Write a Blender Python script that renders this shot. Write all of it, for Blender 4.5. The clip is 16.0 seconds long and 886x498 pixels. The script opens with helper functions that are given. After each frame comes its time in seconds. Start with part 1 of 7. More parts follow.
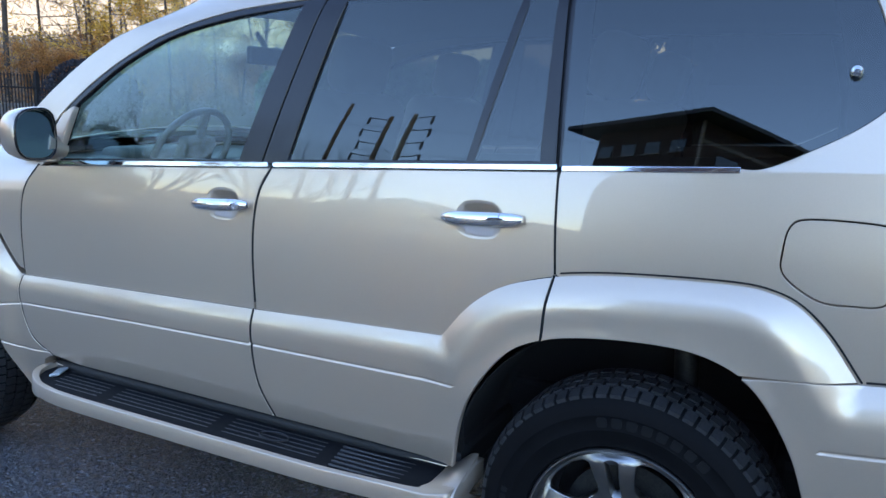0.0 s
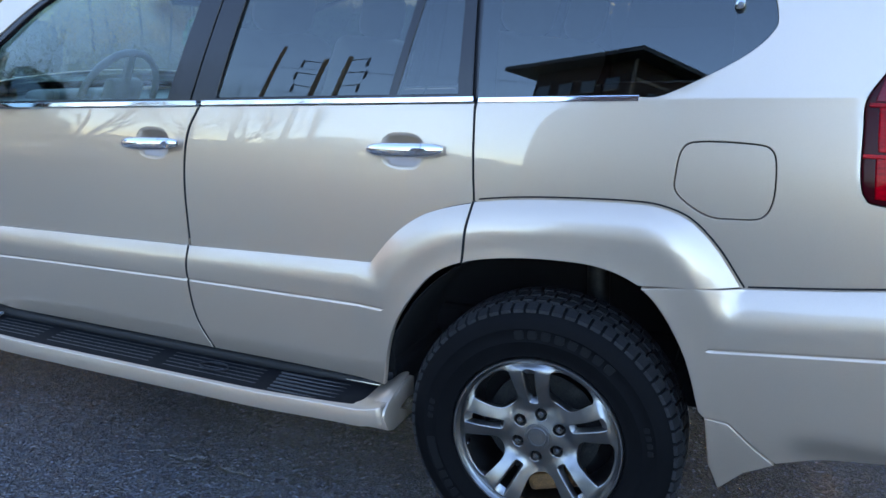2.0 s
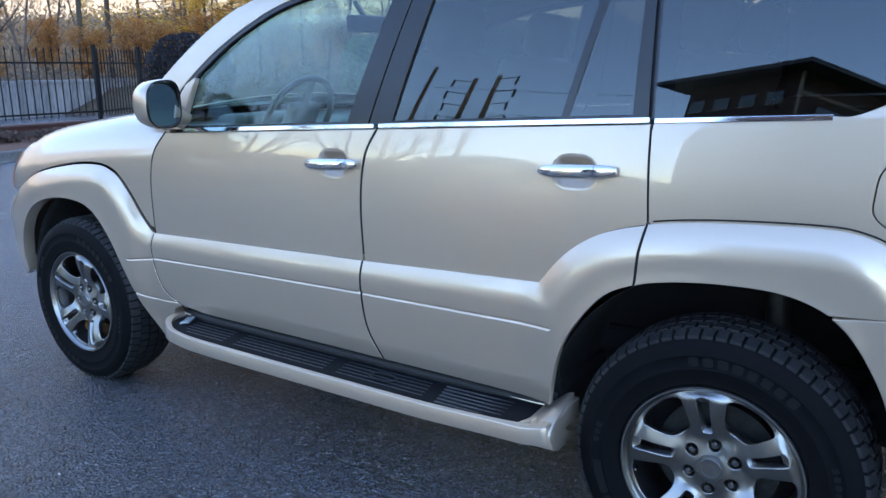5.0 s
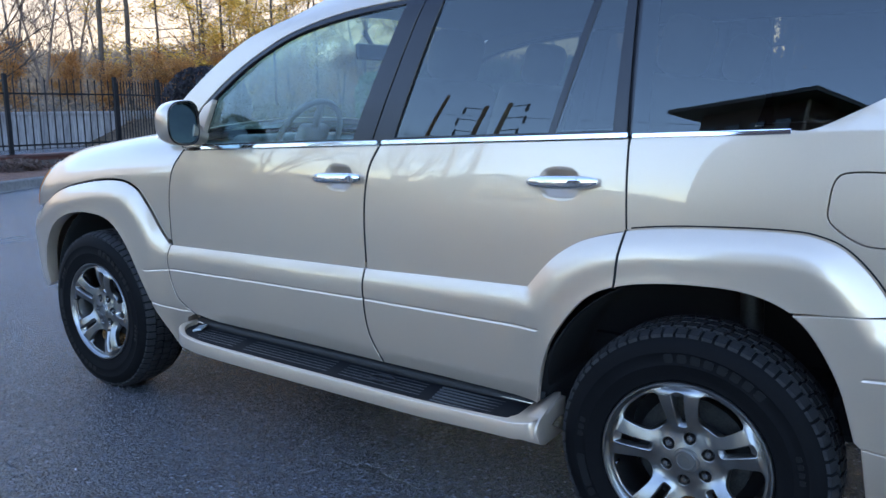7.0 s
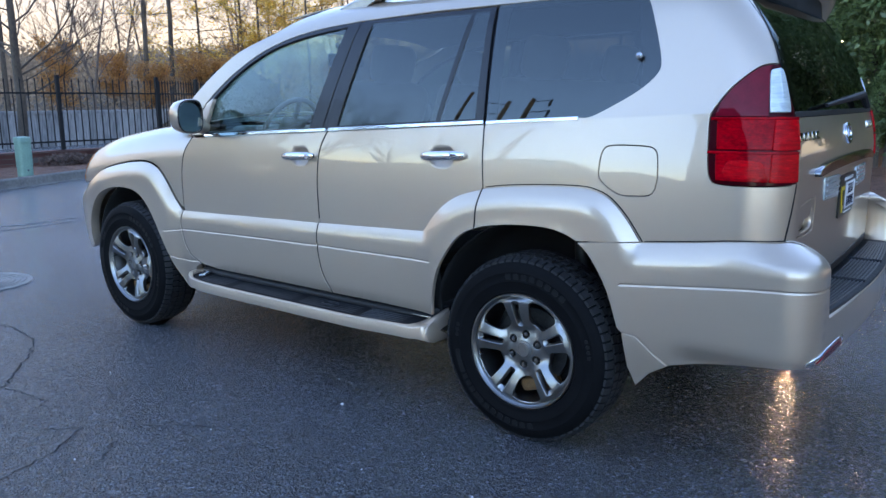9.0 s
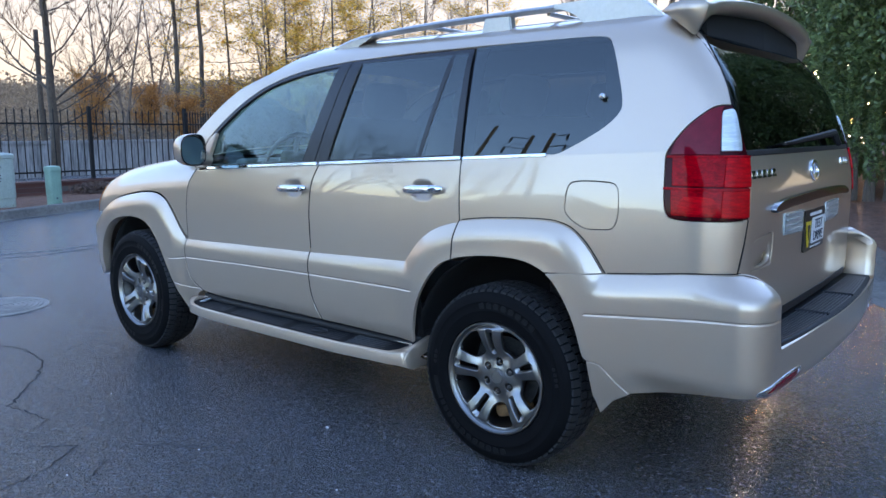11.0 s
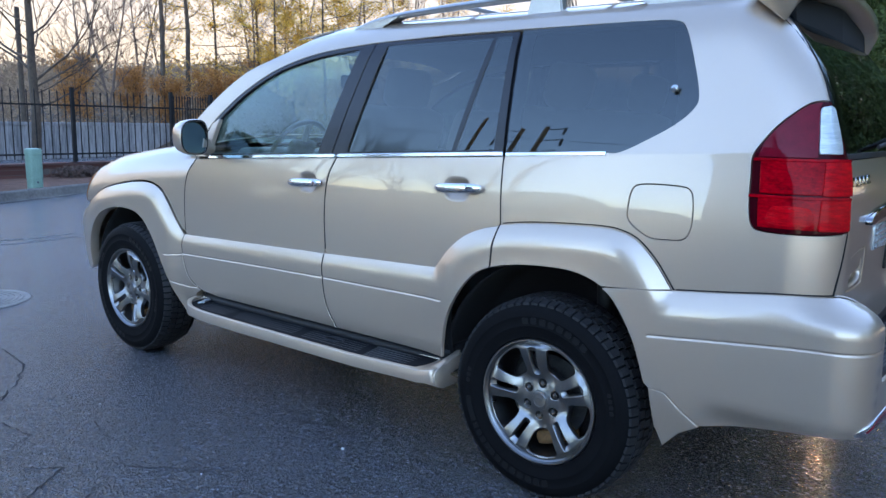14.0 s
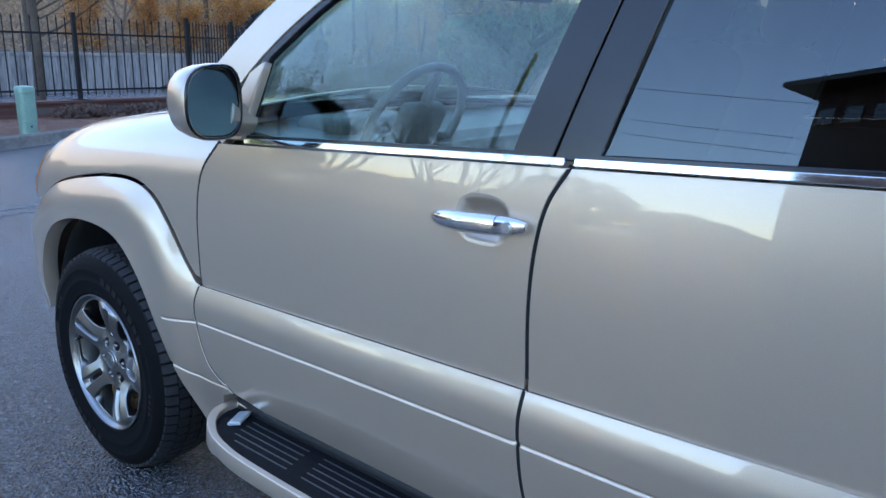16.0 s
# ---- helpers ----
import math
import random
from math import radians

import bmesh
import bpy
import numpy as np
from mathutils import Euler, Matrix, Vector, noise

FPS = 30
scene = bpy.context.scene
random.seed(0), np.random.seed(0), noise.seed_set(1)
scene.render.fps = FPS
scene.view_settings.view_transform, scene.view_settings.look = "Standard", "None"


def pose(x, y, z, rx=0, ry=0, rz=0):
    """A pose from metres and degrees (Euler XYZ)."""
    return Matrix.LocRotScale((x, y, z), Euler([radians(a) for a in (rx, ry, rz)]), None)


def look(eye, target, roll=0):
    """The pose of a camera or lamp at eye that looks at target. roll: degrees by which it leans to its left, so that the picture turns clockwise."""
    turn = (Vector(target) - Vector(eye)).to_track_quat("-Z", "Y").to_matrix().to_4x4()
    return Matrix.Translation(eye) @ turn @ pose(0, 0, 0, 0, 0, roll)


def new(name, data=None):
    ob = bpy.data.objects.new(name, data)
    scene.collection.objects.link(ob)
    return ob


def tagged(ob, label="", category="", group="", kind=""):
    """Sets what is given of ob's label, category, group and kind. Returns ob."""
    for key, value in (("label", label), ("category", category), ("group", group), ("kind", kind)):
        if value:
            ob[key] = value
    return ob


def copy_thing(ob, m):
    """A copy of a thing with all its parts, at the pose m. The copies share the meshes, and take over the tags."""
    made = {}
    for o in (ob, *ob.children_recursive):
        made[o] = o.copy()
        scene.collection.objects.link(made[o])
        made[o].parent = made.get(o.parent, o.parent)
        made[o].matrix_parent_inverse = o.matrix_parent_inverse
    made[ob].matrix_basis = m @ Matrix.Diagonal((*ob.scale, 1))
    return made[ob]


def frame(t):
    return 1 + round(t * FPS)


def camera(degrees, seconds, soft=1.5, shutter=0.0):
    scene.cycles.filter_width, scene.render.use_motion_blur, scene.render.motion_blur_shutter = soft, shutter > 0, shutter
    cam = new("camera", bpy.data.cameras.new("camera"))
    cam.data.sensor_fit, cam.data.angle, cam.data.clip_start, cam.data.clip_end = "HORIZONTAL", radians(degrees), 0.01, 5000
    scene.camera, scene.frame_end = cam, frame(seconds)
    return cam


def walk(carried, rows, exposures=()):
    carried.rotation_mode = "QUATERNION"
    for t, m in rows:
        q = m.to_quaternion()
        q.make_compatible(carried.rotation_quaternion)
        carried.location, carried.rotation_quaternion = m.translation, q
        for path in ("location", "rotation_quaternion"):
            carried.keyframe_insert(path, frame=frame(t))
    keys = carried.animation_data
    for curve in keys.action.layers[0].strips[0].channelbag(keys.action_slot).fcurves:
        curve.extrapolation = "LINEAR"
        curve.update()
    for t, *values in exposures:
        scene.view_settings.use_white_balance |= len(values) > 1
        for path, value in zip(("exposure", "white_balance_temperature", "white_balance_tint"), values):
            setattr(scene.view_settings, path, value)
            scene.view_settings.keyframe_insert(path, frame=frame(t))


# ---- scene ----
cam = camera(60.9, 16.0)
PATH = [
    (0, (1.748, -2.64, 1.411), (0.869, -0.882, 1.039), 1.6),
    (0.5, (1.819, -2.741, 1.393), (0.85, -1.042, 0.975), 1.7),
    (1, (1.855, -2.744, 1.396), (0.945, -1.018, 0.957), 0.8),
    (1.5, (1.863, -2.741, 1.404), (1.053, -0.972, 0.942), 0.8),
    (2, (1.843, -2.738, 1.381), (1.119, -0.942, 0.883), 1.1),
    (2.5, (1.833, -2.73, 1.362), (1.18, -0.918, 0.825), 1.7),
    (3, (1.828, -2.73, 1.359), (1.212, -0.91, 0.802), 1.8),
    (3.5, (1.833, -2.725, 1.361), (1.22, -0.909, 0.791), 1.8),
    (4, (1.829, -2.733, 1.36), (1.133, -0.941, 0.808), 1.3),
    (4.5, (1.801, -2.761, 1.395), (0.889, -1.055, 0.887), 0.2),
    (5, (1.785, -2.789, 1.405), (0.723, -1.159, 0.938), -0.4),
    (5.2, (1.792, -2.782, 1.41), (0.691, -1.177, 0.95), -0.7),
    (7.3, (2.0, -2.973, 1.352), (0.905, -1.341, 0.98), 0.0),
    (7.5, (2.084, -3.019, 1.375), (0.994, -1.39, 0.977), -0.5),
    (8, (2.306, -3.146, 1.393), (1.201, -1.527, 0.993), -0.5),
    (8.5, (2.606, -3.347, 1.366), (1.46, -1.756, 0.97), -0.4),
    (9, (2.872, -3.399, 1.355), (1.69, -1.833, 0.97), -0.3),
    (9.5, (3.094, -3.394, 1.357), (1.879, -1.847, 0.993), -0.4),
    (10, (3.123, -3.39, 1.381), (1.885, -1.856, 1.044), -0.6),
    (12.5, (3.092, -3.355, 1.38), (1.839, -1.824, 1.09), 0.3),
    (13, (3.087, -3.375, 1.388), (1.85, -1.832, 1.091), 0.9),
    (13.5, (3.003, -3.344, 1.378), (1.781, -1.792, 1.069), 1.2),
    (14, (2.73, -3.234, 1.385), (1.521, -1.676, 1.052), 1.2),
    (14.5, (2.293, -2.958, 1.345), (1.082, -1.405, 0.992), 1.2),
    (15, (1.771, -2.727, 1.387), (0.54, -1.198, 1.005), 1.0),
    (15.5, (1.289, -2.396, 1.388), (0.044, -0.894, 0.948), 1.2),
    (16, (0.949, -2.03, 1.412), (-0.276, -0.533, 0.903), 1.3),
]
walk(cam, [(t, look(eye, target, roll)) for t, eye, target, roll in PATH], exposures=[(0.0, 2.50, 7650, 34), (4.0, 2.62, 7650, 34), (8.0, 2.53, 7650, 34), (12.5, 2.40, 7650, 34), (14.5, 2.54, 7650, 34), (16.0, 2.56, 7650, 34)])

# ---- sky, sun and exposure ----
SUN_AZ, SUN_EL = 11.0, 5.0          # degrees west of the +y axis, degrees above the horizon
world = bpy.data.worlds.new("evening_sky")
scene.world = world
world.use_nodes = True
wn, wl = world.node_tree.nodes, world.node_tree.links
sky = wn.new("ShaderNodeTexSky")
sky.sky_type = "NISHITA"
sky.sun_disc = False
sky.sun_elevation = radians(4.5)
sky.sun_rotation = radians(-SUN_AZ)
sky.air_density, sky.dust_density, sky.ozone_density = 1.0, 0.12, 3.0
wn["Background"].inputs["Strength"].default_value = 0.38
wl.new(sky.outputs[0], wn["Background"].inputs["Color"])
sun = new("sun", bpy.data.lights.new("sun", "SUN"))
sun.data.energy = 0.29
sun.data.angle = radians(0.6)
sun.data.color = (1.0, 0.72, 0.42)
sun.matrix_world = look((0, 0, 30), Vector((0, 0, 30)) - 10 * Vector((-math.sin(radians(SUN_AZ)) * math.cos(radians(SUN_EL)), math.cos(radians(SUN_AZ)) * math.cos(radians(SUN_EL)), math.sin(radians(SUN_EL)))))

# ---- materials ----
def material(name, color, rough=0.5, metal=0.0, **more):
    m = bpy.data.materials.new(name)
    m.use_nodes = True
    b = m.node_tree.nodes["Principled BSDF"]
    b.inputs["Base Color"].default_value = (*color, 1)
    b.inputs["Roughness"].default_value = rough
    b.inputs["Metallic"].default_value = metal
    for key, value in more.items():
        b.inputs[key.replace("_", " ")].default_value = value
    return m


def varied(m, scale, dark, light, detail=6.0, space="Object", stretch=(1, 1, 1), bump=0.0, bump_scale=None, distance=0.01, rough=None):
    """Adds noise at two scales to the colour, and a fine relief."""
    nt = m.node_tree
    b = nt.nodes["Principled BSDF"]
    co = nt.nodes.new("ShaderNodeTexCoord")
    mp = nt.nodes.new("ShaderNodeMapping")
    mp.inputs["Scale"].default_value = stretch
    nt.links.new(co.outputs[space], mp.inputs[0])
    big = nt.nodes.new("ShaderNodeTexNoise")
    big.inputs["Scale"].default_value, big.inputs["Detail"].default_value = scale, detail
    fine = nt.nodes.new("ShaderNodeTexNoise")
    fine.inputs["Scale"].default_value, fine.inputs["Detail"].default_value = scale * 9, 4
    add = nt.nodes.new("ShaderNodeMath")
    add.operation = "MULTIPLY_ADD"
    add.inputs[1].default_value = 0.5
    half = nt.nodes.new("ShaderNodeMath")
    half.operation = "MULTIPLY"
    half.inputs[1].default_value = 0.5
    for n in (big, fine):
        nt.links.new(mp.outputs[0], n.inputs["Vector"])
    nt.links.new(fine.outputs[0], half.inputs[0])
    nt.links.new(big.outputs[0], add.inputs[0])
    nt.links.new(half.outputs[0], add.inputs[2])
    ramp = nt.nodes.new("ShaderNodeValToRGB")
    ramp.color_ramp.elements[0].position, ramp.color_ramp.elements[1].position = 0.36, 0.64
    ramp.color_ramp.elements[0].color, ramp.color_ramp.elements[1].color = (*dark, 1), (*light, 1)
    nt.links.new(add.outputs[0], ramp.inputs[0])
    nt.links.new(ramp.outputs[0], b.inputs["Base Color"])
    if rough:
        rr = nt.nodes.new("ShaderNodeMapRange")
        rr.inputs[1].default_value, rr.inputs[2].default_value = 0.3, 0.7
        rr.inputs[3].default_value, rr.inputs[4].default_value = rough
        nt.links.new(add.outputs[0], rr.inputs[0])
        nt.links.new(rr.outputs[0], b.inputs["Roughness"])
    if bump:
        bt = nt.nodes.new("ShaderNodeTexNoise")
        bt.inputs["Scale"].default_value, bt.inputs["Detail"].default_value = bump_scale or scale * 12, 3
        nt.links.new(mp.outputs[0], bt.inputs["Vector"])
        bp = nt.nodes.new("ShaderNodeBump")
        bp.inputs["Strength"].default_value, bp.inputs["Distance"].default_value = bump, distance
        nt.links.new(bt.outputs[0], bp.inputs["Height"])
        nt.links.new(bp.outputs[0], b.inputs["Normal"])
    return m


PAINT = varied(material("champagne_metallic_paint", (0.57, 0.437, 0.339), 0.35, 0.68, Coat_Weight=1.0, Coat_Roughness=0.012, Coat_IOR=1.62), 900, (0.53, 0.403, 0.310), (0.60, 0.457, 0.354), 2, rough=(0.33, 0.41))
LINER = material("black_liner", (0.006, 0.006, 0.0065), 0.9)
BLACK_TRIM = varied(material("black_window_trim", (0.008, 0.008, 0.010), 0.18, Specular_IOR_Level=0.45), 40, (0.007, 0.007, 0.009), (0.010, 0.010, 0.012), rough=(0.16, 0.24))
BLACK_PLASTIC = varied(material("grained_black_plastic", (0.014, 0.0145, 0.016), 0.5, Specular_IOR_Level=0.35), 60, (0.011, 0.0115, 0.013), (0.018, 0.0185, 0.021), bump=0.25, bump_scale=900, distance=0.0005, rough=(0.42, 0.6))
RUBBER = varied(material("tyre_rubber", (0.005, 0.005, 0.0055), 0.7, Specular_IOR_Level=0.08), 14, (0.0035, 0.0035, 0.004), (0.006, 0.006, 0.0065), bump=0.1, bump_scale=400, distance=0.0004, rough=(0.6, 0.75))
# paler than the tread: the ribs' sky glints are put into the colour
RIB = material("sky_glint_rib", (0.036, 0.039, 0.044), 0.30)
SEAL = material("rubber_seal", (0.01, 0.01, 0.011), 0.6)
CHROME = material("chrome", (0.82, 0.83, 0.85), 0.06, 1.0)
# chrome darkened in colour to stand for a reflection of dark ground
DARK_CHROME = material("dark_reflection_chrome", (0.30, 0.31, 0.32), 0.08, 1.0)
ALLOY = varied(material("silver_alloy", (0.27, 0.270, 0.268), 0.30, 1.0, Coat_Weight=0.2, Coat_Roughness=0.05), 5, (0.25, 0.25, 0.248), (0.29, 0.29, 0.288), rough=(0.27, 0.33))
RAIL_SILVER = varied(material("satin_silver_rail", (0.40, 0.40, 0.41), 0.34, 0.75, Coat_Weight=0.4), 7, (0.37, 0.37, 0.38), (0.43, 0.43, 0.44), rough=(0.30, 0.40))
DARK_METAL = varied(material("dark_brake_metal", (0.03, 0.029, 0.028), 0.5, 0.5), 25, (0.014, 0.014, 0.014), (0.05, 0.047, 0.045))


def glass(name, tint, rough=0.0, shine=1.0):
    """A thin tinted pane: it mixes a clear tint with a mirror sheen by the angle."""
    m = bpy.data.materials.new(name)
    m.use_nodes = True
    nt = m.node_tree
    nt.nodes.remove(nt.nodes["Principled BSDF"])
    clear = nt.nodes.new("ShaderNodeBsdfTransparent")
    clear.inputs[0].default_value = (*tint, 1)
    gloss = nt.nodes.new("ShaderNodeBsdfGlossy")
    gloss.inputs["Roughness"].default_value = rough
    gloss.inputs["Color"].default_value = (0.78, 0.90, 0.92, 1)
    fr = nt.nodes.new("ShaderNodeFresnel")
    fr.inputs["IOR"].default_value = 1.52
    gain = nt.nodes.new("ShaderNodeMath")
    gain.operation = "MULTIPLY"
    gain.use_clamp = True
    gain.inputs[1].default_value = shine
    mix = nt.nodes.new("ShaderNodeMixShader")
    nt.links.new(fr.outputs[0], gain.inputs[0])
    nt.links.new(gain.outputs[0], mix.inputs[0])
    nt.links.new(clear.outputs[0], mix.inputs[1])
    nt.links.new(gloss.outputs[0], mix.inputs[2])
    nt.links.new(mix.outputs[0], nt.nodes["Material Output"].inputs[0])
    return m


GLASS_CLEAR = glass("green_tinted_glass", (0.56, 0.75, 0.70), 0.0, 1.6)
GLASS_DARK = glass("privacy_glass", (0.13, 0.145, 0.145), 0.0, 1.8)
GLASS_REAR = glass("dark_rear_glass", (0.06, 0.066, 0.066), 0.0, 0.85)
MIRROR = material("mirror_glass", (0.20, 0.29, 0.29), 0.14, 1.0)

# ---- building tools ----
from mathutils.geometry import delaunay_2d_cdt


def thing(name, label, category, group="", kind="", at=(0, 0, 0)):
    ob = new(name)
    ob.location = at
    return tagged(ob, label, category, group, kind)


def mesh_object(name, verts, faces, mat, parent=None, label="", normals=None, smooth=True):
    me = bpy.data.meshes.new(name)
    me.from_pydata([tuple(map(float, v)) for v in verts], [], [tuple(map(int, f)) for f in faces])
    me.materials.append(mat)
    if smooth:
        me.polygons.foreach_set("use_smooth", [True] * len(me.polygons))
    if normals is not None:
        me.normals_split_custom_set_from_vertices([tuple(map(float, n)) for n in normals])
    ob = new(name, me)
    if parent is not None:
        ob.parent = parent
    return tagged(ob, label)


def part(name, bm, mat, parent, label="", smooth=False):
    me = bpy.data.meshes.new(name)
    bmesh.ops.recalc_face_normals(bm, faces=bm.faces)
    bm.to_mesh(me)
    bm.free()
    me.materials.append(mat)
    if smooth:
        me.polygons.foreach_set("use_smooth", [True] * len(me.polygons))
        me.set_sharp_from_angle(angle=radians(38))
    ob = new(name, me)
    if parent is not None:
        ob.parent = parent
    return tagged(ob, label)


def add_box(bm, m, size, bevel=0.0):
    r = bmesh.ops.create_cube(bm, size=1.0, matrix=m @ Matrix.Diagonal((*size, 1)))
    if bevel:
        edges = list({e for v in r["verts"] for e in v.link_edges})
        bmesh.ops.bevel(bm, geom=edges, offset=bevel, segments=2, affect="EDGES", profile=0.5)
    return r


def add_tube(bm, points, radii, sides=8):
    """A tapered tube along points."""
    rings = []
    up = Vector((0.13, 0.21, 0.97))
    for i, p in enumerate(points):
        a, b = Vector(points[max(i - 1, 0)]), Vector(points[min(i + 1, len(points) - 1)])
        d = (b - a).normalized()
        s = d.cross(up if abs(d.dot(up)) < 0.95 else Vector((1, 0, 0))).normalized()
        t = d.cross(s)
        r = radii[i] if hasattr(radii, "__len__") else radii
        rings.append([bm.verts.new(Vector(p) + r * (math.cos(k * math.tau / sides) * s + math.sin(k * math.tau / sides) * t)) for k in range(sides)])
    for a, b in zip(rings, rings[1:]):
        for k in range(sides):
            bm.faces.new((a[k], a[(k + 1) % sides], b[(k + 1) % sides], b[k]))
    bm.faces.new(rings[0][::-1])
    bm.faces.new(rings[-1])


def curve(points, n=10, closed=False):
    """A smooth line through a few points (Catmull-Rom)."""
    p = np.array(points, float)
    k = len(p)
    out = []
    for i in range(k if closed else k - 1):
        a, b = p[i], p[(i + 1) % k]
        z = p[(i - 1) % k] if closed or i else 2 * a - b
        c = p[(i + 2) % k] if closed or i < k - 2 else 2 * b - a
        t = np.linspace(0, 1, n, endpoint=False)[:, None]
        out.append(0.5 * (2 * a + (b - z) * t + (2 * z - 5 * a + 4 * b - c) * t ** 2 + (3 * a - z - 3 * b + c) * t ** 3))
    if not closed:
        out.append(p[-1:])
    return np.vstack(out)


def table(points):
    """A smooth function through (x, y) points."""
    c = curve(points, 24)
    c = c[np.argsort(c[:, 0], kind="stable")]
    return lambda x: np.interp(x, c[:, 0], c[:, 1])


def inside(poly, q):
    poly, q = np.asarray(poly), np.asarray(q)
    hit = np.zeros(len(q), bool)
    a, b = poly, np.roll(poly, -1, axis=0)
    for (x0, y0), (x1, y1) in zip(a, b):
        if y0 == y1:
            continue
        c = (y0 > q[:, 1]) != (y1 > q[:, 1])
        hit ^= c & (q[:, 0] < (x1 - x0) * (q[:, 1] - y0) / (y1 - y0) + x0)
    return hit


def distance_to(line, q, closed=False):
    line, q = np.asarray(line), np.asarray(q)
    best = np.full(len(q), 9.0)
    last = len(line) if closed else len(line) - 1
    for i in range(last):
        a, b = line[i], line[(i + 1) % len(line)]
        d = b - a
        t = np.clip(((q - a) @ d) / max(d @ d, 1e-12), 0, 1)
        best = np.minimum(best, np.linalg.norm(q - (a + t[:, None] * d), axis=1))
    return best


def resample(line, step, closed=True):
    p = np.asarray(line, float)
    if closed:
        p = np.vstack([p, p[:1]])
    out = []
    for a, b in zip(p, p[1:]):
        n = max(1, int(math.ceil(np.linalg.norm(b - a) / step)))
        out += [a + (b - a) * i / n for i in range(n)]
    if not closed:
        out.append(p[-1])
    keep = [out[0]]
    for q in out[1:]:
        if np.linalg.norm(q - keep[-1]) > 0.0012:
            keep.append(q)
    return np.array(keep)


def outward(loop):
    """Unit normals of a closed loop that point away from what it encloses."""
    d = np.roll(loop, -1, axis=0) - np.roll(loop, 1, axis=0)
    n = np.stack([d[:, 1], -d[:, 0]], 1)
    n /= np.linalg.norm(n, axis=1)[:, None] + 1e-9
    x, y = loop[:, 0], loop[:, 1]
    return n if np.sum(x * np.roll(y, -1) - np.roll(x, -1) * y) > 0 else -n


def frame_of(surf, q):
    """Places and unit normals (away from the car's middle, on its left side) of a surface at parameters q."""
    e = 0.0015
    p = surf(q[:, 0], q[:, 1])
    du = surf(q[:, 0] + e, q[:, 1]) - surf(q[:, 0] - e, q[:, 1])
    dv = surf(q[:, 0], q[:, 1] + e) - surf(q[:, 0], q[:, 1] - e)
    n = np.cross(du, dv)
    return p, n / (np.linalg.norm(n, axis=1)[:, None] + 1e-12)


def panel(name, surf, outline, mat, parent, holes=(), lines=(), step=0.03, gap=0.0, edge=0.003, depth=0.02, offset=0.0, mirror=False, label="", hole_gap=None):
    """A shaped sheet: an outline in the surface's parameters, with holes, crease lines and rolled edges of some depth."""
    loops = []
    for i, loop in enumerate((outline, *holes)):
        loop = resample(loop, step * 0.6)
        if gap:
            loop = loop - outward(loop) * (gap if i == 0 else -(gap if hole_gap is None else hole_gap))
        loops.append(loop)
    pts, edges = [], []
    for loop in loops:
        k = len(pts)
        pts += list(loop)
        edges += [(k + i, k + (i + 1) % len(loop)) for i in range(len(loop))]
    free = []
    for line in lines:
        line = resample(line, step * 0.6, closed=False)
        ok = inside(loops[0], line)
        for h in loops[1:]:
            ok &= ~inside(h, line)
        ok &= np.min([distance_to(lp, line, True) for lp in loops], axis=0) > 0.0015
        k = len(pts)
        idx = np.full(len(line), -1)
        idx[ok] = k + np.arange(ok.sum())
        pts += list(line[ok])
        edges += [(int(a), int(b)) for a, b in zip(idx, idx[1:]) if a >= 0 and b >= 0]
        free.append(line)
    lo, hi = loops[0].min(0), loops[0].max(0)
    gx, gy = np.meshgrid(np.arange(lo[0], hi[0], step), np.arange(lo[1], hi[1], step))
    gx = gx + (np.arange(gx.shape[0]) % 2)[:, None] * step / 2
    g = np.stack([gx.ravel(), gy.ravel()], 1)
    ok = inside(loops[0], g)
    for h in loops[1:]:
        ok &= ~inside(h, g)
    g = g[ok]
    if len(g):
        near = np.min([distance_to(lp, g, True) for lp in loops] + [distance_to(f, g) for f in free], axis=0)
        g = g[near > step * 0.35]
        pts += list(g)
    vs, _, fs, *_ = delaunay_2d_cdt([Vector(p) for p in pts], edges, [], 0, 1e-5)
    q = np.array([(v.x, v.y) for v in vs])
    tri = np.array([f for f in fs if len(f) == 3])
    mid = q[tri].mean(1)
    ok = inside(loops[0], mid)
    for h in loops[1:]:
        ok &= ~inside(h, mid)
    tri = tri[ok]
    a, b, c = q[tri[:, 0]], q[tri[:, 1]], q[tri[:, 2]]
    flip = (b[:, 0] - a[:, 0]) * (c[:, 1] - a[:, 1]) - (b[:, 1] - a[:, 1]) * (c[:, 0] - a[:, 0]) < 0
    tri[flip] = tri[flip][:, ::-1]
    p, n = frame_of(surf, q)
    p = p + n * offset
    verts, norms, faces = list(p), list(n), [tuple(t) for t in tri]
    for i, loop in enumerate(loops):
        o2 = outward(loop) * (1 if i == 0 else -1)
        base, bn = frame_of(surf, loop)
        far, _ = frame_of(surf, loop + o2 * 0.002)
        o3 = far - base
        o3 -= bn * np.sum(o3 * bn, axis=1)[:, None]
        o3 /= np.linalg.norm(o3, axis=1)[:, None] + 1e-9
        base = base + bn * offset
        k, m = len(verts), len(loop)
        verts += list(base) + list(base + o3 * edge - bn * edge) + list(base + o3 * edge - bn * (edge + depth))
        h = (o3 + bn) / 1.4142
        norms += list(bn) + list(h * 0.4 + o3 * 0.6) + list(o3)
        x, y = loop[:, 0], loop[:, 1]
        ccw = np.sum(x * np.roll(y, -1) - np.roll(x, -1) * y) > 0
        for r in range(2):
            for j in range(m):
                f = (k + r * m + j, k + (r + 1) * m + j, k + (r + 1) * m + (j + 1) % m, k + r * m + (j + 1) % m)
                faces.append(f if ccw == (i == 0) else f[::-1])
    verts, norms = np.array(verts), np.array(norms)
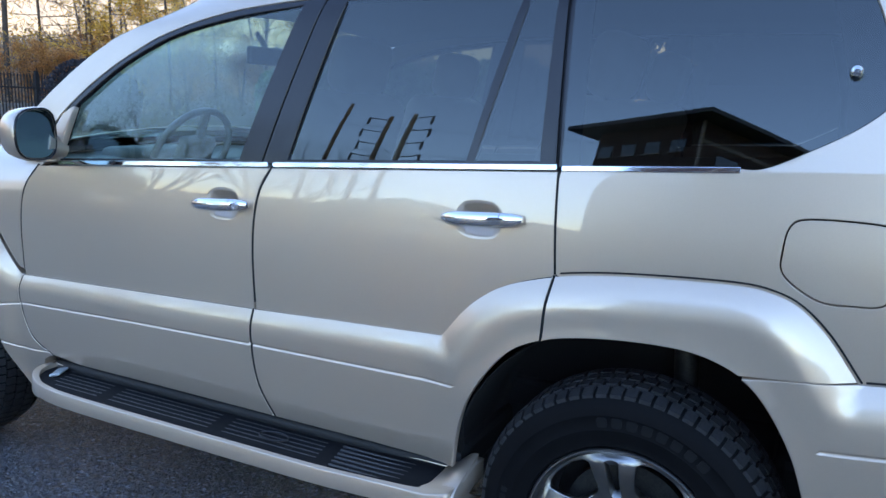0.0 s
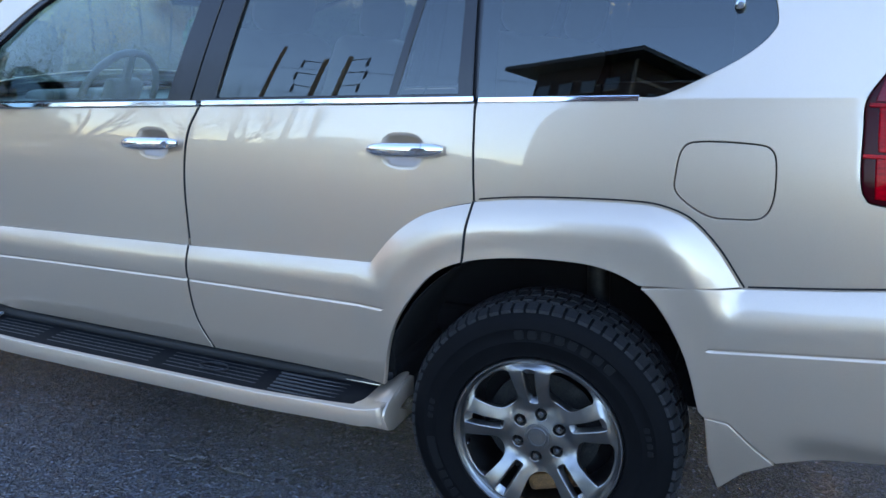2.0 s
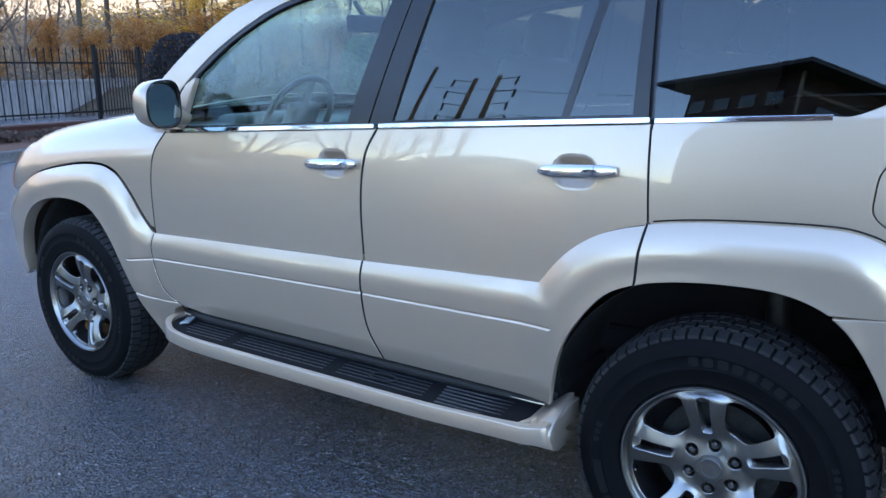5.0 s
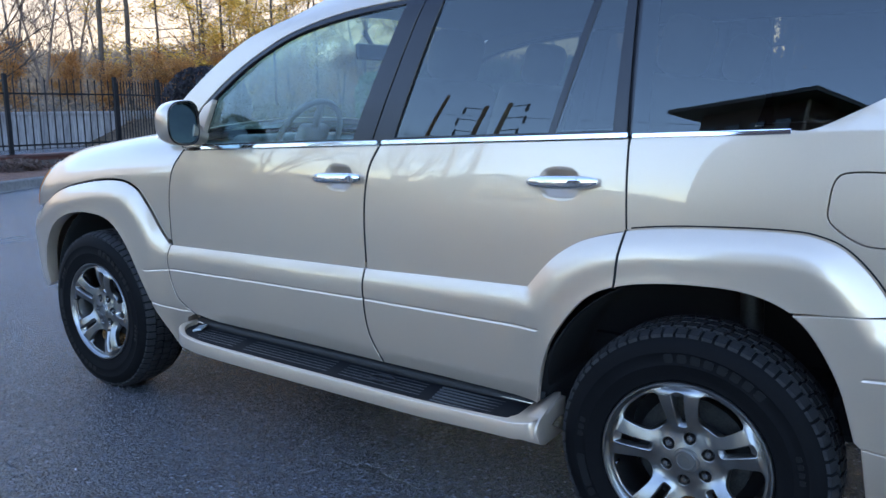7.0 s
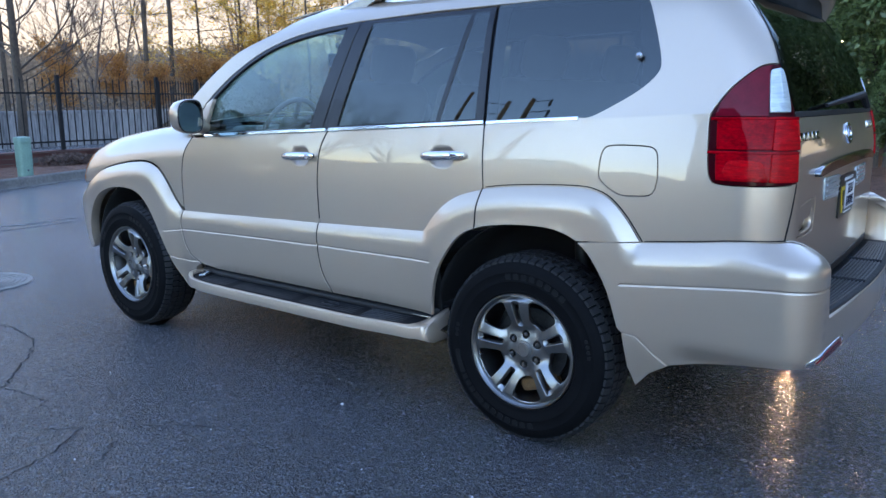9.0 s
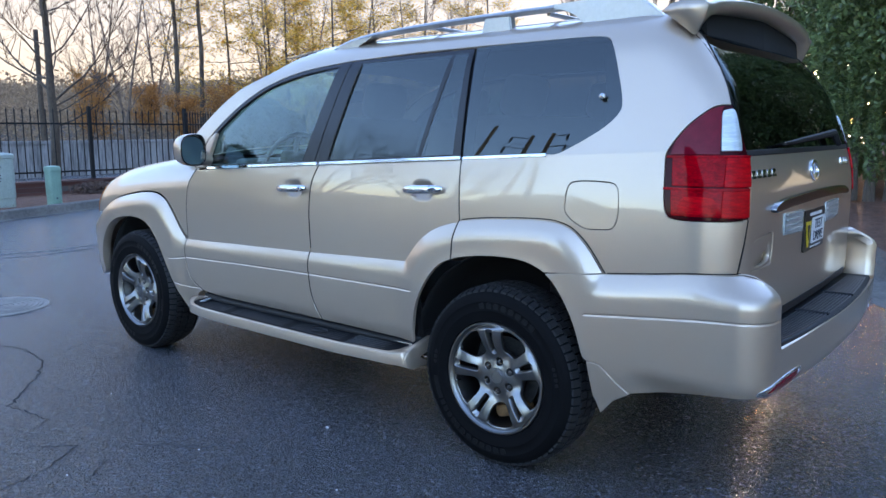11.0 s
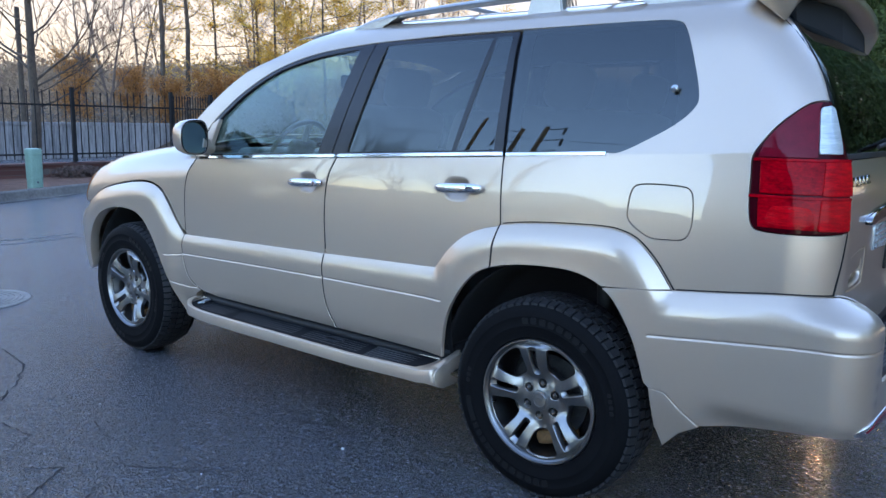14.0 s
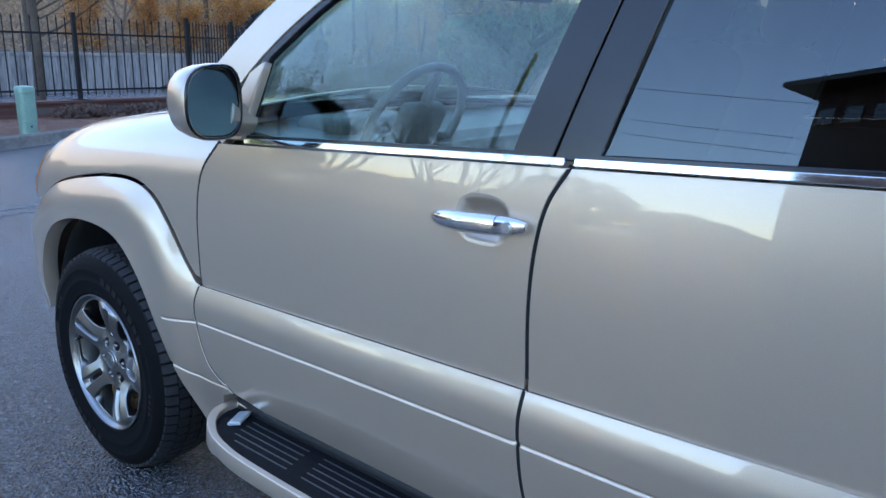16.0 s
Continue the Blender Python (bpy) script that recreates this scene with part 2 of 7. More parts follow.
    norms /= np.linalg.norm(norms, axis=1)[:, None] + 1e-12
    if mirror:
        verts, norms, faces = verts * (1, -1, 1), norms * (1, -1, 1), [f[::-1] for f in faces]
    return mesh_object(name, verts, faces, mat, parent, label, norms)


def lathe(profile, n, axis_m, closed=False):
    """Vertices and faces of a turned profile of (radius, along) about the local z axis of axis_m."""
    k = len(profile)
    verts, faces = [], []
    for i in range(n):
        a = math.tau * i / n
        for r, h in profile:
            verts.append(axis_m @ Vector((r * math.cos(a), r * math.sin(a), h)))
    for i in range(n):
        for j in range(k if closed else k - 1):
            faces.append((i * k + j, ((i + 1) % n) * k + j, ((i + 1) % n) * k + (j + 1) % k, i * k + (j + 1) % k))
    return verts, faces


def turned(name, profile, n, m, mat, parent, label="", closed=False, sharp=35):
    v, f = lathe(profile, n, m, closed)
    ob = mesh_object(name, v, f, mat, parent, label)
    ob.data.set_sharp_from_angle(angle=radians(sharp))
    return ob

# ---- the car: front towards -x, its left side towards -y, middle between the axles at the origin ----
def smooth(t):
    t = np.clip(t, 0, 1)
    return t * t * (3 - 2 * t)


SECTION_Y = table([(0.2, 0.83), (0.36, 0.852), (0.44, 0.868), (0.52, 0.880), (0.66, 0.889), (0.80, 0.893), (0.95, 0.895), (1.05, 0.8925), (1.13, 0.886), (1.20, 0.876), (1.25, 0.867), (1.30, 0.856),
                   (1.38, 0.838), (1.50, 0.806), (1.62, 0.770), (1.68, 0.748), (1.73, 0.718), (1.77, 0.683), (1.82, 0.635), (1.88, 0.575), (2.0, 0.455), (2.2, 0.255), (2.455, 0.0), (2.6, -0.14)])
SECTION_Z = table([(0.1, 0.1), (0.8, 0.8), (1.5, 1.5), (1.62, 1.62), (1.68, 1.68), (1.73, 1.729), (1.77, 1.769), (1.82, 1.804), (1.88, 1.826), (2.0, 1.844), (2.2, 1.858), (2.455, 1.864), (2.6, 1.862)])
TAPER = table([(-2.275, -0.62), (-2.235, -0.36), (-2.175, -0.19), (-2.095, -0.098), (-1.98, -0.050), (-1.8, -0.031), (-1.6, -0.022), (-0.9, -0.014), (0.2, -0.006), (1.2, 0.004), (1.8, 0.012), (2.3, 0.012)])
REAR_X = table([(0.2, 2.30), (0.5, 2.325), (0.9, 2.330), (1.08, 2.330), (1.2, 2.322), (1.3, 2.300), (1.45, 2.255), (1.57, 2.20), (1.70, 2.105), (1.77, 2.05), (1.9, 2.02), (2.5, 2.03)])
CORNER_X, CORNER_Y, CORNER_L = 0.17, 0.13, 0.26


def belt(x):
    return 1.206 + 0.051 * x


# edge of the lower cladding: front flare, door moulding, rear flare, bumper top
FLARE_F = curve([(-2.02, 0.80), (-1.90, 0.87), (-1.72, 0.945), (-1.45, 0.998), (-1.23, 1.014), (-1.11, 0.985), (-1.03, 0.915), (-0.955, 0.82), (-0.895, 0.757)], 8)
MOULD_TOP = np.array([(-0.87, 0.755), (0.0, 0.780), (0.872, 0.809)])
FLARE_R = curve([(0.878, 0.811), (0.945, 0.893), (1.012, 0.948), (1.085, 0.984), (1.187, 1.012), (1.31, 1.030), (1.46, 1.041), (1.60, 1.046), (1.67, 1.040), (1.735, 1.015), (1.80, 0.955), (1.865, 0.866)], 8)
BUMPER_TOP = curve([(1.875, 0.867), (2.05, 0.886), (2.20, 0.903), (2.36, 0.905)], 8)
CLAD_LINE = np.vstack([[(-2.35, 0.80)], FLARE_F, MOULD_TOP, FLARE_R, BUMPER_TOP, [(3.3, 0.905)]])
CLAD_AREA = np.vstack([CLAD_LINE, [(3.3, 0.0), (-2.4, 0.0), (-2.4, 0.6)]])
LIP_F = curve([(-1.925, 0.52), (-1.885, 0.64), (-1.79, 0.755), (-1.64, 0.825), (-1.46, 0.848), (-1.29, 0.825), (-1.17, 0.725), (-1.07, 0.55), (-0.995, 0.405), (-0.92, 0.29)], 8)
LIP_R = curve([(0.932, 0.44), (0.961, 0.596), (1.005, 0.697), (1.085, 0.800), (1.171, 0.848), (1.27, 0.872), (1.40, 0.885), (1.53, 0.882), (1.627, 0.849), (1.69, 0.792), (1.752, 0.687), (1.79, 0.573), (1.814, 0.484), (1.825, 0.40)], 8)
GROOVE = np.array([(-1.045, 0.621), (-0.86, 0.645), (-0.34, 0.661), (0.24, 0.674), (0.925, 0.682)])
GROOVE_F = np.array([(-1.035, 0.476), (-0.95, 0.463), (-0.86, 0.461), (-0.775, 0.468)])
GROOVE_R = curve([(1.805, 0.712), (2.05, 0.738), (2.27, 0.759), (2.49, 0.770)], 6)


def clad_swell(u, v):
    """How far the lower cladding stands proud of the skin, without its grooves."""
    q = np.stack([u, v], 1)
    d = distance_to(CLAD_LINE, q)
    d = np.where(inside(CLAD_AREA, q), d, -d)
    arch = np.maximum(smooth((u - 0.82) / 0.15), smooth((-0.90 - u) / 0.12))
    high, wide = 0.019 + 0.017 * arch, 0.068 + 0.027 * arch
    p = 0.006 + high * np.sin(np.clip(d / wide, -0.1, 1) * math.pi / 2)
    lip = np.minimum(distance_to(LIP_R[::2], q), distance_to(LIP_F[::2], q))
    return p + 0.003 * np.exp(-(lip / 0.018) ** 2)


def groove_depth(u, v):
    q = np.stack([u, v], 1)
    g = np.minimum(np.minimum(distance_to(GROOVE, q), distance_to(GROOVE_F, q)), distance_to(GROOVE_R, q))
    return 0.0055 * np.exp(-(g / 0.0026) ** 2)


def clad(u, v):
    return clad_swell(u, v) - groove_depth(u, v)


def skin(u, v, fold=0.0042):
    """The bare side of the body, round the rear corner to the middle of the tail."""
    u, v = np.asarray(u, float), np.asarray(v, float)
    a = REAR_X(v) - CORNER_X
    x0 = np.minimum(u, a)
    w = SECTION_Y(v) + TAPER(x0) * smooth((2.3 - v) / 0.6)
    th = np.clip((u - a) / CORNER_L, 0, 1) * math.pi / 2
    past = np.maximum(u - a - CORNER_L, 0)
    y = (w - CORNER_Y * (1 - np.cos(th))) * (1 - past / 0.77)
    bulge = 0.015 * (1 - (1 - np.clip(past / 0.77, 0, 1)) ** 2)
    x = x0 + CORNER_X * np.sin(th) + bulge
    y = y + fold * np.exp(-np.abs(v - belt(u)) / 0.05) * smooth((u - 1.25) / 0.3) * smooth((2.30 - u) / 0.2)
    z = SECTION_Z(v) - smooth((v - 1.6) / 0.2) * 0.078 * smooth((0.35 - u) / 1.0) ** 1.5
    return np.stack([x, -y, z], 1)


def side(u, v):
    s = skin(u, v)
    s[:, 1] -= clad(np.asarray(u, float), np.asarray(v, float))
    return s


def bumper_surface(u, v):
    """The rear bumper: it swells from the body's skin to a squarer plan with a tight corner, and tucks in at its foot."""
    u, v = np.asarray(u, float), np.asarray(v, float)
    p, n = frame_of(skin, np.stack([u, v], 1))
    n[:, 2] = 0
    n /= np.linalg.norm(n, axis=1)[:, None]
    p = p + n * clad_swell(u, v)[:, None]
    r, back = 0.115, 2.452
    w = SECTION_Y(v) + TAPER(np.minimum(u, 2.1)) + clad_swell(np.minimum(u, 2.2), v)
    th = np.clip((u - (back - r)) / (2.42 - back + r), 0, 1) * math.pi / 2
    past = np.clip((u - 2.42) / 0.775, 0, 1)
    x = np.minimum(u, back - r) + r * np.sin(th) + 0.048 * (1 - (1 - past) ** 2)
    y = (w - r * (1 - np.cos(th))) * (1 - past)
    q = np.stack([x, -y, p[:, 2]], 1)
    k = np.sin(np.clip((0.905 - v) / 0.085, 0, 1) * math.pi / 2) * smooth((u - 1.95) / 0.25)
    out = p * (1 - k)[:, None] + q * k[:, None]
    foot = 0.035 * smooth((0.545 - v) / 0.09) * smooth((u - 1.95) / 0.15)
    return out - n * (foot + groove_depth(u, v))[:, None]


HOOD_EDGE = table([(-2.40, 0.93), (-2.25, 1.00), (-2.1, 1.045), (-1.95, 1.085), (-1.72, 1.14), (-1.37, 1.192), (-1.1, 1.222), (-0.8, 1.245), (-0.6, 1.26)])


def fore(u, v):
    """The front wing, which rolls over into the bonnet."""
    u, v = np.asarray(u, float), np.asarray(v, float)
    top = HOOD_EDGE(u)
    zs = top - 0.20
    w = SECTION_Y(np.minimum(v, zs)) + TAPER(u)
    t = np.clip((v - zs) / 0.27, 0, 1) * math.pi / 2
    past = np.maximum(v - zs - 0.27, 0)
    y = w - 0.17 * (1 - np.cos(t)) ** 0.9 - past
    z = np.minimum(v, zs) + 0.20 * np.sin(t) + 0.05 * np.clip(past / 0.7, 0, 1) * (2 - np.clip(past / 0.7, 0, 1))
    return np.stack([u, -y, z], 1)


def tail(y, v):
    """The tail seen as a sheet over y and z."""
    y, v = np.asarray(y, float), np.asarray(v, float)
    xr = REAR_X(v)
    w = SECTION_Y(v) + 0.012
    r = np.clip((np.abs(y) - (w - CORNER_Y)) / CORNER_Y, 0, 0.999)
    x = xr - CORNER_X * (1 - np.sqrt(1 - r * r)) + 0.015 * (1 - np.clip(np.abs(y) / (w - CORNER_Y), 0, 1) ** 2)
    return np.stack([x, y, SECTION_Z(v)], 1)


car = thing("suv_car", "champagne beige metallic suv parked on dark asphalt", "car")

SEAM_B = curve([(0.285, belt(0.285)), (0.247, 1.15), (0.230, 1.066), (0.224, 0.947), (0.229, 0.785), (0.228, 0.681), (0.247, 0.553), (0.305, 0.442)], 8)
SEAM_C = curve([(1.172, belt(1.172)), (1.178, 1.14), (1.187, 1.012)], 6)
SEAM_C_LOW = np.array([(1.187, 1.012), (1.178, 0.943), (1.172, 0.849)])
EDGE_A = curve([(-0.775, belt(-0.775)), (-0.85, 1.08), (-0.879, 0.958), (-0.884, 0.80), (-0.882, 0.755), (-0.893, 0.655), (-0.85, 0.52), (-0.745, 0.455)], 8)
GROOVES = [GROOVE + (0, d) for d in (-0.007, -0.0035, 0, 0.0035, 0.007)]
GROOVES_F = [GROOVE_F + (0, d) for d in (-0.007, -0.0035, 0, 0.0035, 0.007)]
GROOVES_R = [GROOVE_R + (0, d) for d in (-0.007, -0.0035, 0, 0.0035, 0.007)]
CREASE = [np.array([(x, belt(x) + d) for x in np.linspace(1.60, 2.06, 12)]) for d in (-0.004, 0.0, 0.004)]   # fold behind the quarter glass
UNDER = np.array((0, -0.012))


def cup_outline(x, z):
    k = np.linspace(0, math.tau, 40, endpoint=False)
    c, s = np.cos(k), np.sin(k)
    return np.stack([x + 0.068 * np.sign(c) * np.abs(c) ** 0.75, z + 0.051 * np.sign(s) * np.abs(s) ** 0.75], 1)


def cup_surface(x, z):
    line = cup_outline(x, z)

    def surf(u, v):
        s = skin(u, v)
        s[:, 1] += 0.028 * smooth(distance_to(line, np.stack([u, v], 1), True) / 0.04)
        return s
    return surf


def door_handle(x, z, parent, keyhole, mirror):
    """A chrome pull bar with a split cap at its rear end."""
    sg = -1 if mirror else 1
    bm = bmesh.new()
    n = 16
    y0 = float(-skin(np.array([x]), np.array([z]))[0, 1])
    for a, b in ((-0.112, 0.058), (0.060, 0.112)):
        rings = []
        for i in range(n + 1):
            s = a + (b - a) * i / n
            e = max(0.12, 1 - (abs(s) / 0.118) ** 4) ** 0.5
            cy = y0 + 0.036 - 0.020 * (abs(s) / 0.112) ** 2.4
            ring = []
            for k in range(12):
                t = k * math.tau / 12
                ring.append(bm.verts.new((x + s, -sg * (cy + 0.014 * e * math.cos(t)), z + s * 0.05 + 0.0195 * e * math.sin(t))))
            rings.append(ring)
        for p, q in zip(rings, rings[1:]):
            for k in range(12):
                bm.faces.new((p[k], p[(k + 1) % 12], q[(k + 1) % 12], q[k]))
        bm.faces.new(rings[0])
        bm.faces.new(rings[-1])
    if keyhole:
        bmesh.ops.create_cone(bm, cap_ends=True, segments=20, radius1=0.012, radius2=0.010, depth=0.006, matrix=Matrix.Translation((x + 0.084, -sg * (y0 + 0.040), z + 0.004)) @ Matrix.Rotation(math.pi / 2, 4, "X"))
    return part("door_handle", bm, CHROME, parent, "polished chrome pull handle", smooth=True)


def chrome_strip(name, surf, line, wide, parent, mirror, offset=0.004):
    """A bright strip along the belt line."""
    top = line + (0, wide)
    return panel(name, surf, np.vstack([line, top[::-1]]), CHROME, parent, step=0.05, edge=0.002, depth=0.006, offset=offset, mirror=mirror)


def pane_skin(u, v):
    """The evenly bowed sheet of the side glass."""
    s = skin(u, v, 0.0)
    d = np.asarray(v, float) - 1.23
    s[:, 1] += SECTION_Y(v) - (0.872 - 0.215 * d - 0.135 * d * d) + 0.006 * (np.asarray(u, float) - 0.7) ** 2
    return s


def pane(name, outline, mat, parent, mirror, offset=-0.012, surf=None, label=""):
    g = panel(name, surf or pane_skin, outline, mat, parent, step=0.06, edge=0.0008, depth=0.003, offset=offset, mirror=mirror, label=label)
    g.visible_shadow = False
    return g


def frame_band(name, outer, inner, parent, mirror, surf=None, mat=None, offset=-0.004, depth=0.014):
    return panel(name, surf or skin, outer, mat or BLACK_TRIM, parent, holes=inner, step=0.05, edge=0.003, depth=depth, offset=offset, mirror=mirror)


# window shapes
TOP_F = curve([(-0.80, 1.185), (-0.70, 1.325), (-0.56, 1.445), (-0.40, 1.545), (-0.20, 1.635), (0.02, 1.690), (0.38, 1.722)], 8)
GLASS_F = np.vstack([[(-0.665, belt(-0.665) + 0.02), (-0.612, 1.385)], curve([(-0.60, 1.395), (-0.42, 1.520), (-0.20, 1.620), (0.02, 1.672), (0.305, 1.703)], 6), [(0.155, belt(0.155) + 0.02)]])
FRAME_F = np.vstack([TOP_F, [(0.238, belt(0.238) + 0.012), (-0.79, belt(-0.79) + 0.012)]])
FRAME_R = np.array([(0.248, belt(0.248) + 0.012), (0.39, 1.7225), (0.8, 1.731), (1.128, 1.733), (1.158, belt(1.158) + 0.012)])
GLASS_R1 = np.array([(0.335, belt(0.335) + 0.02), (0.458, 1.712), (1.018, 1.716), (0.918, belt(0.918) + 0.02)])
GLASS_R2 = np.array([(0.938, belt(0.938) + 0.02), (1.036, 1.716), (1.108, 1.715), (1.120, belt(1.12) + 0.02)])
GLASS_Q = np.vstack([[(1.176, belt(1.176) + 0.010)], [(1.150, 1.733)], curve([(1.60, 1.738), (1.742, 1.732), (1.79, 1.695), (1.833, 1.597), (1.868, 1.487), (1.858, 1.441), (1.803, 1.390), (1.711, 1.336), (1.630, 1.298), (1.570, belt(1.570) + 0.010)], 6)])


def lamp_outline():
    return np.vstack([curve([(2.388, 1.087), (2.25, 1.082), (2.12, 1.083), (2.085, 1.10), (2.072, 1.15), (2.066, 1.24), (2.064, 1.30), (2.085, 1.345), (2.13, 1.405), (2.185, 1.452), (2.222, 1.466), (2.275, 1.468)], 6), [(2.368, 1.30)]])


LAMP = lamp_outline()
FUEL = curve([(1.688, 1.125), (1.695, 1.075), (1.765, 1.029), (1.83, 1.026), (1.885, 1.034), (1.905, 1.075), (1.903, 1.150), (1.890, 1.188), (1.85, 1.199), (1.735, 1.198), (1.698, 1.180)], 5, closed=True)
GAP_T = np.array([(2.345, 0.905), (2.37, 1.00), (2.388, 1.087)])          # tailgate gap under the lamp
GAP_U = curve([(2.275, 1.468), (2.24, 1.56), (2.165, 1.69), (2.09, 1.755)], 6)   # and above it
A_OUT = curve([(-0.93, 1.195), (-0.82, 1.325), (-0.68, 1.445), (-0.52, 1.555), (-0.34, 1.650), (-0.20, 1.715), (-0.06, 1.775), (0.05, 1.80)], 6) + (-0.035, 0.012)


def build_side(mirror):
    """Doors, wing, side frame, flares and panes of one side."""
    # front wing and its flare
    wing_top = np.array([(x, float(HOOD_EDGE(x)) + 0.035) for x in np.linspace(-0.80, -1.87, 16)])
    door_a = EDGE_A[:EDGE_A.shape[0] // 2 + 6]
    door_a = door_a[door_a[:, 1] > 0.765]
    wing = np.vstack([FLARE_F[::-1][2:-6], [(-2.055, 0.835), (-2.0, 0.94), (-1.93, 1.02), (-1.875, 1.075)], wing_top[::-1][1:], [(-0.775, 1.20)], door_a])
    panel("front_wing", fore, wing, PAINT, car, step=0.03, gap=0.0048, edge=0.0014, mirror=mirror)
    low_a = EDGE_A[EDGE_A[:, 1] < 0.757]
    fl = np.vstack([[(-2.27, 0.795), (-2.10, 0.797)], FLARE_F, low_a, [(-0.80, 0.43), (-0.84, 0.33), (-0.92, 0.29)], LIP_F[::-1], [(-1.935, 0.43), (-2.0, 0.40), (-2.27, 0.40)]])
    panel("front_flare", side, fl, PAINT, car, lines=GROOVES + GROOVES_F, step=0.022, gap=0.004, edge=0.0012, depth=0.05, mirror=mirror)
    # front door
    up = EDGE_A[EDGE_A[:, 1] > 0.757]
    down = EDGE_A[EDGE_A[:, 1] < 0.757]
    b_up, b_down = SEAM_B[SEAM_B[:, 1] > 0.79], SEAM_B[SEAM_B[:, 1] < 0.786]
    d = np.vstack([up, [(-0.88, 0.744), (0.228, 0.776)], b_up[::-1]])
    fd = panel("front_door", skin, d, PAINT, car, holes=[cup_outline(0.105, 1.098)], hole_gap=-0.001, step=0.03, gap=0.0056, edge=0.0012, depth=0.015, mirror=mirror)
    d = np.vstack([[(-0.884, 0.7545)], down, [(-0.60, 0.440), (0.0, 0.442)], b_down[::-1], [(0.229, 0.787)]])
    panel("door_cladding", side, d, PAINT, fd, lines=GROOVES, step=0.025, gap=0.0056, edge=0.0012, depth=0.015, mirror=mirror)
    panel("handle_cup", cup_surface(0.105, 1.098), cup_outline(0.105, 1.098), PAINT, fd, step=0.014, edge=0.001, depth=0.002, mirror=mirror)
    door_handle(0.105, 1.098, fd, not mirror, mirror)
    line = np.array([(x, belt(x) + 0.001) for x in np.linspace(-0.66, 0.27, 8)])
    chrome_strip("belt_strip", skin, line, 0.011, fd, mirror)
    frame_band("window_frame", FRAME_F, [GLASS_F], fd, mirror)
    pane("window_pane", GLASS_F, GLASS_CLEAR, fd, mirror, label="green tinted side glass")
    # rear door
    fl = FLARE_R[(FLARE_R[:, 0] < 1.188)]
    d = np.vstack([b_up, [(0.228, 0.776), (0.885, 0.797)], fl[1:] + (0.010, -0.007), [(1.187, 1.004)], SEAM_C[::-1]])
    rd = panel("rear_door", skin, d, PAINT, car, holes=[cup_outline(0.972, 1.128)], hole_gap=-0.001, step=0.027, gap=0.0056, edge=0.0012, depth=0.015, mirror=mirror)
    d = np.vstack([[(0.229, 0.787)], b_down, [(0.6, 0.443)], [(0.915, 0.44)], LIP_R[:33], SEAM_C_LOW[::-1], fl[::-1]])
    panel("door_cladding", side, d, PAINT, rd, lines=GROOVES, step=0.022, gap=0.0056, edge=0.0012, depth=0.015, mirror=mirror)
    panel("handle_cup", cup_surface(0.972, 1.128), cup_outline(0.972, 1.128), PAINT, rd, step=0.014, edge=0.001, depth=0.002, mirror=mirror)
    door_handle(0.985, 1.134, rd, False, mirror)
    line = np.array([(x, belt(x) + 0.001) for x in np.linspace(0.292, 1.165, 8)])
    chrome_strip("belt_strip", skin, line, 0.011, rd, mirror)
    frame_band("window_frame", FRAME_R, [GLASS_R1, GLASS_R2], rd, mirror)
    pane("window_pane", GLASS_R1, GLASS_DARK, rd, mirror, label="dark privacy glass")
    pane("window_pane", GLASS_R2, GLASS_DARK, rd, mirror, offset=-0.006, label="dark privacy glass")
    # side frame: rear quarter, roof rail and windscreen pillar in one sheet
    gutter = np.array([(x, 1.86) for x in np.linspace(2.06, 0.10, 24)])
    # the sheet is walked from the rear door's seam round to its start
    body = np.vstack([SEAM_C[1:], FLARE_R[FLARE_R[:, 0] > 1.19] + UNDER, BUMPER_TOP + UNDER * 0.5, GAP_T[1:], LAMP[1:-2], GAP_U, gutter, A_OUT[::-1], TOP_F, [(0.8, 1.736), (1.148, 1.738)], GLASS_Q[2:-1], [(1.565, belt(1.565) + 0.008), (1.30, belt(1.30) + 0.009), (1.178, belt(1.178) + 0.009)]])
    qp = panel("side_frame", skin, body, PAINT, car, holes=[FUEL], lines=CREASE, step=0.03, gap=0.003, edge=0.0014, mirror=mirror)
    panel("fuel_flap", skin, FUEL, PAINT, qp, step=0.03, gap=0.0030, edge=0.0012, depth=0.01, offset=-0.001, mirror=mirror)
    pane("quarter_pane", GLASS_Q, GLASS_DARK, qp, mirror, offset=-0.003, label="dark privacy glass")
    line = np.array([(x, belt(x) - 0.001) for x in np.linspace(1.18, 1.585, 6)])
    chrome_strip("belt_strip", skin, line, 0.010, qp, mirror)
    panel("pillar_trim", skin, np.array([(1.118, belt(1.118) + 0.004), (1.215, belt(1.215) + 0.004), (1.195, 1.742), (1.10, 1.742)]), BLACK_TRIM, qp, step=0.05, edge=0.001, depth=0.004, offset=-0.019, mirror=mirror)
    # rear flare
    fl = np.vstack([FLARE_R[FLARE_R[:, 0] > 1.186], [(1.75, 0.856), (1.632, 0.848)], LIP_R[(LIP_R[:, 0] > 1.18) & (LIP_R[:, 0] < 1.63) & (LIP_R[:, 1] > 0.84)][::-1], SEAM_C_LOW[::-1][:-1]])
    panel("rear_flare", side, fl, PAINT, car, step=0.02, gap=0.0045, edge=0.0012, depth=0.05, mirror=mirror)
    # dark inner wall behind the gaps
    inner = np.array([(-0.95, 0.42), (0.93, 0.40), (0.93, 0.7), (1.10, 0.95), (1.70, 0.95), (1.86, 0.70), (1.86, 0.45), (2.36, 0.5), (2.36, 1.05), (2.02, 1.10), (1.95, 1.24), (-0.72, 1.14), (-1.02, 1.0)])
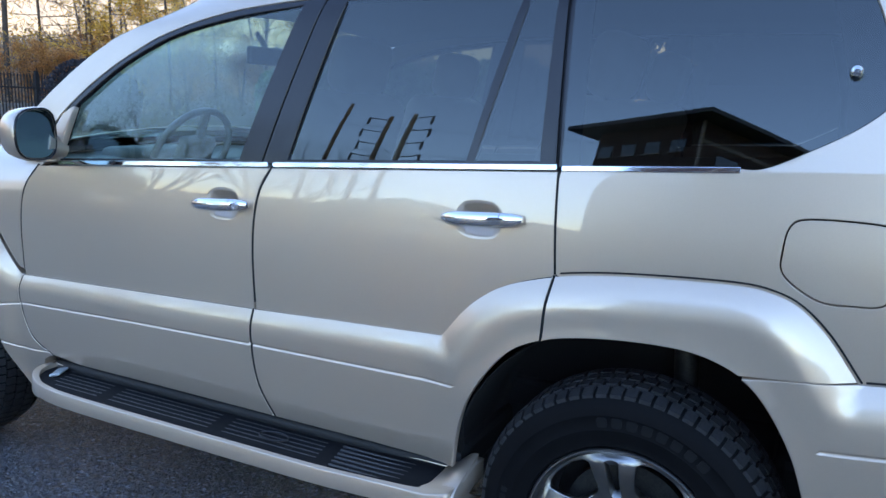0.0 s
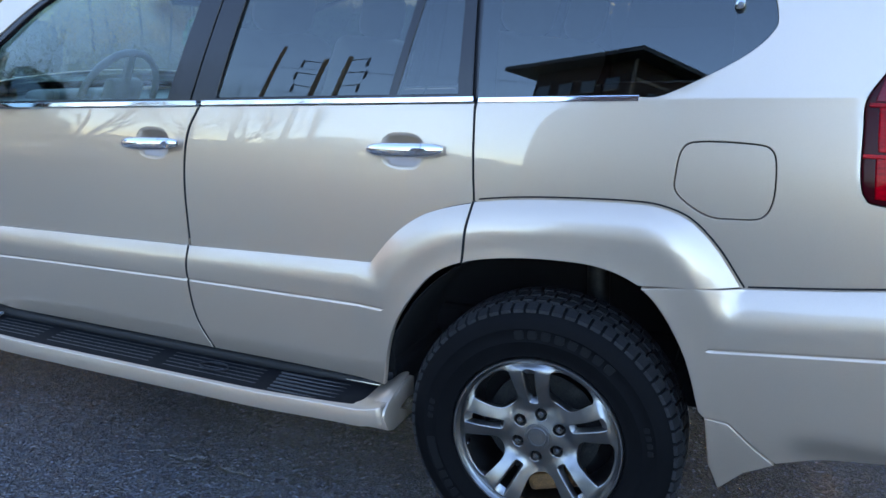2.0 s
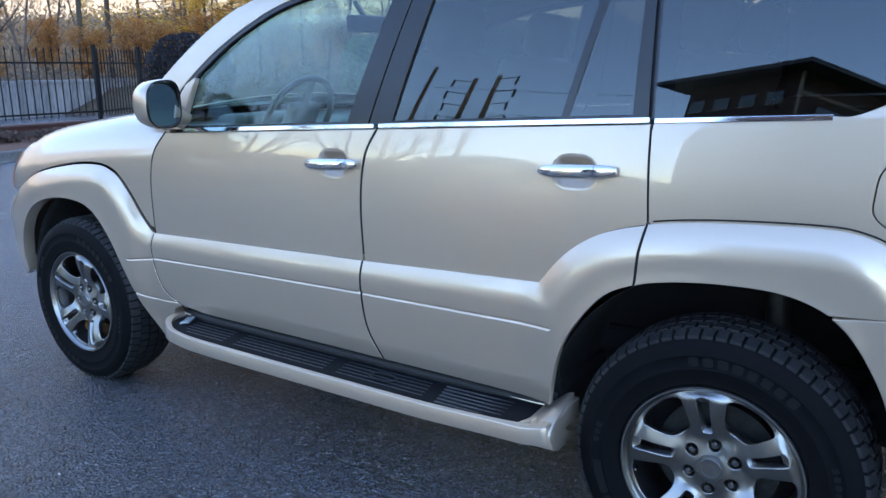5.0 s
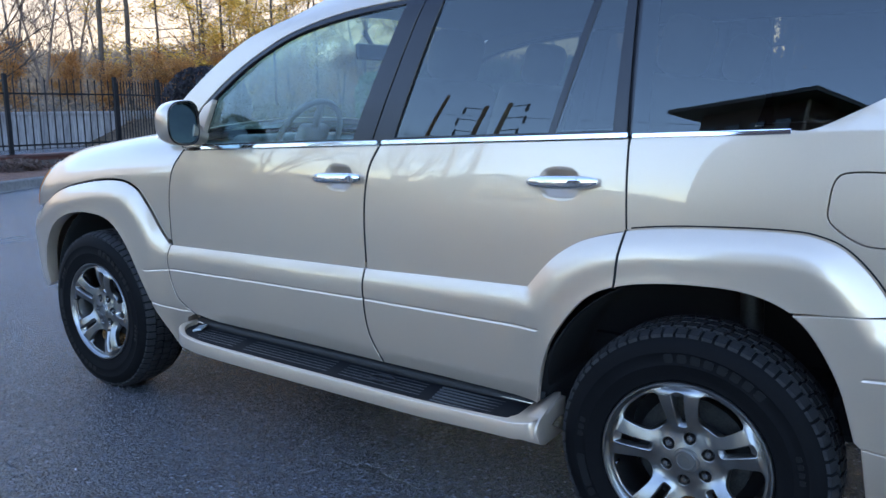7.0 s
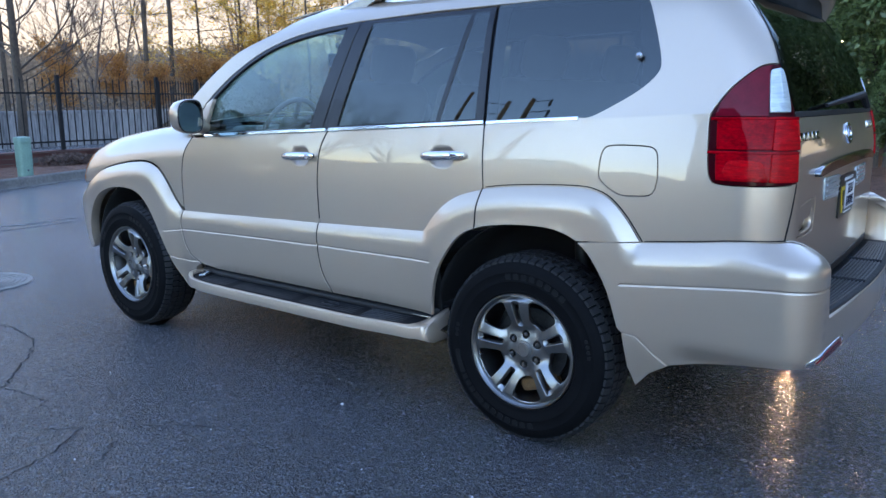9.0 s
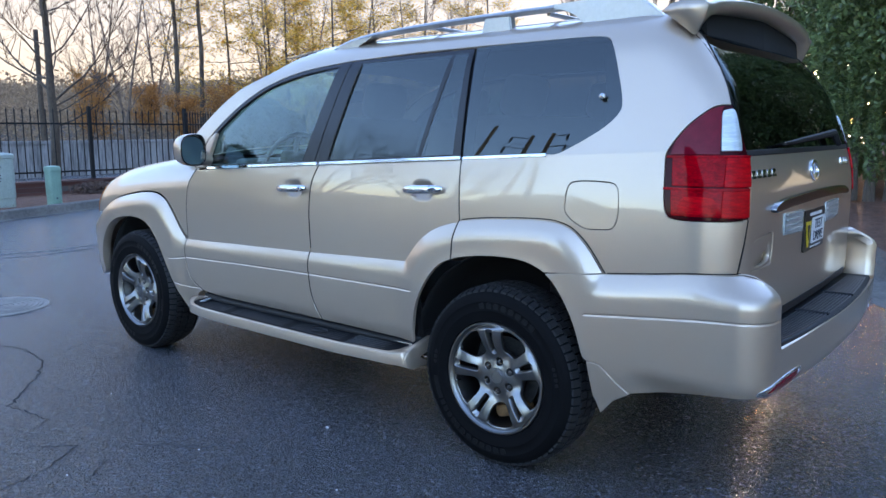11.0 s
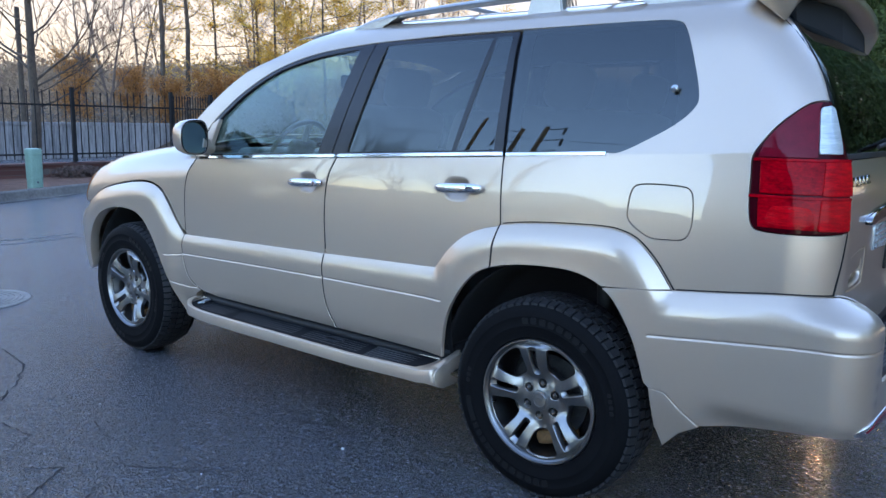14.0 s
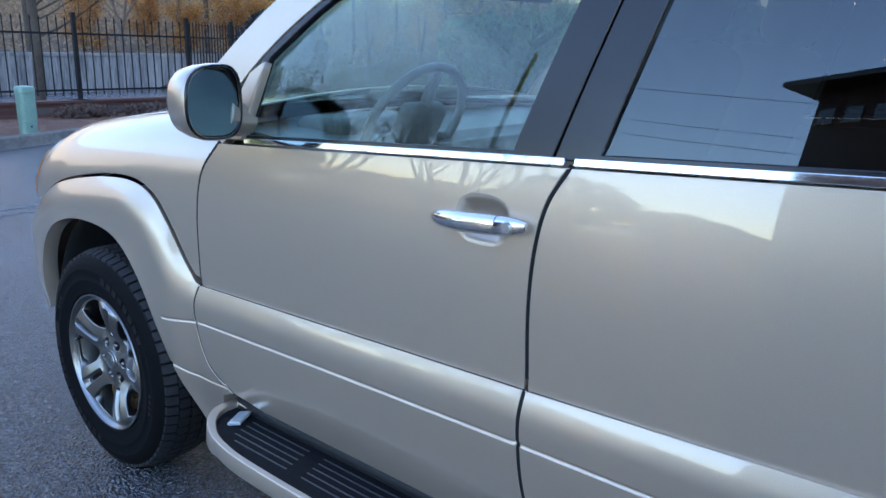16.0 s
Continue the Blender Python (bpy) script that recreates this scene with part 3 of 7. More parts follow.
    panel("inner_wall", skin, inner, LINER, car, step=0.12, edge=0.001, depth=0.003, offset=-0.035, mirror=mirror)
    # black strips in the door gaps, standing in for their deep shade
    for name, line, surf in (("gap_shade_strip", b_up, skin), ("gap_shade_strip", b_down, side), ("gap_shade_strip", SEAM_C, skin), ("gap_shade_strip", SEAM_C_LOW, side), ("gap_shade_strip", EDGE_A[EDGE_A[:, 1] > 0.77], skin), ("gap_shade_strip", EDGE_A[EDGE_A[:, 1] < 0.757], side)):
        d = np.gradient(line, axis=0)
        n = np.stack([-d[:, 1], d[:, 0]], 1)
        n *= 0.0050 / np.linalg.norm(n, axis=1)[:, None]
        panel(name, surf, np.vstack([line + n, (line - n)[::-1]]), LINER, car, step=0.02, edge=0.0004, depth=0.004, offset=-0.0022, mirror=mirror)
    # dark joints over the flare and the bumper
    for line in (FLARE_R[FLARE_R[:, 0] > 1.19], BUMPER_TOP):
        d = np.gradient(line, axis=0)
        n = np.stack([-d[:, 1], d[:, 0]], 1)
        n /= np.linalg.norm(n, axis=1)[:, None]
        panel("joint_seal", skin, np.vstack([line + n * 0.0042, (line + n * 0.0008)[::-1]]), LINER, car, step=0.02, edge=0.0004, depth=0.004, offset=0.0030, mirror=mirror)
    for line in (GAP_T, GAP_U):
        d = np.gradient(line, axis=0)
        n = np.stack([-d[:, 1], d[:, 0]], 1)
        n *= 0.0035 / np.linalg.norm(n, axis=1)[:, None]
        panel("gate_seal", skin, np.vstack([line + n, (line - n)[::-1]]), LINER, car, step=0.02, edge=0.0004, depth=0.004, offset=0.0012, mirror=mirror)
    # tail lamp
    build_lamp(mirror)


RED_GLASS = varied(material("red_lamp_lens", (0.40, 0.002, 0.006), 0.03, Specular_IOR_Level=0.10), 9, (0.20, 0.0006, 0.004), (0.60, 0.002, 0.008), stretch=(1, 1, 2.2))
DEEP_RED = material("deep_red_lens", (0.045, 0.001, 0.004), 0.10, Specular_IOR_Level=0.12)
DULL_RED = varied(material("dull_red_lens", (0.16, 0.004, 0.012), 0.06, Specular_IOR_Level=0.2, Coat_Weight=0.05), 30, (0.15, 0.003, 0.011), (0.21, 0.005, 0.016))
BRIGHT_RED = varied(material("bright_red_lens", (0.70, 0.004, 0.008), 0.08, Specular_IOR_Level=0.12), 4, (0.30, 0.001, 0.004), (0.80, 0.004, 0.009), stretch=(6, 6, 30), bump=0.4, bump_scale=6, distance=0.004)
LAMP_CLEAR = varied(material("clear_ribbed_lens", (0.60, 0.66, 0.67), 0.10, 0.45), 5, (0.42, 0.50, 0.52), (0.75, 0.78, 0.78), stretch=(1, 1, 14), bump=0.3, bump_scale=6, distance=0.003)


def build_lamp(mirror):
    """A dark housing with ribbed red lenses and one clear lens."""
    lamp = panel("tail_lamp", skin, LAMP, DEEP_RED, car, step=0.025, gap=0.005, edge=0.004, depth=0.03, offset=0.003, mirror=mirror, label="red wraparound tail lamp with a clear reversing lens")
    upper = np.vstack([[(2.082, 1.303)], curve([(2.095, 1.345), (2.138, 1.403), (2.185, 1.444), (2.212, 1.456)], 5), [(2.236, 1.4602), (2.228, 1.447), (2.238, 1.31), (2.240, 1.303)]])
    panel("upper_lens", skin, upper, DULL_RED, lamp, step=0.025, edge=0.002, depth=0.004, offset=0.007, mirror=mirror)
    panel("clear_lens", skin, curve([(2.246, 1.316), (2.240, 1.380), (2.236, 1.436), (2.250, 1.447), (2.282, 1.447), (2.300, 1.408), (2.320, 1.345), (2.324, 1.316)], 3), LAMP_CLEAR, lamp, step=0.02, edge=0.003, depth=0.004, offset=0.008, mirror=mirror, label="clear ribbed lens")
    for z0, z1 in ((1.199, 1.290), (1.099, 1.183)):
        k = 0.006 if z0 < 1.15 else 0.0
        panel("side_lens", skin, np.array([(2.100 + k, z0), (2.262, z0), (2.262, z1), (2.092 + k, z1)]), RED_GLASS, lamp, step=0.025, edge=0.003, depth=0.004, offset=0.008, mirror=mirror)
        panel("lens_lip", skin, np.array([(2.070, z1 + 0.001), (2.372, z1 + 0.001), (2.371, z1 + 0.006), (2.070, z1 + 0.006)]), RED_GLASS, lamp, step=0.025, edge=0.002, depth=0.004, offset=0.011, mirror=mirror)
        if k:
            panel("bulb_reflector", skin, curve([(2.135, z0 + 0.010), (2.130, z0 + 0.040), (2.150, z0 + 0.060), (2.225, z0 + 0.060), (2.245, z0 + 0.040), (2.240, z0 + 0.010)], 4, closed=True), BRIGHT_RED, lamp, step=0.02, edge=0.002, depth=0.003, offset=0.0095, mirror=mirror)
        panel("rear_lens", skin, np.array([(2.268, z0 - 0.002), (2.380, z0 - 0.002), (2.372, z1), (2.268, z1)]), BRIGHT_RED, lamp, step=0.025, edge=0.003, depth=0.004, offset=0.009, mirror=mirror)


for flip in (False, True):
    build_side(flip)

# ---- wheels ----
HUB_Z = 0.378
SPOKE_Y = table([(0, 0.088), (0.03, 0.088), (0.055, 0.082), (0.085, 0.079), (0.12, 0.090), (0.16, 0.102), (0.195, 0.107), (0.212, 0.104), (0.23, 0.098)])


def spoke_surface(a, b):
    """The dished wheel face, with each pair of arms gently crowned."""
    a, b = np.asarray(a, float), np.asarray(b, float)
    r = np.hypot(a, b)
    t = np.arctan2(b, a) - radians(98)
    return np.stack([a, -(SPOKE_Y(r) + 0.012 * np.cos(5 * t) * smooth((r - 0.065) / 0.05) * smooth((0.222 - r) / 0.02)), b], 1)


RUSTY = varied(material("rusty_iron", (0.20, 0.09, 0.035), 0.8, 0.2), 30, (0.11, 0.05, 0.02), (0.30, 0.14, 0.05))
# lighter copy of the tyre rubber: light on the tread put into its colour
TREAD_RUBBER = varied(material("lit_tread_rubber", (0.018, 0.018, 0.020), 0.6, Specular_IOR_Level=0.35), 20, (0.012, 0.012, 0.013), (0.026, 0.026, 0.028))
MARK = material("raised_rubber_mark", (0.005, 0.005, 0.0055), 0.55, Specular_IOR_Level=0.25)


def build_wheel():
    """A wheel about its own hub, outer face towards -y."""
    w = new("wheel")
    turn = Matrix.Rotation(math.pi / 2, 4, "X")      # local z becomes -y
    prof = [(0.222, 0.095), (0.236, 0.108), (0.243, 0.116), (0.246, 0.1155), (0.262, 0.1185), (0.285, 0.1235), (0.287, 0.1225), (0.318, 0.1220), (0.320, 0.1230), (0.335, 0.1195), (0.348, 0.1130), (0.360, 0.103), (0.368, 0.094), (0.372, 0.082), (0.375, 0.05), (0.3755, 0.0), (0.375, -0.05), (0.376, -0.085), (0.368, -0.108), (0.32, -0.13), (0.25, -0.12), (0.222, -0.095)]
    tyre = turned("tyre", prof, 120, turn, RUBBER, w, "black all terrain tyre with raised sidewall marks", sharp=30)
    # tread: shoulder blocks and ribs
    bm = bmesh.new()
    n = 66
    for k in range(n):
        for h0, h1, r0, r1, sh in ((0.070, 0.104, 0.3745, 0.362, 0.0), (0.030, 0.064, 0.3780, 0.3770, 0.5), (-0.018, 0.022, 0.3785, 0.3785, 0.25), (-0.064, -0.028, 0.3770, 0.3780, 0.6), (-0.104, -0.070, 0.362, 0.3745, 0.1)):
            a0 = math.tau * (k + sh) / n
            a1 = a0 + math.tau / n * 0.76
            q = []
            for a in (a0, a1):
                for h, r in ((h0, r0), (h1, r1)):
                    top = r + 0.006
                    for rr in (r - 0.006, top):
                        sk = a + 0.10 * (h - h0)
                        q.append(bm.verts.new(turn @ Vector((rr * math.cos(sk), rr * math.sin(sk), h))))
            # order: (a0,h0,low) (a0,h0,top) (a0,h1,low) (a0,h1,top) and the same for a1
            for f in ((1, 3, 7, 5), (0, 1, 5, 4), (2, 6, 7, 3), (0, 2, 3, 1), (4, 5, 7, 6)):
                bm.faces.new([q[i] for i in f])
    part("tread", bm, TREAD_RUBBER, tyre, "chunky tread blocks")
    # raised sidewall marks as plain rounded bars, low on the rubber
    for start, count, wide, r0, r1 in ((103, 8, 6.8, 0.292, 0.316), (283, 8, 6.8, 0.292, 0.316), (178, 3, 4.2, 0.296, 0.312), (205, 3, 6.0, 0.292, 0.316), (230, 7, 5.6, 0.292, 0.316), (20, 4, 4.0, 0.297, 0.311)):
        for k in range(count):
            bm = bmesh.new()
            q = []
            for fa, inset in ((0.0, 0.004), (0.10, 0.0), (0.60, 0.0), (0.70, 0.004)):
                a = radians(start - (k + fa) * wide)
                for r in (r0 + inset, r1 - inset):
                    for h in (0.1215, 0.1240):
                        q.append(bm.verts.new(turn @ Vector((r * math.cos(a), r * math.sin(a), h))))
            for j in range(3):
                o = 4 * j
                for f in ((1, 3, 7, 5), (0, 1, 5, 4), (2, 6, 7, 3)):
                    bm.faces.new([q[o + i] for i in f])
            bm.faces.new([q[i] for i in (0, 2, 3, 1)])
            bm.faces.new([q[12 + i] for i in (0, 1, 3, 2)])
            part("sidewall_mark", bm, MARK, tyre)
    prof = [(0.236, 0.104), (0.2365, 0.113), (0.2335, 0.1175), (0.2290, 0.1175), (0.2265, 0.1140), (0.2255, 0.1105), (0.2225, 0.1085), (0.2200, 0.1050), (0.214, 0.085), (0.205, 0.05), (0.198, 0.0), (0.205, -0.06), (0.225, -0.10)]
    turned("rim", prof, 120, turn, ALLOY, w, "silver alloy rim with a polished lip", sharp=50)
    ring = [(0.2205 * math.cos(t), 0.2205 * math.sin(t)) for t in np.linspace(0, math.tau, 100, endpoint=False)]
    holes = []
    for k in range(5):
        c = radians(98 + 72 * k)
        slot = curve([(0.094, 0.0), (0.097, -0.0125), (0.108, -0.0165), (0.150, -0.0170), (0.190, -0.0195), (0.204, -0.0175), (0.209, 0.0), (0.204, 0.0175), (0.190, 0.0195), (0.150, 0.0170), (0.108, 0.0165), (0.097, 0.0125)], 3, closed=True)
        holes.append([(r * math.cos(c) - s * math.sin(c), r * math.sin(c) + s * math.cos(c)) for r, s in slot])
        c += radians(36)
        gap = curve([(0.108, 0.0), (0.111, 0.020), (0.124, 0.036), (0.150, 0.050), (0.176, 0.062), (0.192, 0.067), (0.204, 0.054), (0.211, 0.026), (0.212, 0.0), (0.211, -0.026), (0.204, -0.054), (0.192, -0.067), (0.176, -0.062), (0.150, -0.050), (0.124, -0.036), (0.111, -0.020)], 4, closed=True)
        holes.append([(r * math.cos(c) - s * math.sin(c), r * math.sin(c) + s * math.cos(c)) for r, s in gap])
    lugs = [(0.0640 * math.cos(radians(26 + 60 * k)), 0.0640 * math.sin(radians(26 + 60 * k))) for k in range(6)]
    for x, z in lugs:
        holes.append([(x + 0.0195 * math.cos(t), z + 0.0195 * math.sin(t)) for t in np.linspace(0, math.tau, 16, endpoint=False)])
    spokes = panel("spokes", spoke_surface, ring, ALLOY, w, holes=holes, step=0.009, edge=0.0032, depth=0.022, label="five split alloy spokes")
    turned("hub_cap", [(0.0, 0.0925), (0.012, 0.0925), (0.0125, 0.0915), (0.023, 0.0915), (0.0235, 0.0935), (0.027, 0.0935), (0.029, 0.0905), (0.036, 0.0895), (0.0385, 0.085)], 40, turn, ALLOY, spokes, "round centre cap with an oval badge")
    for x, z in lugs:
        bm = bmesh.new()
        m = Matrix.Translation((x, -0.070, z)) @ turn
        bmesh.ops.create_cone(bm, cap_ends=True, segments=6, radius1=0.0105, radius2=0.0095, depth=0.022, matrix=m)
        bmesh.ops.create_cone(bm, cap_ends=True, segments=14, radius1=0.0075, radius2=0.004, depth=0.008, matrix=Matrix.Translation((x, -0.083, z)) @ turn)
        part("lug_nut", bm, ALLOY, spokes)
        bm = bmesh.new()
        bmesh.ops.create_cone(bm, cap_ends=True, segments=14, radius1=0.0225, radius2=0.0225, depth=0.004, matrix=Matrix.Translation((x, -0.056, z)) @ turn)
        part("lug_seat", bm, DARK_METAL, spokes)
    bm = bmesh.new()
    add_tube(bm, [turn @ Vector((-0.196, -0.05, 0.085)), turn @ Vector((-0.192, -0.049, 0.112))], 0.004, 8)
    part("valve_stem", bm, CHROME, w)
    # brake disc and caliper behind the spokes
    turned("brake_disc", [(0.0, 0.042), (0.085, 0.042), (0.09, 0.02), (0.160, 0.02), (0.160, -0.006), (0.09, -0.006)], 60, turn, DARK_METAL, w, "dull grey brake disc")
    bm = bmesh.new()
    t = radians(-72)
    add_box(bm, Matrix.Translation((0.150 * math.cos(t), -0.02, 0.150 * math.sin(t))) @ Matrix.Rotation(-t, 4, "Y"), (0.055, 0.075, 0.16), 0.018)
    part("brake_caliper", bm, RUSTY, w, "rusty brown brake caliper")
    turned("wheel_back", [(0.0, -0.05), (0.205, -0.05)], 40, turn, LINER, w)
    return w


wheel = build_wheel()
wheel.parent = car
wheel.matrix_basis = pose(1.394, -0.822, HUB_Z)
for x, flip, spin in ((-1.402, False, 23), (1.394, True, 10), (-1.402, True, 40)):
    copy_thing(wheel, pose(x, (0.822 if flip else -0.822), HUB_Z, 0, 0, 180 if flip else 0) @ pose(0, 0, 0, 0, spin, 0))

# ---- the rest of the car ----
def grid_mesh(name, rows, mat, parent, label="", thick=0.0, closed=False):
    """A smooth sheet through rows of places; thick: a solidify depth."""
    rows = [[Vector(p) for p in r] for r in rows]
    n = len(rows[0])
    verts = [p for r in rows for p in r]
    faces = []
    for i in range(len(rows) - 1):
        for j in range(n if closed else n - 1):
            faces.append((i * n + j, i * n + (j + 1) % n, (i + 1) * n + (j + 1) % n, (i + 1) * n + j))
    ob = mesh_object(name, verts, faces, mat, parent, label)
    if thick:
        mod = ob.modifiers.new("thickness", "SOLIDIFY")
        mod.thickness, mod.offset = thick, 0
    return ob


# roof
rows = []
for x in np.linspace(-0.28, 2.07, 40):
    r = []
    for v in np.concatenate([np.linspace(1.865, 2.455, 14), np.linspace(2.455, 1.865, 14)[1:]]):
        r.append(tuple(skin(np.array([x]), np.array([v]))[0]))
    half = len(r) // 2
    rows.append([p if i <= half else (p[0], -p[1], p[2]) for i, p in enumerate(r)])
grid_mesh("roof", rows, PAINT, car, thick=0.004)
# bonnet
rows = []
for x in np.linspace(-2.24, -0.86, 36):
    top = float(HOOD_EDGE(x))
    r = [tuple(fore(np.array([x]), np.array([v]))[0]) for v in np.linspace(top + 0.041, top + 0.76, 18)]
    rows.append(r + [(p[0], -p[1], p[2]) for p in r[::-1]])
grid_mesh("bonnet", rows, PAINT, car, thick=0.004)
# windscreen and cowl
rows = []
for k in range(13):
    f = k / 12
    i = f * (len(A_OUT) - 1)
    u, v = A_OUT[int(i)] * (1 - i % 1) + A_OUT[min(int(i) + 1, len(A_OUT) - 1)] * (i % 1)
    p = skin(np.array([u]), np.array([v]))[0]
    rows.append([(p[0] - 0.20 * (1 - s * s) * (1 - 0.35 * f), -p[1] * s, p[2] + 0.02 * (1 - s * s)) for s in np.linspace(-1, 1, 17)])
screen = grid_mesh("windscreen", rows, GLASS_CLEAR, car, "clear front glass")
screen.visible_shadow = False
rows = [[(x - 0.2 * (1 - s * s), s * 0.80, z + 0.02 * (1 - s * s)) for s in np.linspace(-1, 1, 13)] for x, z in ((-0.96, 1.205), (-0.82, 1.19))]
grid_mesh("cowl", rows, BLACK_PLASTIC, car, thick=0.01)
# nose: bumper, headlamps and grille
rows = []
for z in (0.36, 0.42, 0.52, 0.62, 0.72, 0.79):
    s = -0.05 * max(0.0, (0.46 - z) / 0.1)
    rows.append([(-2.262 - 0.03 * (1 - (y / 0.62) ** 2) - s, y, z) for y in np.linspace(-0.62, 0.62, 21)])
grid_mesh("front_bumper", rows, PAINT, car, thick=0.006)
rows = [[(-2.22 - 0.05 * (1 - (y / 0.6) ** 2) + 0.25 * max(0, z - 0.95), y, z) for y in np.linspace(-0.60, 0.60, 21)] for z in (0.79, 0.86, 0.94, 1.02)]
grid_mesh("front_grille", rows, BLACK_PLASTIC, car, thick=0.006)
AMBER = material("amber_lens", (0.50, 0.12, 0.015), 0.08, Coat_Weight=0.5, Coat_Roughness=0.02)
for flip in (False, True):
    out = np.array([(-2.068, 0.83), (-2.012, 0.938), (-1.942, 1.020), (-1.888, 1.075), (-2.02, 1.066), (-2.24, 1.0), (-2.26, 0.86), (-2.2, 0.83)])[::-1]
    lamp = panel("headlamp", fore, out, LAMP_CLEAR, car, step=0.03, gap=0.002, edge=0.004, depth=0.02, mirror=flip, label="clear wraparound headlamp")
    mark = np.array([(-2.074, 0.838), (-2.020, 0.940), (-1.955, 1.015), (-2.02, 1.01), (-2.085, 0.94), (-2.13, 0.838)])[::-1]
    panel("side_marker", fore, mark, AMBER, lamp, step=0.03, edge=0.002, depth=0.004, offset=0.004, mirror=flip, label="amber side marker lens")

# rear bumper with its step, side skirts and flaps
for flip in (False, True):
    low = LIP_R[(LIP_R[:, 0] > 1.63)]
    out = np.vstack([[(1.638, 0.845), (1.75, 0.858)], BUMPER_TOP, curve([(2.390, 0.900), (2.418, 0.884), (2.434, 0.835), (2.442, 0.74), (2.455, 0.662)], 5), [(2.80, 0.668), (3.195, 0.668), (3.195, 0.525), (2.85, 0.520), (2.55, 0.520), (2.35, 0.505), (2.15, 0.472), (1.985, 0.440), (1.93, 0.478), (1.868, 0.532), (1.812, 0.536)], low[low[:, 1] > 0.54][::-1]])
    panel("rear_bumper_side", bumper_surface, out, PAINT, car, lines=GROOVES_R, step=0.024, gap=0.0025, depth=0.035, mirror=flip)
    flap = np.vstack([[(1.815, 0.532), (1.866, 0.528), (1.928, 0.474), (1.98, 0.436), (1.915, 0.395), (1.862, 0.335), (1.835, 0.40)]])
    if not flip:
        panel("mud_guard", side, flap, PAINT, car, step=0.03, gap=0.002, depth=0.02)
    edge = curve([(2.345, 0.905), (2.390, 0.900), (2.418, 0.884), (2.434, 0.835), (2.442, 0.74), (2.455, 0.662)], 5)
    far = bumper_surface(edge[:, 0], edge[:, 1])
    near = [(min(p[0] - 0.004, 2.36), p[1] + 0.004, p[2] - 0.003) for p in far]
    rows = [[tuple(p) for p in far], [((p[0] + q[0]) / 2, (p[1] + q[1]) / 2 + 0.004, (p[2] + q[2]) / 2 + 0.004) for p, q in zip(far, near)], [tuple((2.24, q[1], q[2])) for q in near]]
    if flip:
        rows = [[(p[0], -p[1], p[2]) for p in r] for r in rows]
    grid_mesh("bumper_inner_wall", rows, PAINT, car, thick=0.003)
    panel("bumper_reflector", bumper_surface, np.array([(2.402, 0.528), (2.428, 0.548), (2.60, 0.560), (2.59, 0.542), (2.49, 0.528)]), DULL_RED, car, step=0.03, depth=0.004, offset=0.004, mirror=flip, label="red bumper reflector")
    loop = curve([(2.385, 0.517), (2.420, 0.554), (2.615, 0.568), (2.605, 0.537), (2.49, 0.520)], 4, closed=True)
    panel("reflector_trim", bumper_surface, loop * 1.0, CHROME, car, holes=[curve([(2.399, 0.525), (2.427, 0.548), (2.604, 0.561), (2.592, 0.542), (2.49, 0.527)], 4, closed=True)], step=0.02, edge=0.002, depth=0.003, offset=0.003, mirror=flip)
# step: a dark ridged pad on the bumper's back
def pad_edge(y, reach):
    return 2.338 + reach * (1.27 - 0.38 * (abs(y) / 0.72) ** 2)


ys = np.linspace(-0.785, 0.785, 41)
rows = [[(pad_edge(y, -0.05), y, 0.672) for y in ys], [(pad_edge(y, 0.118), y, 0.672) for y in ys], [(pad_edge(y, 0.125), y, 0.662) for y in ys]]
pad = grid_mesh("bumper_step_pad", rows, BLACK_PLASTIC, car, "black ridged plastic step pad", thick=0.006)
for k in range(9):
    bm = bmesh.new()
    add_tube(bm, [(pad_edge(y, 0.020 + 0.0105 * k), y, 0.675) for y in np.linspace(-0.72, 0.72, 31)], 0.0036, 6)
    part("ridge", bm, RIB, pad, smooth=True)
for y in (-0.22, 0.22):
    bm = bmesh.new()
    add_tube(bm, [(pad_edge(y, 0.012), y, 0.6755), (pad_edge(y, 0.112), y, 0.6755)], 0.009, 6)
    part("cross_band", bm, BLACK_PLASTIC, pad, smooth=True)

# tailgate
gl = lambda z: 0.757 - 0.10 * ((z - 1.30) / 0.40) ** 1.2 if z > 1.30 else 0.757
GATE_L = [(-0.800, 0.70), (-0.845, 0.78), (-0.848, 0.90), (-0.834, 1.00), (-0.815, 1.09), (-0.795, 1.20), (-0.776, 1.298)]
gate_out = np.array(GATE_L + [(-y, z) for y, z in GATE_L[::-1]])
HANDLE = curve([(-0.735, 0.905), (-0.745, 0.92), (-0.738, 0.99), (-0.715, 1.010), (-0.56, 1.022), (-0.535, 1.005), (-0.545, 0.925), (-0.565, 0.905)], 4, closed=True)
gate = panel("tailgate", tail, gate_out, PAINT, car, holes=[HANDLE], step=0.03, gap=0.004, edge=0.004, depth=0.03, label="champagne tailgate hinged at one side")
panel("latch_plate", tail, HANDLE, PAINT, gate, holes=[curve([(-0.70, 0.918), (-0.715, 0.945), (-0.60, 0.960), (-0.585, 0.985), (-0.57, 0.975), (-0.575, 0.925)], 4, closed=True)], step=0.02, gap=0.005, edge=0.003, depth=0.012, offset=-0.002)
panel("latch_cup", tail, curve([(-0.72, 0.91), (-0.73, 0.95), (-0.60, 0.97), (-0.58, 0.995), (-0.555, 0.98), (-0.56, 0.915)], 4, closed=True), PAINT, gate, step=0.03, offset=-0.03)
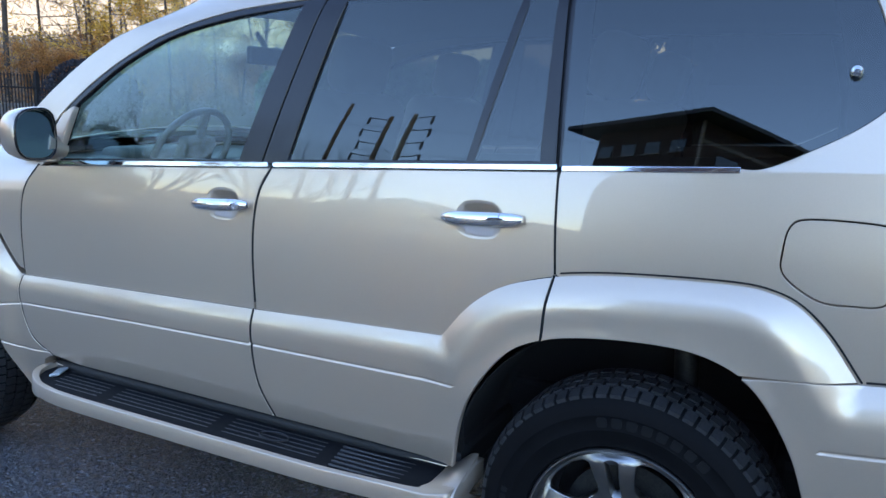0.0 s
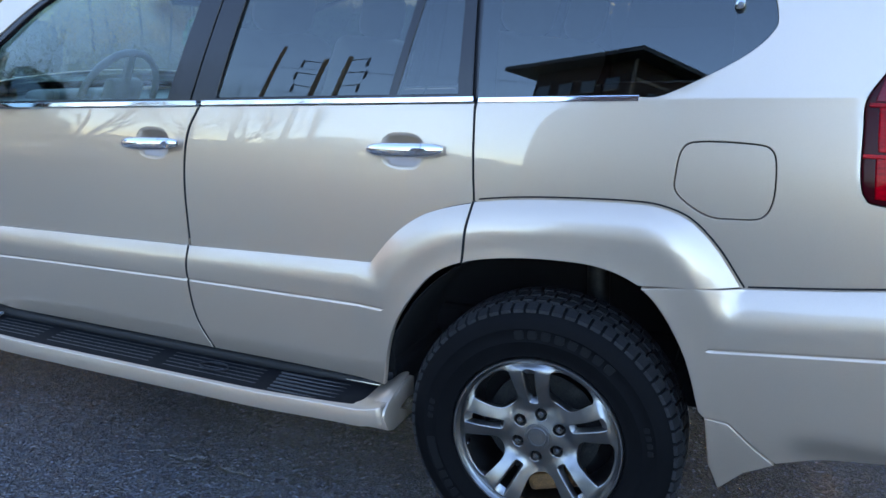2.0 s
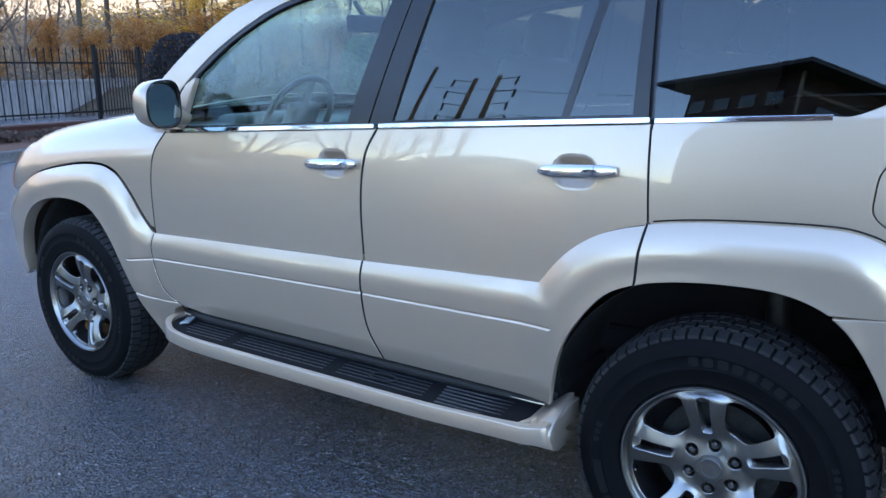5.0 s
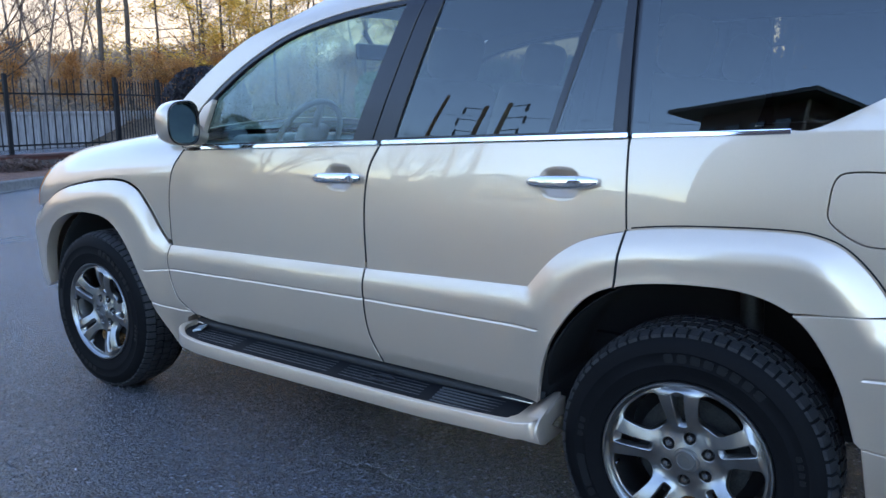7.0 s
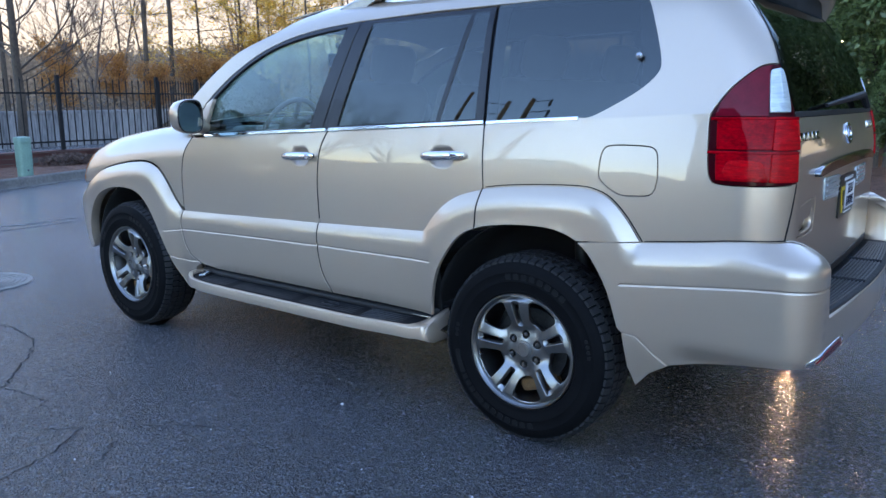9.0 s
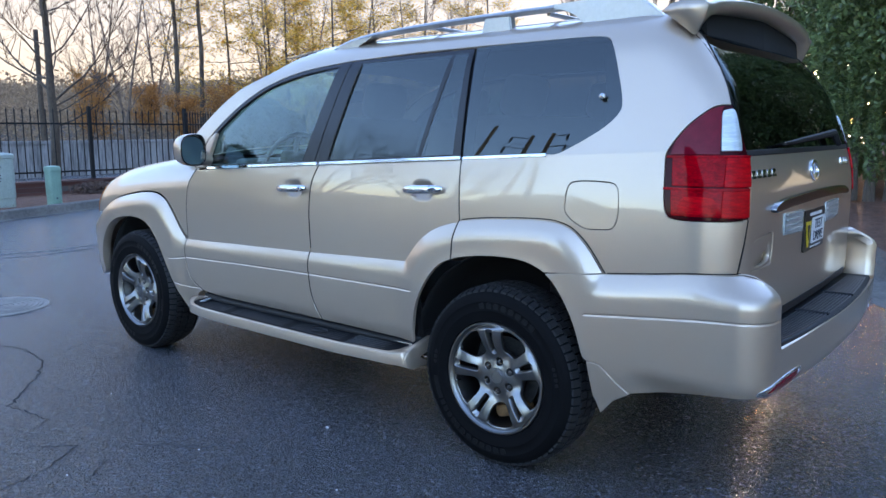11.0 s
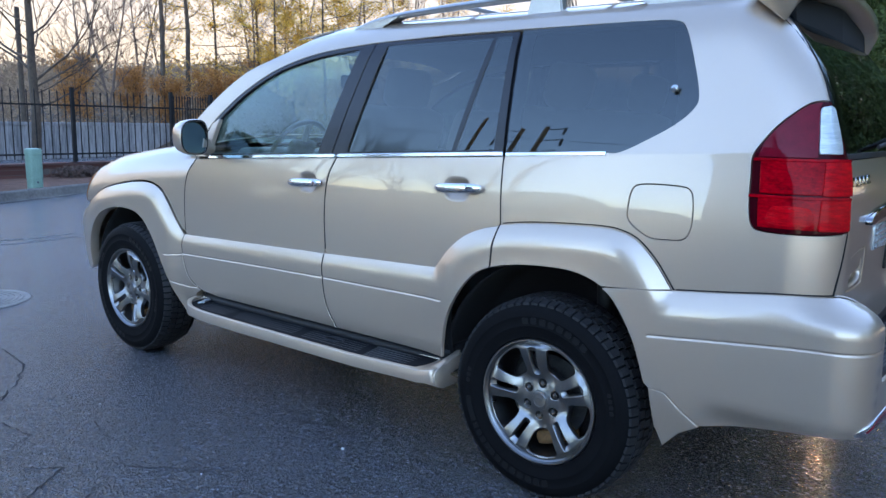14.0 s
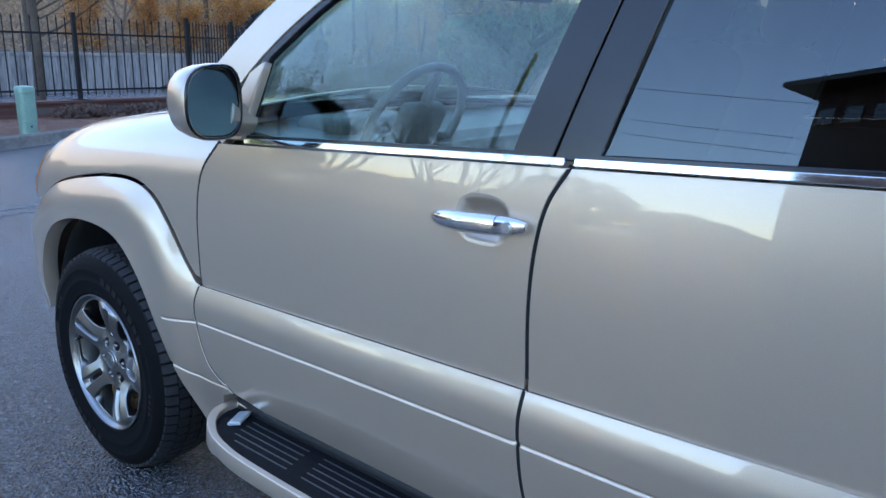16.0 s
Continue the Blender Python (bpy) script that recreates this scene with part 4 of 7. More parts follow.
panel("scuff_strip", tail, np.array([(-0.72, 0.690), (0.72, 0.690), (0.71, 0.716), (-0.71, 0.716)]), BLACK_PLASTIC, gate, step=0.05, offset=0.004, depth=0.006)
bar = curve([(-0.56, 1.096), (-0.555, 1.116), (-0.40, 1.134), (0.0, 1.142), (0.40, 1.134), (0.555, 1.116), (0.56, 1.096), (0.40, 1.104), (0.0, 1.110), (-0.40, 1.104)], 5, closed=True)
panel("chrome_garnish", tail, bar, DARK_CHROME, gate, step=0.02, edge=0.004, depth=0.025, offset=0.022, label="chrome bar over the number plate")
for sg in (-1, 1):
    panel("gate_lamp", tail, np.array([(sg * 0.425, 1.000), (sg * 0.19, 0.992), (sg * 0.19, 1.072), (sg * 0.43, 1.076)])[::sg], LAMP_CLEAR, gate, step=0.03, edge=0.004, depth=0.01, offset=0.006, label="clear ribbed lamp lens")
    for k in range(4):
        z = 0.995 + 0.02 * k
        panel("lens_rib", tail, np.array([(-0.415, z + 0.012), (-0.20, z + 0.012), (-0.20, z + 0.018), (-0.415, z + 0.018)]) if sg < 0 else np.array([(0.20, z + 0.012), (0.415, z + 0.012), (0.415, z + 0.018), (0.20, z + 0.018)]), LAMP_CLEAR, gate, step=0.05, edge=0.001, depth=0.003, offset=0.011)
# badges as plain chrome shapes
for k in range(5):
    y = -0.755 + 0.052 * k
    panel("badge_block", tail, np.array([(y, 1.221), (y + 0.034, 1.221), (y + 0.034, 1.227), (y + 0.010, 1.229), (y + 0.032, 1.240), (y + 0.030, 1.247), (y, 1.247)]), DARK_CHROME, gate, step=0.02, edge=0.001, depth=0.004, offset=0.003)
ov = np.array([(0.056 * math.cos(t), 1.222 + 0.040 * math.sin(t)) for t in np.linspace(0, math.tau, 32, endpoint=False)])
ov2 = np.array([(0.046 * math.cos(t), 1.222 + 0.031 * math.sin(t)) for t in np.linspace(0, math.tau, 32, endpoint=False)])
panel("oval_badge", tail, ov, CHROME, gate, holes=[ov2], step=0.02, edge=0.002, depth=0.008, offset=0.008, label="oval chrome badge")
panel("oval_badge", tail, np.array([(-0.010, 1.244), (0.0, 1.244), (-0.018, 1.212), (0.034, 1.210), (0.030, 1.202), (-0.034, 1.202)]), CHROME, gate, step=0.02, edge=0.001, depth=0.008, offset=0.008)
for k in range(3):
    y = 0.52 + 0.062 * k
    panel("badge_block", tail, np.array([(y, 1.228), (y + 0.042, 1.228), (y + 0.042, 1.256), (y, 1.256)]), CHROME, gate, holes=[np.array([(y + 0.010, 1.237), (y + 0.032, 1.237), (y + 0.032, 1.247), (y + 0.010, 1.247)])], step=0.02, edge=0.002, depth=0.006, offset=0.006)
# dealer plate
PLATE_BLACK = varied(material("black_plate", (0.012, 0.012, 0.012), 0.35), 20, (0.010, 0.010, 0.010), (0.018, 0.018, 0.018))
PLATE_WHITE = varied(material("white_plate", (0.78, 0.78, 0.78), 0.4), 20, (0.72, 0.72, 0.72), (0.80, 0.80, 0.80))
PLATE_YELLOW = varied(material("yellow_print", (0.75, 0.50, 0.03), 0.4), 20, (0.70, 0.46, 0.02), (0.78, 0.54, 0.04))


def plate_piece(name, pts, mat, x, parent, deep=0.002):
    bm = bmesh.new()
    a = [bm.verts.new((x, y, z)) for y, z in pts]
    b = [bm.verts.new((x - deep, y, z)) for y, z in pts]
    bm.faces.new(a)
    bm.faces.new(b[::-1])
    for i in range(len(a)):
        j = (i + 1) % len(a)
        bm.faces.new((a[i], b[i], b[j], a[j]))
    return part(name, bm, mat, parent)


plate = plate_piece("number_plate", [(-0.155, 0.898), (0.155, 0.898), (0.16, 0.905), (0.16, 1.058), (0.155, 1.064), (-0.155, 1.064), (-0.16, 1.058), (-0.16, 0.905)], PLATE_BLACK, 2.352, gate, 0.012)
tagged(plate, "black dealer plate with a white panel")
plate_piece("white_field", [(-0.055, 0.925), (0.148, 0.925), (0.148, 1.030), (-0.055, 1.030)], PLATE_WHITE, 2.3545, plate)
plate_piece("yellow_mark", [(-0.145, 1.020), (-0.07, 1.020), (-0.095, 0.915), (-0.115, 0.915)], PLATE_YELLOW, 2.3545, plate)
plate_piece("black_mark", [(-0.128, 1.005), (-0.092, 1.005), (-0.106, 0.945)], PLATE_BLACK, 2.3565, plate)
plate_piece("plain_bar", [(-0.09, 1.040), (0.09, 1.040), (0.09, 1.052), (-0.09, 1.052)], PLATE_WHITE, 2.3545, plate)
plate_piece("plain_bar", [(-0.06, 0.908), (0.10, 0.908), (0.10, 0.914), (-0.06, 0.914)], PLATE_WHITE, 2.3545, plate)
INK = material("dark_blue_ink", (0.012, 0.014, 0.035), 0.5)
for word, z in (("TEST", 0.983), ("DRIVE", 0.934)):
    cu = bpy.data.curves.new("word", "FONT")
    cu.body, cu.size, cu.align_x, cu.extrude = word, 0.056, "CENTER", 0.0008
    cu.materials.append(INK)
    ob = new("printed_word", cu)
    ob.parent = plate
    ob.matrix_basis = pose(2.3555, 0.046, z, 90, 0, 90)
    tagged(ob, "dark printed word")
# rear window, wiper
zs = np.linspace(1.312, 1.765, 12)
pane("rear_window", np.array([(-0.74, 1.312), (0.74, 1.312)] + [(gl(z) + 0.016, z) for z in zs[1:]] + [(-gl(z) - 0.016, z) for z in zs[::-1][:-1]]), GLASS_REAR, gate, False, offset=0.0, surf=tail, label="dark privacy rear glass")
panel("window_seal", tail, np.array([(-0.762, 1.300), (0.762, 1.300), (0.748, 1.314), (-0.748, 1.314)]), SEAL, gate, step=0.05, edge=0.002, depth=0.01, offset=0.002)
for sg in (-1, 1):
    q = np.array([(-gl(z) - 0.040, z) for z in zs] + [(-gl(z) - 0.014, z) for z in zs[::-1]])
    panel("window_seal", tail, q, BLACK_TRIM, gate, step=0.04, edge=0.002, depth=0.01, offset=-0.006, mirror=sg > 0)
bm = bmesh.new()
pts = [tail(np.array([y]), np.array([z]))[0] + (0.03, 0, 0) for y, z in ((0.40, 1.322), (0.35, 1.372), (0.0, 1.356), (-0.45, 1.334))]
add_tube(bm, pts, [0.013, 0.017, 0.012, 0.006], 8)
part("wiper", bm, BLACK_PLASTIC, gate, "black wiper arm", smooth=True)

# spoiler over the rear window
END = [(1.950, 1.806), (1.985, 1.830), (2.05, 1.842), (2.105, 1.832), (2.120, 1.812), (2.108, 1.776), (2.080, 1.716), (2.070, 1.716), (1.985, 1.786)]
rows = []
for y in np.concatenate([np.linspace(-0.70, -0.52, 14), np.linspace(-0.48, 0.48, 17), np.linspace(0.52, 0.70, 14)]):
    a = abs(y) / 0.70
    z = 1.882 - 0.050 * a ** 2
    x0 = 1.93 + 0.02 * a ** 6
    x1 = 2.150 - 0.030 * a ** 2.5
    prof = [(x0, 1.846 - 0.03 * a ** 2), (x0 + 0.06, z - 0.014), (x0 + 0.6 * (x1 - x0), z - 0.002), (x1 - 0.015, z), (x1, z - 0.010), (x1 - 0.012, z - 0.046), (x0 + 0.6 * (x1 - x0), z - 0.056), (x0 + 0.07, z - 0.066), (x0 + 0.02, z - 0.066)]
    e = float(smooth((a - 0.82) / 0.18))
    rows.append([(p[0] * (1 - e) + q[0] * e, y, p[1] * (1 - e) + q[1] * e) for p, q in zip(prof, END)])
sp = grid_mesh("roof_spoiler", rows, PAINT, car, "painted spoiler over the rear window", closed=True)
bm = bmesh.new()
bm.from_mesh(sp.data)
bmesh.ops.holes_fill(bm, edges=[e for e in bm.edges if e.is_boundary], sides=20)
bm.to_mesh(sp.data)
bm.free()
# added black block: it stands for the shade between spoiler and glass
bm = bmesh.new()
for half in (-1, 1):
    lo = [bm.verts.new((x, half * y, z)) for x, y, z in ((1.98, 0.0, 1.702), (2.108, 0.0, 1.702), (2.086, 0.60, 1.706), (1.98, 0.62, 1.706))]
    hi = [bm.verts.new((x, half * y, z)) for x, y, z in ((1.97, 0.0, 1.846), (2.095, 0.0, 1.834), (2.075, 0.60, 1.800), (1.97, 0.62, 1.806))]
    bm.faces.new(lo)
    bm.faces.new(hi)
    for k in range(4):
        bm.faces.new((lo[k], lo[(k + 1) % 4], hi[(k + 1) % 4], hi[k]))
bmesh.ops.remove_doubles(bm, verts=bm.verts, dist=0.001)
part("spoiler_shade_block", bm, LINER, sp, "black block standing in for the shade under the spoiler")

# roof rails
for sg in (-1, 1):
    rail = new("roof_rail")
    rail.parent = car
    tagged(rail, "silver roof rail with painted ends")
    path = curve([(0.17, 1.795), (0.28, 1.824), (0.45, 1.846), (0.80, 1.863), (1.2, 1.872), (1.56, 1.876)], 6)
    bm = bmesh.new()
    rings = [[bm.verts.new((x, sg * 0.615 + 0.026 * math.cos(t), z + 0.0145 * math.sin(t))) for t in np.linspace(0, math.tau, 14, endpoint=False)] for x, z in path]
    for a, b in zip(rings, rings[1:]):
        for k in range(14):
            bm.faces.new((a[k], a[(k + 1) % 14], b[(k + 1) % 14], b[k]))
    part("bar", bm, RAIL_SILVER, rail, "brushed silver bar", smooth=True)
    for shape in ([(0.10, 1.770), (0.20, 1.802), (0.32, 1.832), (0.46, 1.848), (0.46, 1.838), (0.40, 1.826), (0.35, 1.806), (0.34, 1.770)],
                  [(1.10, 1.790), (1.262, 1.790), (1.250, 1.868), (1.118, 1.868)],
                  [(1.61, 1.790), (1.945, 1.790), (1.925, 1.812), (1.87, 1.856), (1.825, 1.880), (1.77, 1.888), (1.66, 1.890), (1.46, 1.887), (1.46, 1.868), (1.53, 1.862), (1.57, 1.842)]):
        bm = bmesh.new()
        wide = 0.021 if len(shape) == 4 else 0.029
        l = [bm.verts.new((x, sg * 0.615 - wide, z)) for x, z in shape]
        r = [bm.verts.new((x, sg * 0.615 + wide, z)) for x, z in shape]
        bm.faces.new(l)
        bm.faces.new(r[::-1])
        for k in range(len(shape)):
            j = (k + 1) % len(shape)
            bm.faces.new((l[k], r[k], r[j], l[j]))
        bmesh.ops.bevel(bm, geom=[e for e in bm.edges if abs(e.verts[0].co.y - e.verts[1].co.y) < 0.01], offset=0.006, segments=2, affect="EDGES")
        part("foot", bm, RAIL_SILVER, rail, smooth=True)
for x in (0.78, 1.42):
    bm = bmesh.new()
    add_tube(bm, [(x, y, 1.860) for y in np.linspace(-0.60, 0.60, 9)], 0.010, 8)
    part("cross_bar", bm, ALLOY, car, "thin silver roof cross bar", smooth=True)

# wing mirrors
for sg in (-1, 1):
    mir = new("wing_mirror")
    mir.parent = car
    tagged(mir, "painted wing mirror with a rounded housing")
    rows = []
    for f, shrink in ((0.0, 0.90), (0.02, 0.985), (0.06, 1.0), (0.25, 0.99), (0.5, 0.93), (0.72, 0.78), (0.90, 0.5), (0.985, 0.2), (1.0, 0.02)):
        r = []
        for t in np.linspace(0, math.tau, 28, endpoint=False):
            c, s = math.cos(t), math.sin(t)
            y = 0.100 * math.copysign(abs(c) ** 0.72, c) * shrink
            z = 0.090 * math.copysign(abs(s) ** 0.72, s) * shrink * (1 - 0.12 * c)
            r.append((-0.610 - 0.150 * f + 0.03 * c, sg * (0.984 + y), 1.282 + z))
        rows.append(r)
    grid_mesh("housing", rows, PAINT, mir, closed=True)
    rows = []
    for f, shrink in ((0.012, 0.98), (0.0, 0.945), (0.01, 0.90), (0.028, 0.875)):
        rows.append([(-0.603 - f + 0.03 * math.cos(t), sg * (0.984 + 0.100 * math.copysign(abs(math.cos(t)) ** 0.72, math.cos(t)) * shrink), 1.282 + 0.090 * math.copysign(abs(math.sin(t)) ** 0.72, math.sin(t)) * shrink * (1 - 0.12 * math.cos(t))) for t in np.linspace(0, math.tau, 28, endpoint=False)])
    grid_mesh("bezel", rows, BLACK_TRIM, mir, closed=True)
    bm = bmesh.new()
    c = [bm.verts.new((-0.636 + 0.06 * (abs(p[1]) - 0.984) - 0.14 * (p[2] - 1.282), p[1], p[2])) for p in rows[-1]]
    bm.faces.new(c)
    part("mirror_glass", bm, MIRROR, mir, "blue tinted mirror glass")
    bm = bmesh.new()
    add_tube(bm, [(-0.675, sg * 0.93, 1.250), (-0.685, sg * 0.885, 1.235), (-0.69, sg * 0.84, 1.228)], [0.050, 0.046, 0.044], 12)
    part("arm", bm, PAINT, mir, smooth=True)
    sail = np.array([(-0.765, belt(-0.765) + 0.012), (-0.668, belt(-0.668) + 0.012), (-0.612, 1.372), (-0.66, 1.345)])
    panel("sail", skin, sail, PAINT, mir, step=0.03, edge=0.004, depth=0.02, offset=0.010, mirror=sg > 0)

# running boards
TREAD_BLACK = varied(material("matt_black_tread", (0.006, 0.006, 0.007), 0.7, Specular_IOR_Level=0.2), 50, (0.004, 0.004, 0.005), (0.009, 0.009, 0.010))
BOARD = curve([(0.60, -1.034), (0.0, -1.036), (-0.45, -1.034), (-0.62, -1.020), (-0.72, -0.985), (-0.775, -0.93), (-0.785, -0.86)], 6)[::-1]
BOARD = np.vstack([BOARD, [(0.90, -1.031), (0.955, -1.027), (0.968, -1.019), (0.986, -0.95), (0.992, -0.86)]])
TRAY = curve([(0.905, -0.866), (0.900, -0.94), (0.885, -0.995), (0.84, -1.018), (0.5, -1.024), (0.0, -1.026), (-0.45, -1.024), (-0.61, -1.010), (-0.705, -0.975), (-0.755, -0.92), (-0.762, -0.866)], 6)[::-1]


def board_surface(u, v):
    """Top of the running board: it climbs to the door's corner at its rear end."""
    u, v = np.asarray(u, float), np.asarray(v, float)
    z = 0.408 + 0.010 * smooth((u - 0.5) / 0.4) + smooth((u - 0.89) / 0.09) * (0.012 + 0.028 * smooth((v + 1.0) / 0.12)) + 0.012 * smooth((-0.66 - u) / 0.1)
    return np.stack([u, v, z - 0.10 * np.clip(-1.012 - v, 0, 1)], 1)


def tray_surface(u, v):
    u, v = np.asarray(u, float), np.asarray(v, float)
    return np.stack([u, v, 0.4015 + 0.008 * smooth((u - 0.5) / 0.4) + 0.004 * smooth(1 - distance_to(TRAY, np.stack([u, v], 1)) / 0.02)], 1)


for sg in (-1, 1):
    board = new("running_board")
    board.parent = car
    tagged(board, "painted running board with a black ridged tread")
    panel("shell", board_surface, np.vstack([BOARD, [(0.992, -0.845), (-0.785, -0.845)]])[::1], PAINT, board, holes=[np.vstack([TRAY, [(0.905, -0.856), (-0.762, -0.856)]])], step=0.02, edge=0.004, depth=0.050, mirror=sg > 0)
    tread = panel("tread_tray", tray_surface, np.vstack([TRAY * (1.004, 1.004), [(0.908, -0.845), (-0.766, -0.845)]]), TREAD_BLACK, board, step=0.04, edge=0.002, depth=0.02, mirror=sg > 0, label="black plastic tread")
    rows = [[(x, sg * y, z) for y, z in ((0.866, 0.398), (0.858, 0.412), (0.856, 0.432))] for x in np.linspace(-0.765, 0.905, 14)]
    grid_mesh("back_wall", rows, BLACK_PLASTIC, tread, thick=0.003)
    for x0, x1 in ((-0.64, -0.40), (-0.345, 0.105), (0.16, 0.52), (0.575, 0.85)):
        for k in range(6):
            bm = bmesh.new()
            y = 0.887 + 0.0232 * k
            s = 0.0055 * (k - 3)
            cut = 0.05 * max(0, (k - 3) / 2) if x0 < -0.6 else 0
            add_box(bm, Matrix.Translation(((x0 + cut + x1) / 2 + s, sg * y, 0.3922 + 0.008 * float(smooth((x0 - 0.3) / 0.4)))), (x1 - x0 - cut, 0.0062, 0.020), 0.0018)
            part("rib", bm, RIB, tread)
    bm = bmesh.new()
    add_tube(bm, [(0.34 + 0.052 * math.cos(t), sg * (0.94 + 0.026 * math.sin(t)), 0.4085) for t in np.linspace(0, math.tau, 25)], 0.0032, 6)
    part("oval_mark", bm, BLACK_PLASTIC, tread, smooth=True)
    bm = bmesh.new()
    add_box(bm, pose(-0.690, sg * 0.905, 0.409, 0, -10, sg * -28), (0.040, 0.075, 0.010), 0.004)
    part("courtesy_lamp", bm, LAMP_CLEAR, board, "small clear courtesy lamp")
    rows = []
    for x in (0.895, 0.92, 0.94, 0.958, 0.972, 0.982):
        k = float(smooth((x - 0.895) / 0.08))
        rows.append([(x + 0.012 * f, sg * y, z) for f, y, z in ((0, 0.850, 0.420 + 0.050 * k), (0, 0.905, 0.418 + 0.038 * k), (0, 0.965, 0.417 + 0.022 * k), (0, 1.008 - 0.012 * k, 0.416 + 0.012 * k), (0, 1.024 - 0.012 * k, 0.408 + 0.006 * k), (0, 1.031 - 0.012 * k, 0.392), (1, 1.026 - 0.012 * k, 0.366 - 0.006 * k), (1, 0.98, 0.354 - 0.008 * k), (1, 0.850, 0.352 - 0.008 * k))])
    mid = [(sum(p[0] for p in rows[-1]) / 9 + 0.004, sum(p[1] for p in rows[-1]) / 9, sum(p[2] for p in rows[-1]) / 9)] * 9
    rows.append([(0.85 * p[0] + 0.15 * q[0] + 0.003, 0.85 * p[1] + 0.15 * q[1], 0.85 * p[2] + 0.15 * q[2]) for p, q in zip(rows[-1], mid)])
    rows.append([(0.1 * p[0] + 0.9 * q[0], 0.1 * p[1] + 0.9 * q[1], 0.1 * p[2] + 0.9 * q[2]) for p, q in zip(rows[-1], mid)])
    grid_mesh("end_cap", rows, PAINT, board).data.set_sharp_from_angle(angle=radians(50))
    # sill under the doors
    rows = [[(x, sg * y, z) for y, z in ((0.846, 0.455), (0.846, 0.44), (0.846, 0.42), (0.846, 0.40), (0.846, 0.37))] for x in np.linspace(-0.78, 0.925, 12)]
    grid_mesh("sill", rows, BLACK_PLASTIC, board, thick=0.003)

# wheel wells and underbody
for x in (-1.395, 1.395):
    for sg in (-1, 1):
        rows = []
        for t in np.linspace(0.02, math.pi - 0.02, 26):
            r = 0.49
            rows.append([(x - 0.01 + r * f * math.cos(t), sg * y, 0.395 + r * f * math.sin(t)) for y, f in ((0.845, 1), (0.80, 1), (0.70, 1), (0.60, 1), (0.46, 0.98), (0.455, 0.6), (0.455, 0.02))])
        grid_mesh("wheel_well", rows, LINER, car, thick=0.004)
bm = bmesh.new()
add_box(bm, Matrix.Translation((0.0, 0, 0.42)), (1.86, 1.62, 0.10), 0.02)
add_box(bm, Matrix.Translation((0.0, 0, 0.33)), (1.80, 1.16, 0.16), 0.03)
add_box(bm, Matrix.Translation((2.0, 0, 0.42)), (0.60, 0.80, 0.16), 0.05)
add_box(bm, Matrix.Translation((2.02, 0, 0.50)), (0.62, 1.36, 0.14), 0.03)
add_box(bm, Matrix.Translation((-2.0, 0, 0.46)), (0.40, 1.36, 0.14), 0.03)
add_box(bm, Matrix.Translation((0.0, 0, 0.52)), (4.2, 0.96, 0.10), 0.02)
part("underbody", bm, LINER, car)
for x in (-1.395, 1.395):
    bm = bmesh.new()
    add_tube(bm, [(x, y, HUB_Z) for y in (-0.76, -0.3, 0, 0.3, 0.76)], [0.05, 0.055, 0.10, 0.055, 0.05], 12)
    for sg in (-1, 1):
        add_tube(bm, [(x + 0.10, sg * 0.58, 0.34), (x + 0.07, sg * 0.56, 0.80)], 0.034, 10)
    part("axle", bm, DARK_METAL, car, smooth=True)
bm = bmesh.new()
add_tube(bm, [(1.0, 0.55, 0.34), (1.8, 0.55, 0.36), (2.36, 0.55, 0.40)], 0.03, 10)
part("exhaust_pipe", bm, DARK_METAL, car, smooth=True)
# window button on the rear quarter glass
turned("glass_stud", [(0.0, 0.012), (0.008, 0.011), (0.0125, 0.006), (0.0135, 0.0)], 18, Matrix.Translation(tuple(skin(np.array([1.788]), np.array([1.506]))[0])) @ Matrix.Rotation(radians(105), 4, "X"), CHROME, car, "round chrome glass stud")

# ---- cabin ----
LEATHER = varied(material("pale_leather", (0.42, 0.38, 0.32), 0.5), 12, (0.38, 0.34, 0.285), (0.46, 0.42, 0.36), bump=0.2, bump_scale=300, distance=0.001, rough=(0.42, 0.56))
DASH = varied(material("grey_dash_vinyl", (0.16, 0.155, 0.15), 0.55), 14, (0.13, 0.126, 0.122), (0.19, 0.185, 0.18), bump=0.3, bump_scale=400, distance=0.001)
CARPET = varied(material("dark_carpet", (0.04, 0.038, 0.035), 0.95), 30, (0.03, 0.029, 0.027), (0.05, 0.048, 0.045))


def cushion(bm, m, size, soft=0.05):
    r = bmesh.ops.create_cube(bm, size=1.0, matrix=m @ Matrix.Diagonal((*size, 1)))
    edges = list({e for v in r["verts"] for e in v.link_edges})
    bmesh.ops.bevel(bm, geom=edges, offset=soft, segments=4, affect="EDGES", profile=0.5)


def seat(x, y, wide, heads):
    s = new("seat")
    s.parent = car
    tagged(s, "pale leather seat with headrest")
    bm = bmesh.new()
    cushion(bm, pose(x, y, 0.86, 0, -6, 0), (0.54, wide, 0.20), 0.06)
    part("cushion", bm, LEATHER, s, smooth=True)
    bm = bmesh.new()
    cushion(bm, pose(x + 0.29, y, 1.16, 0, 18, 0), (0.17, wide, 0.60), 0.06)
    part("backrest", bm, LEATHER, s, smooth=True)
    for hy in heads:
        bm = bmesh.new()
        cushion(bm, pose(x + 0.40, hy, 1.54, 0, 14, 0), (0.12, 0.27, 0.19), 0.05)
        part("headrest", bm, LEATHER, s, smooth=True)
        bm = bmesh.new()
        for d in (-0.06, 0.06):
            add_tube(bm, [(x + 0.37, hy + d, 1.38), (x + 0.40, hy + d, 1.50)], 0.007, 6)
        part("headrest_posts", bm, CHROME, s, smooth=True)


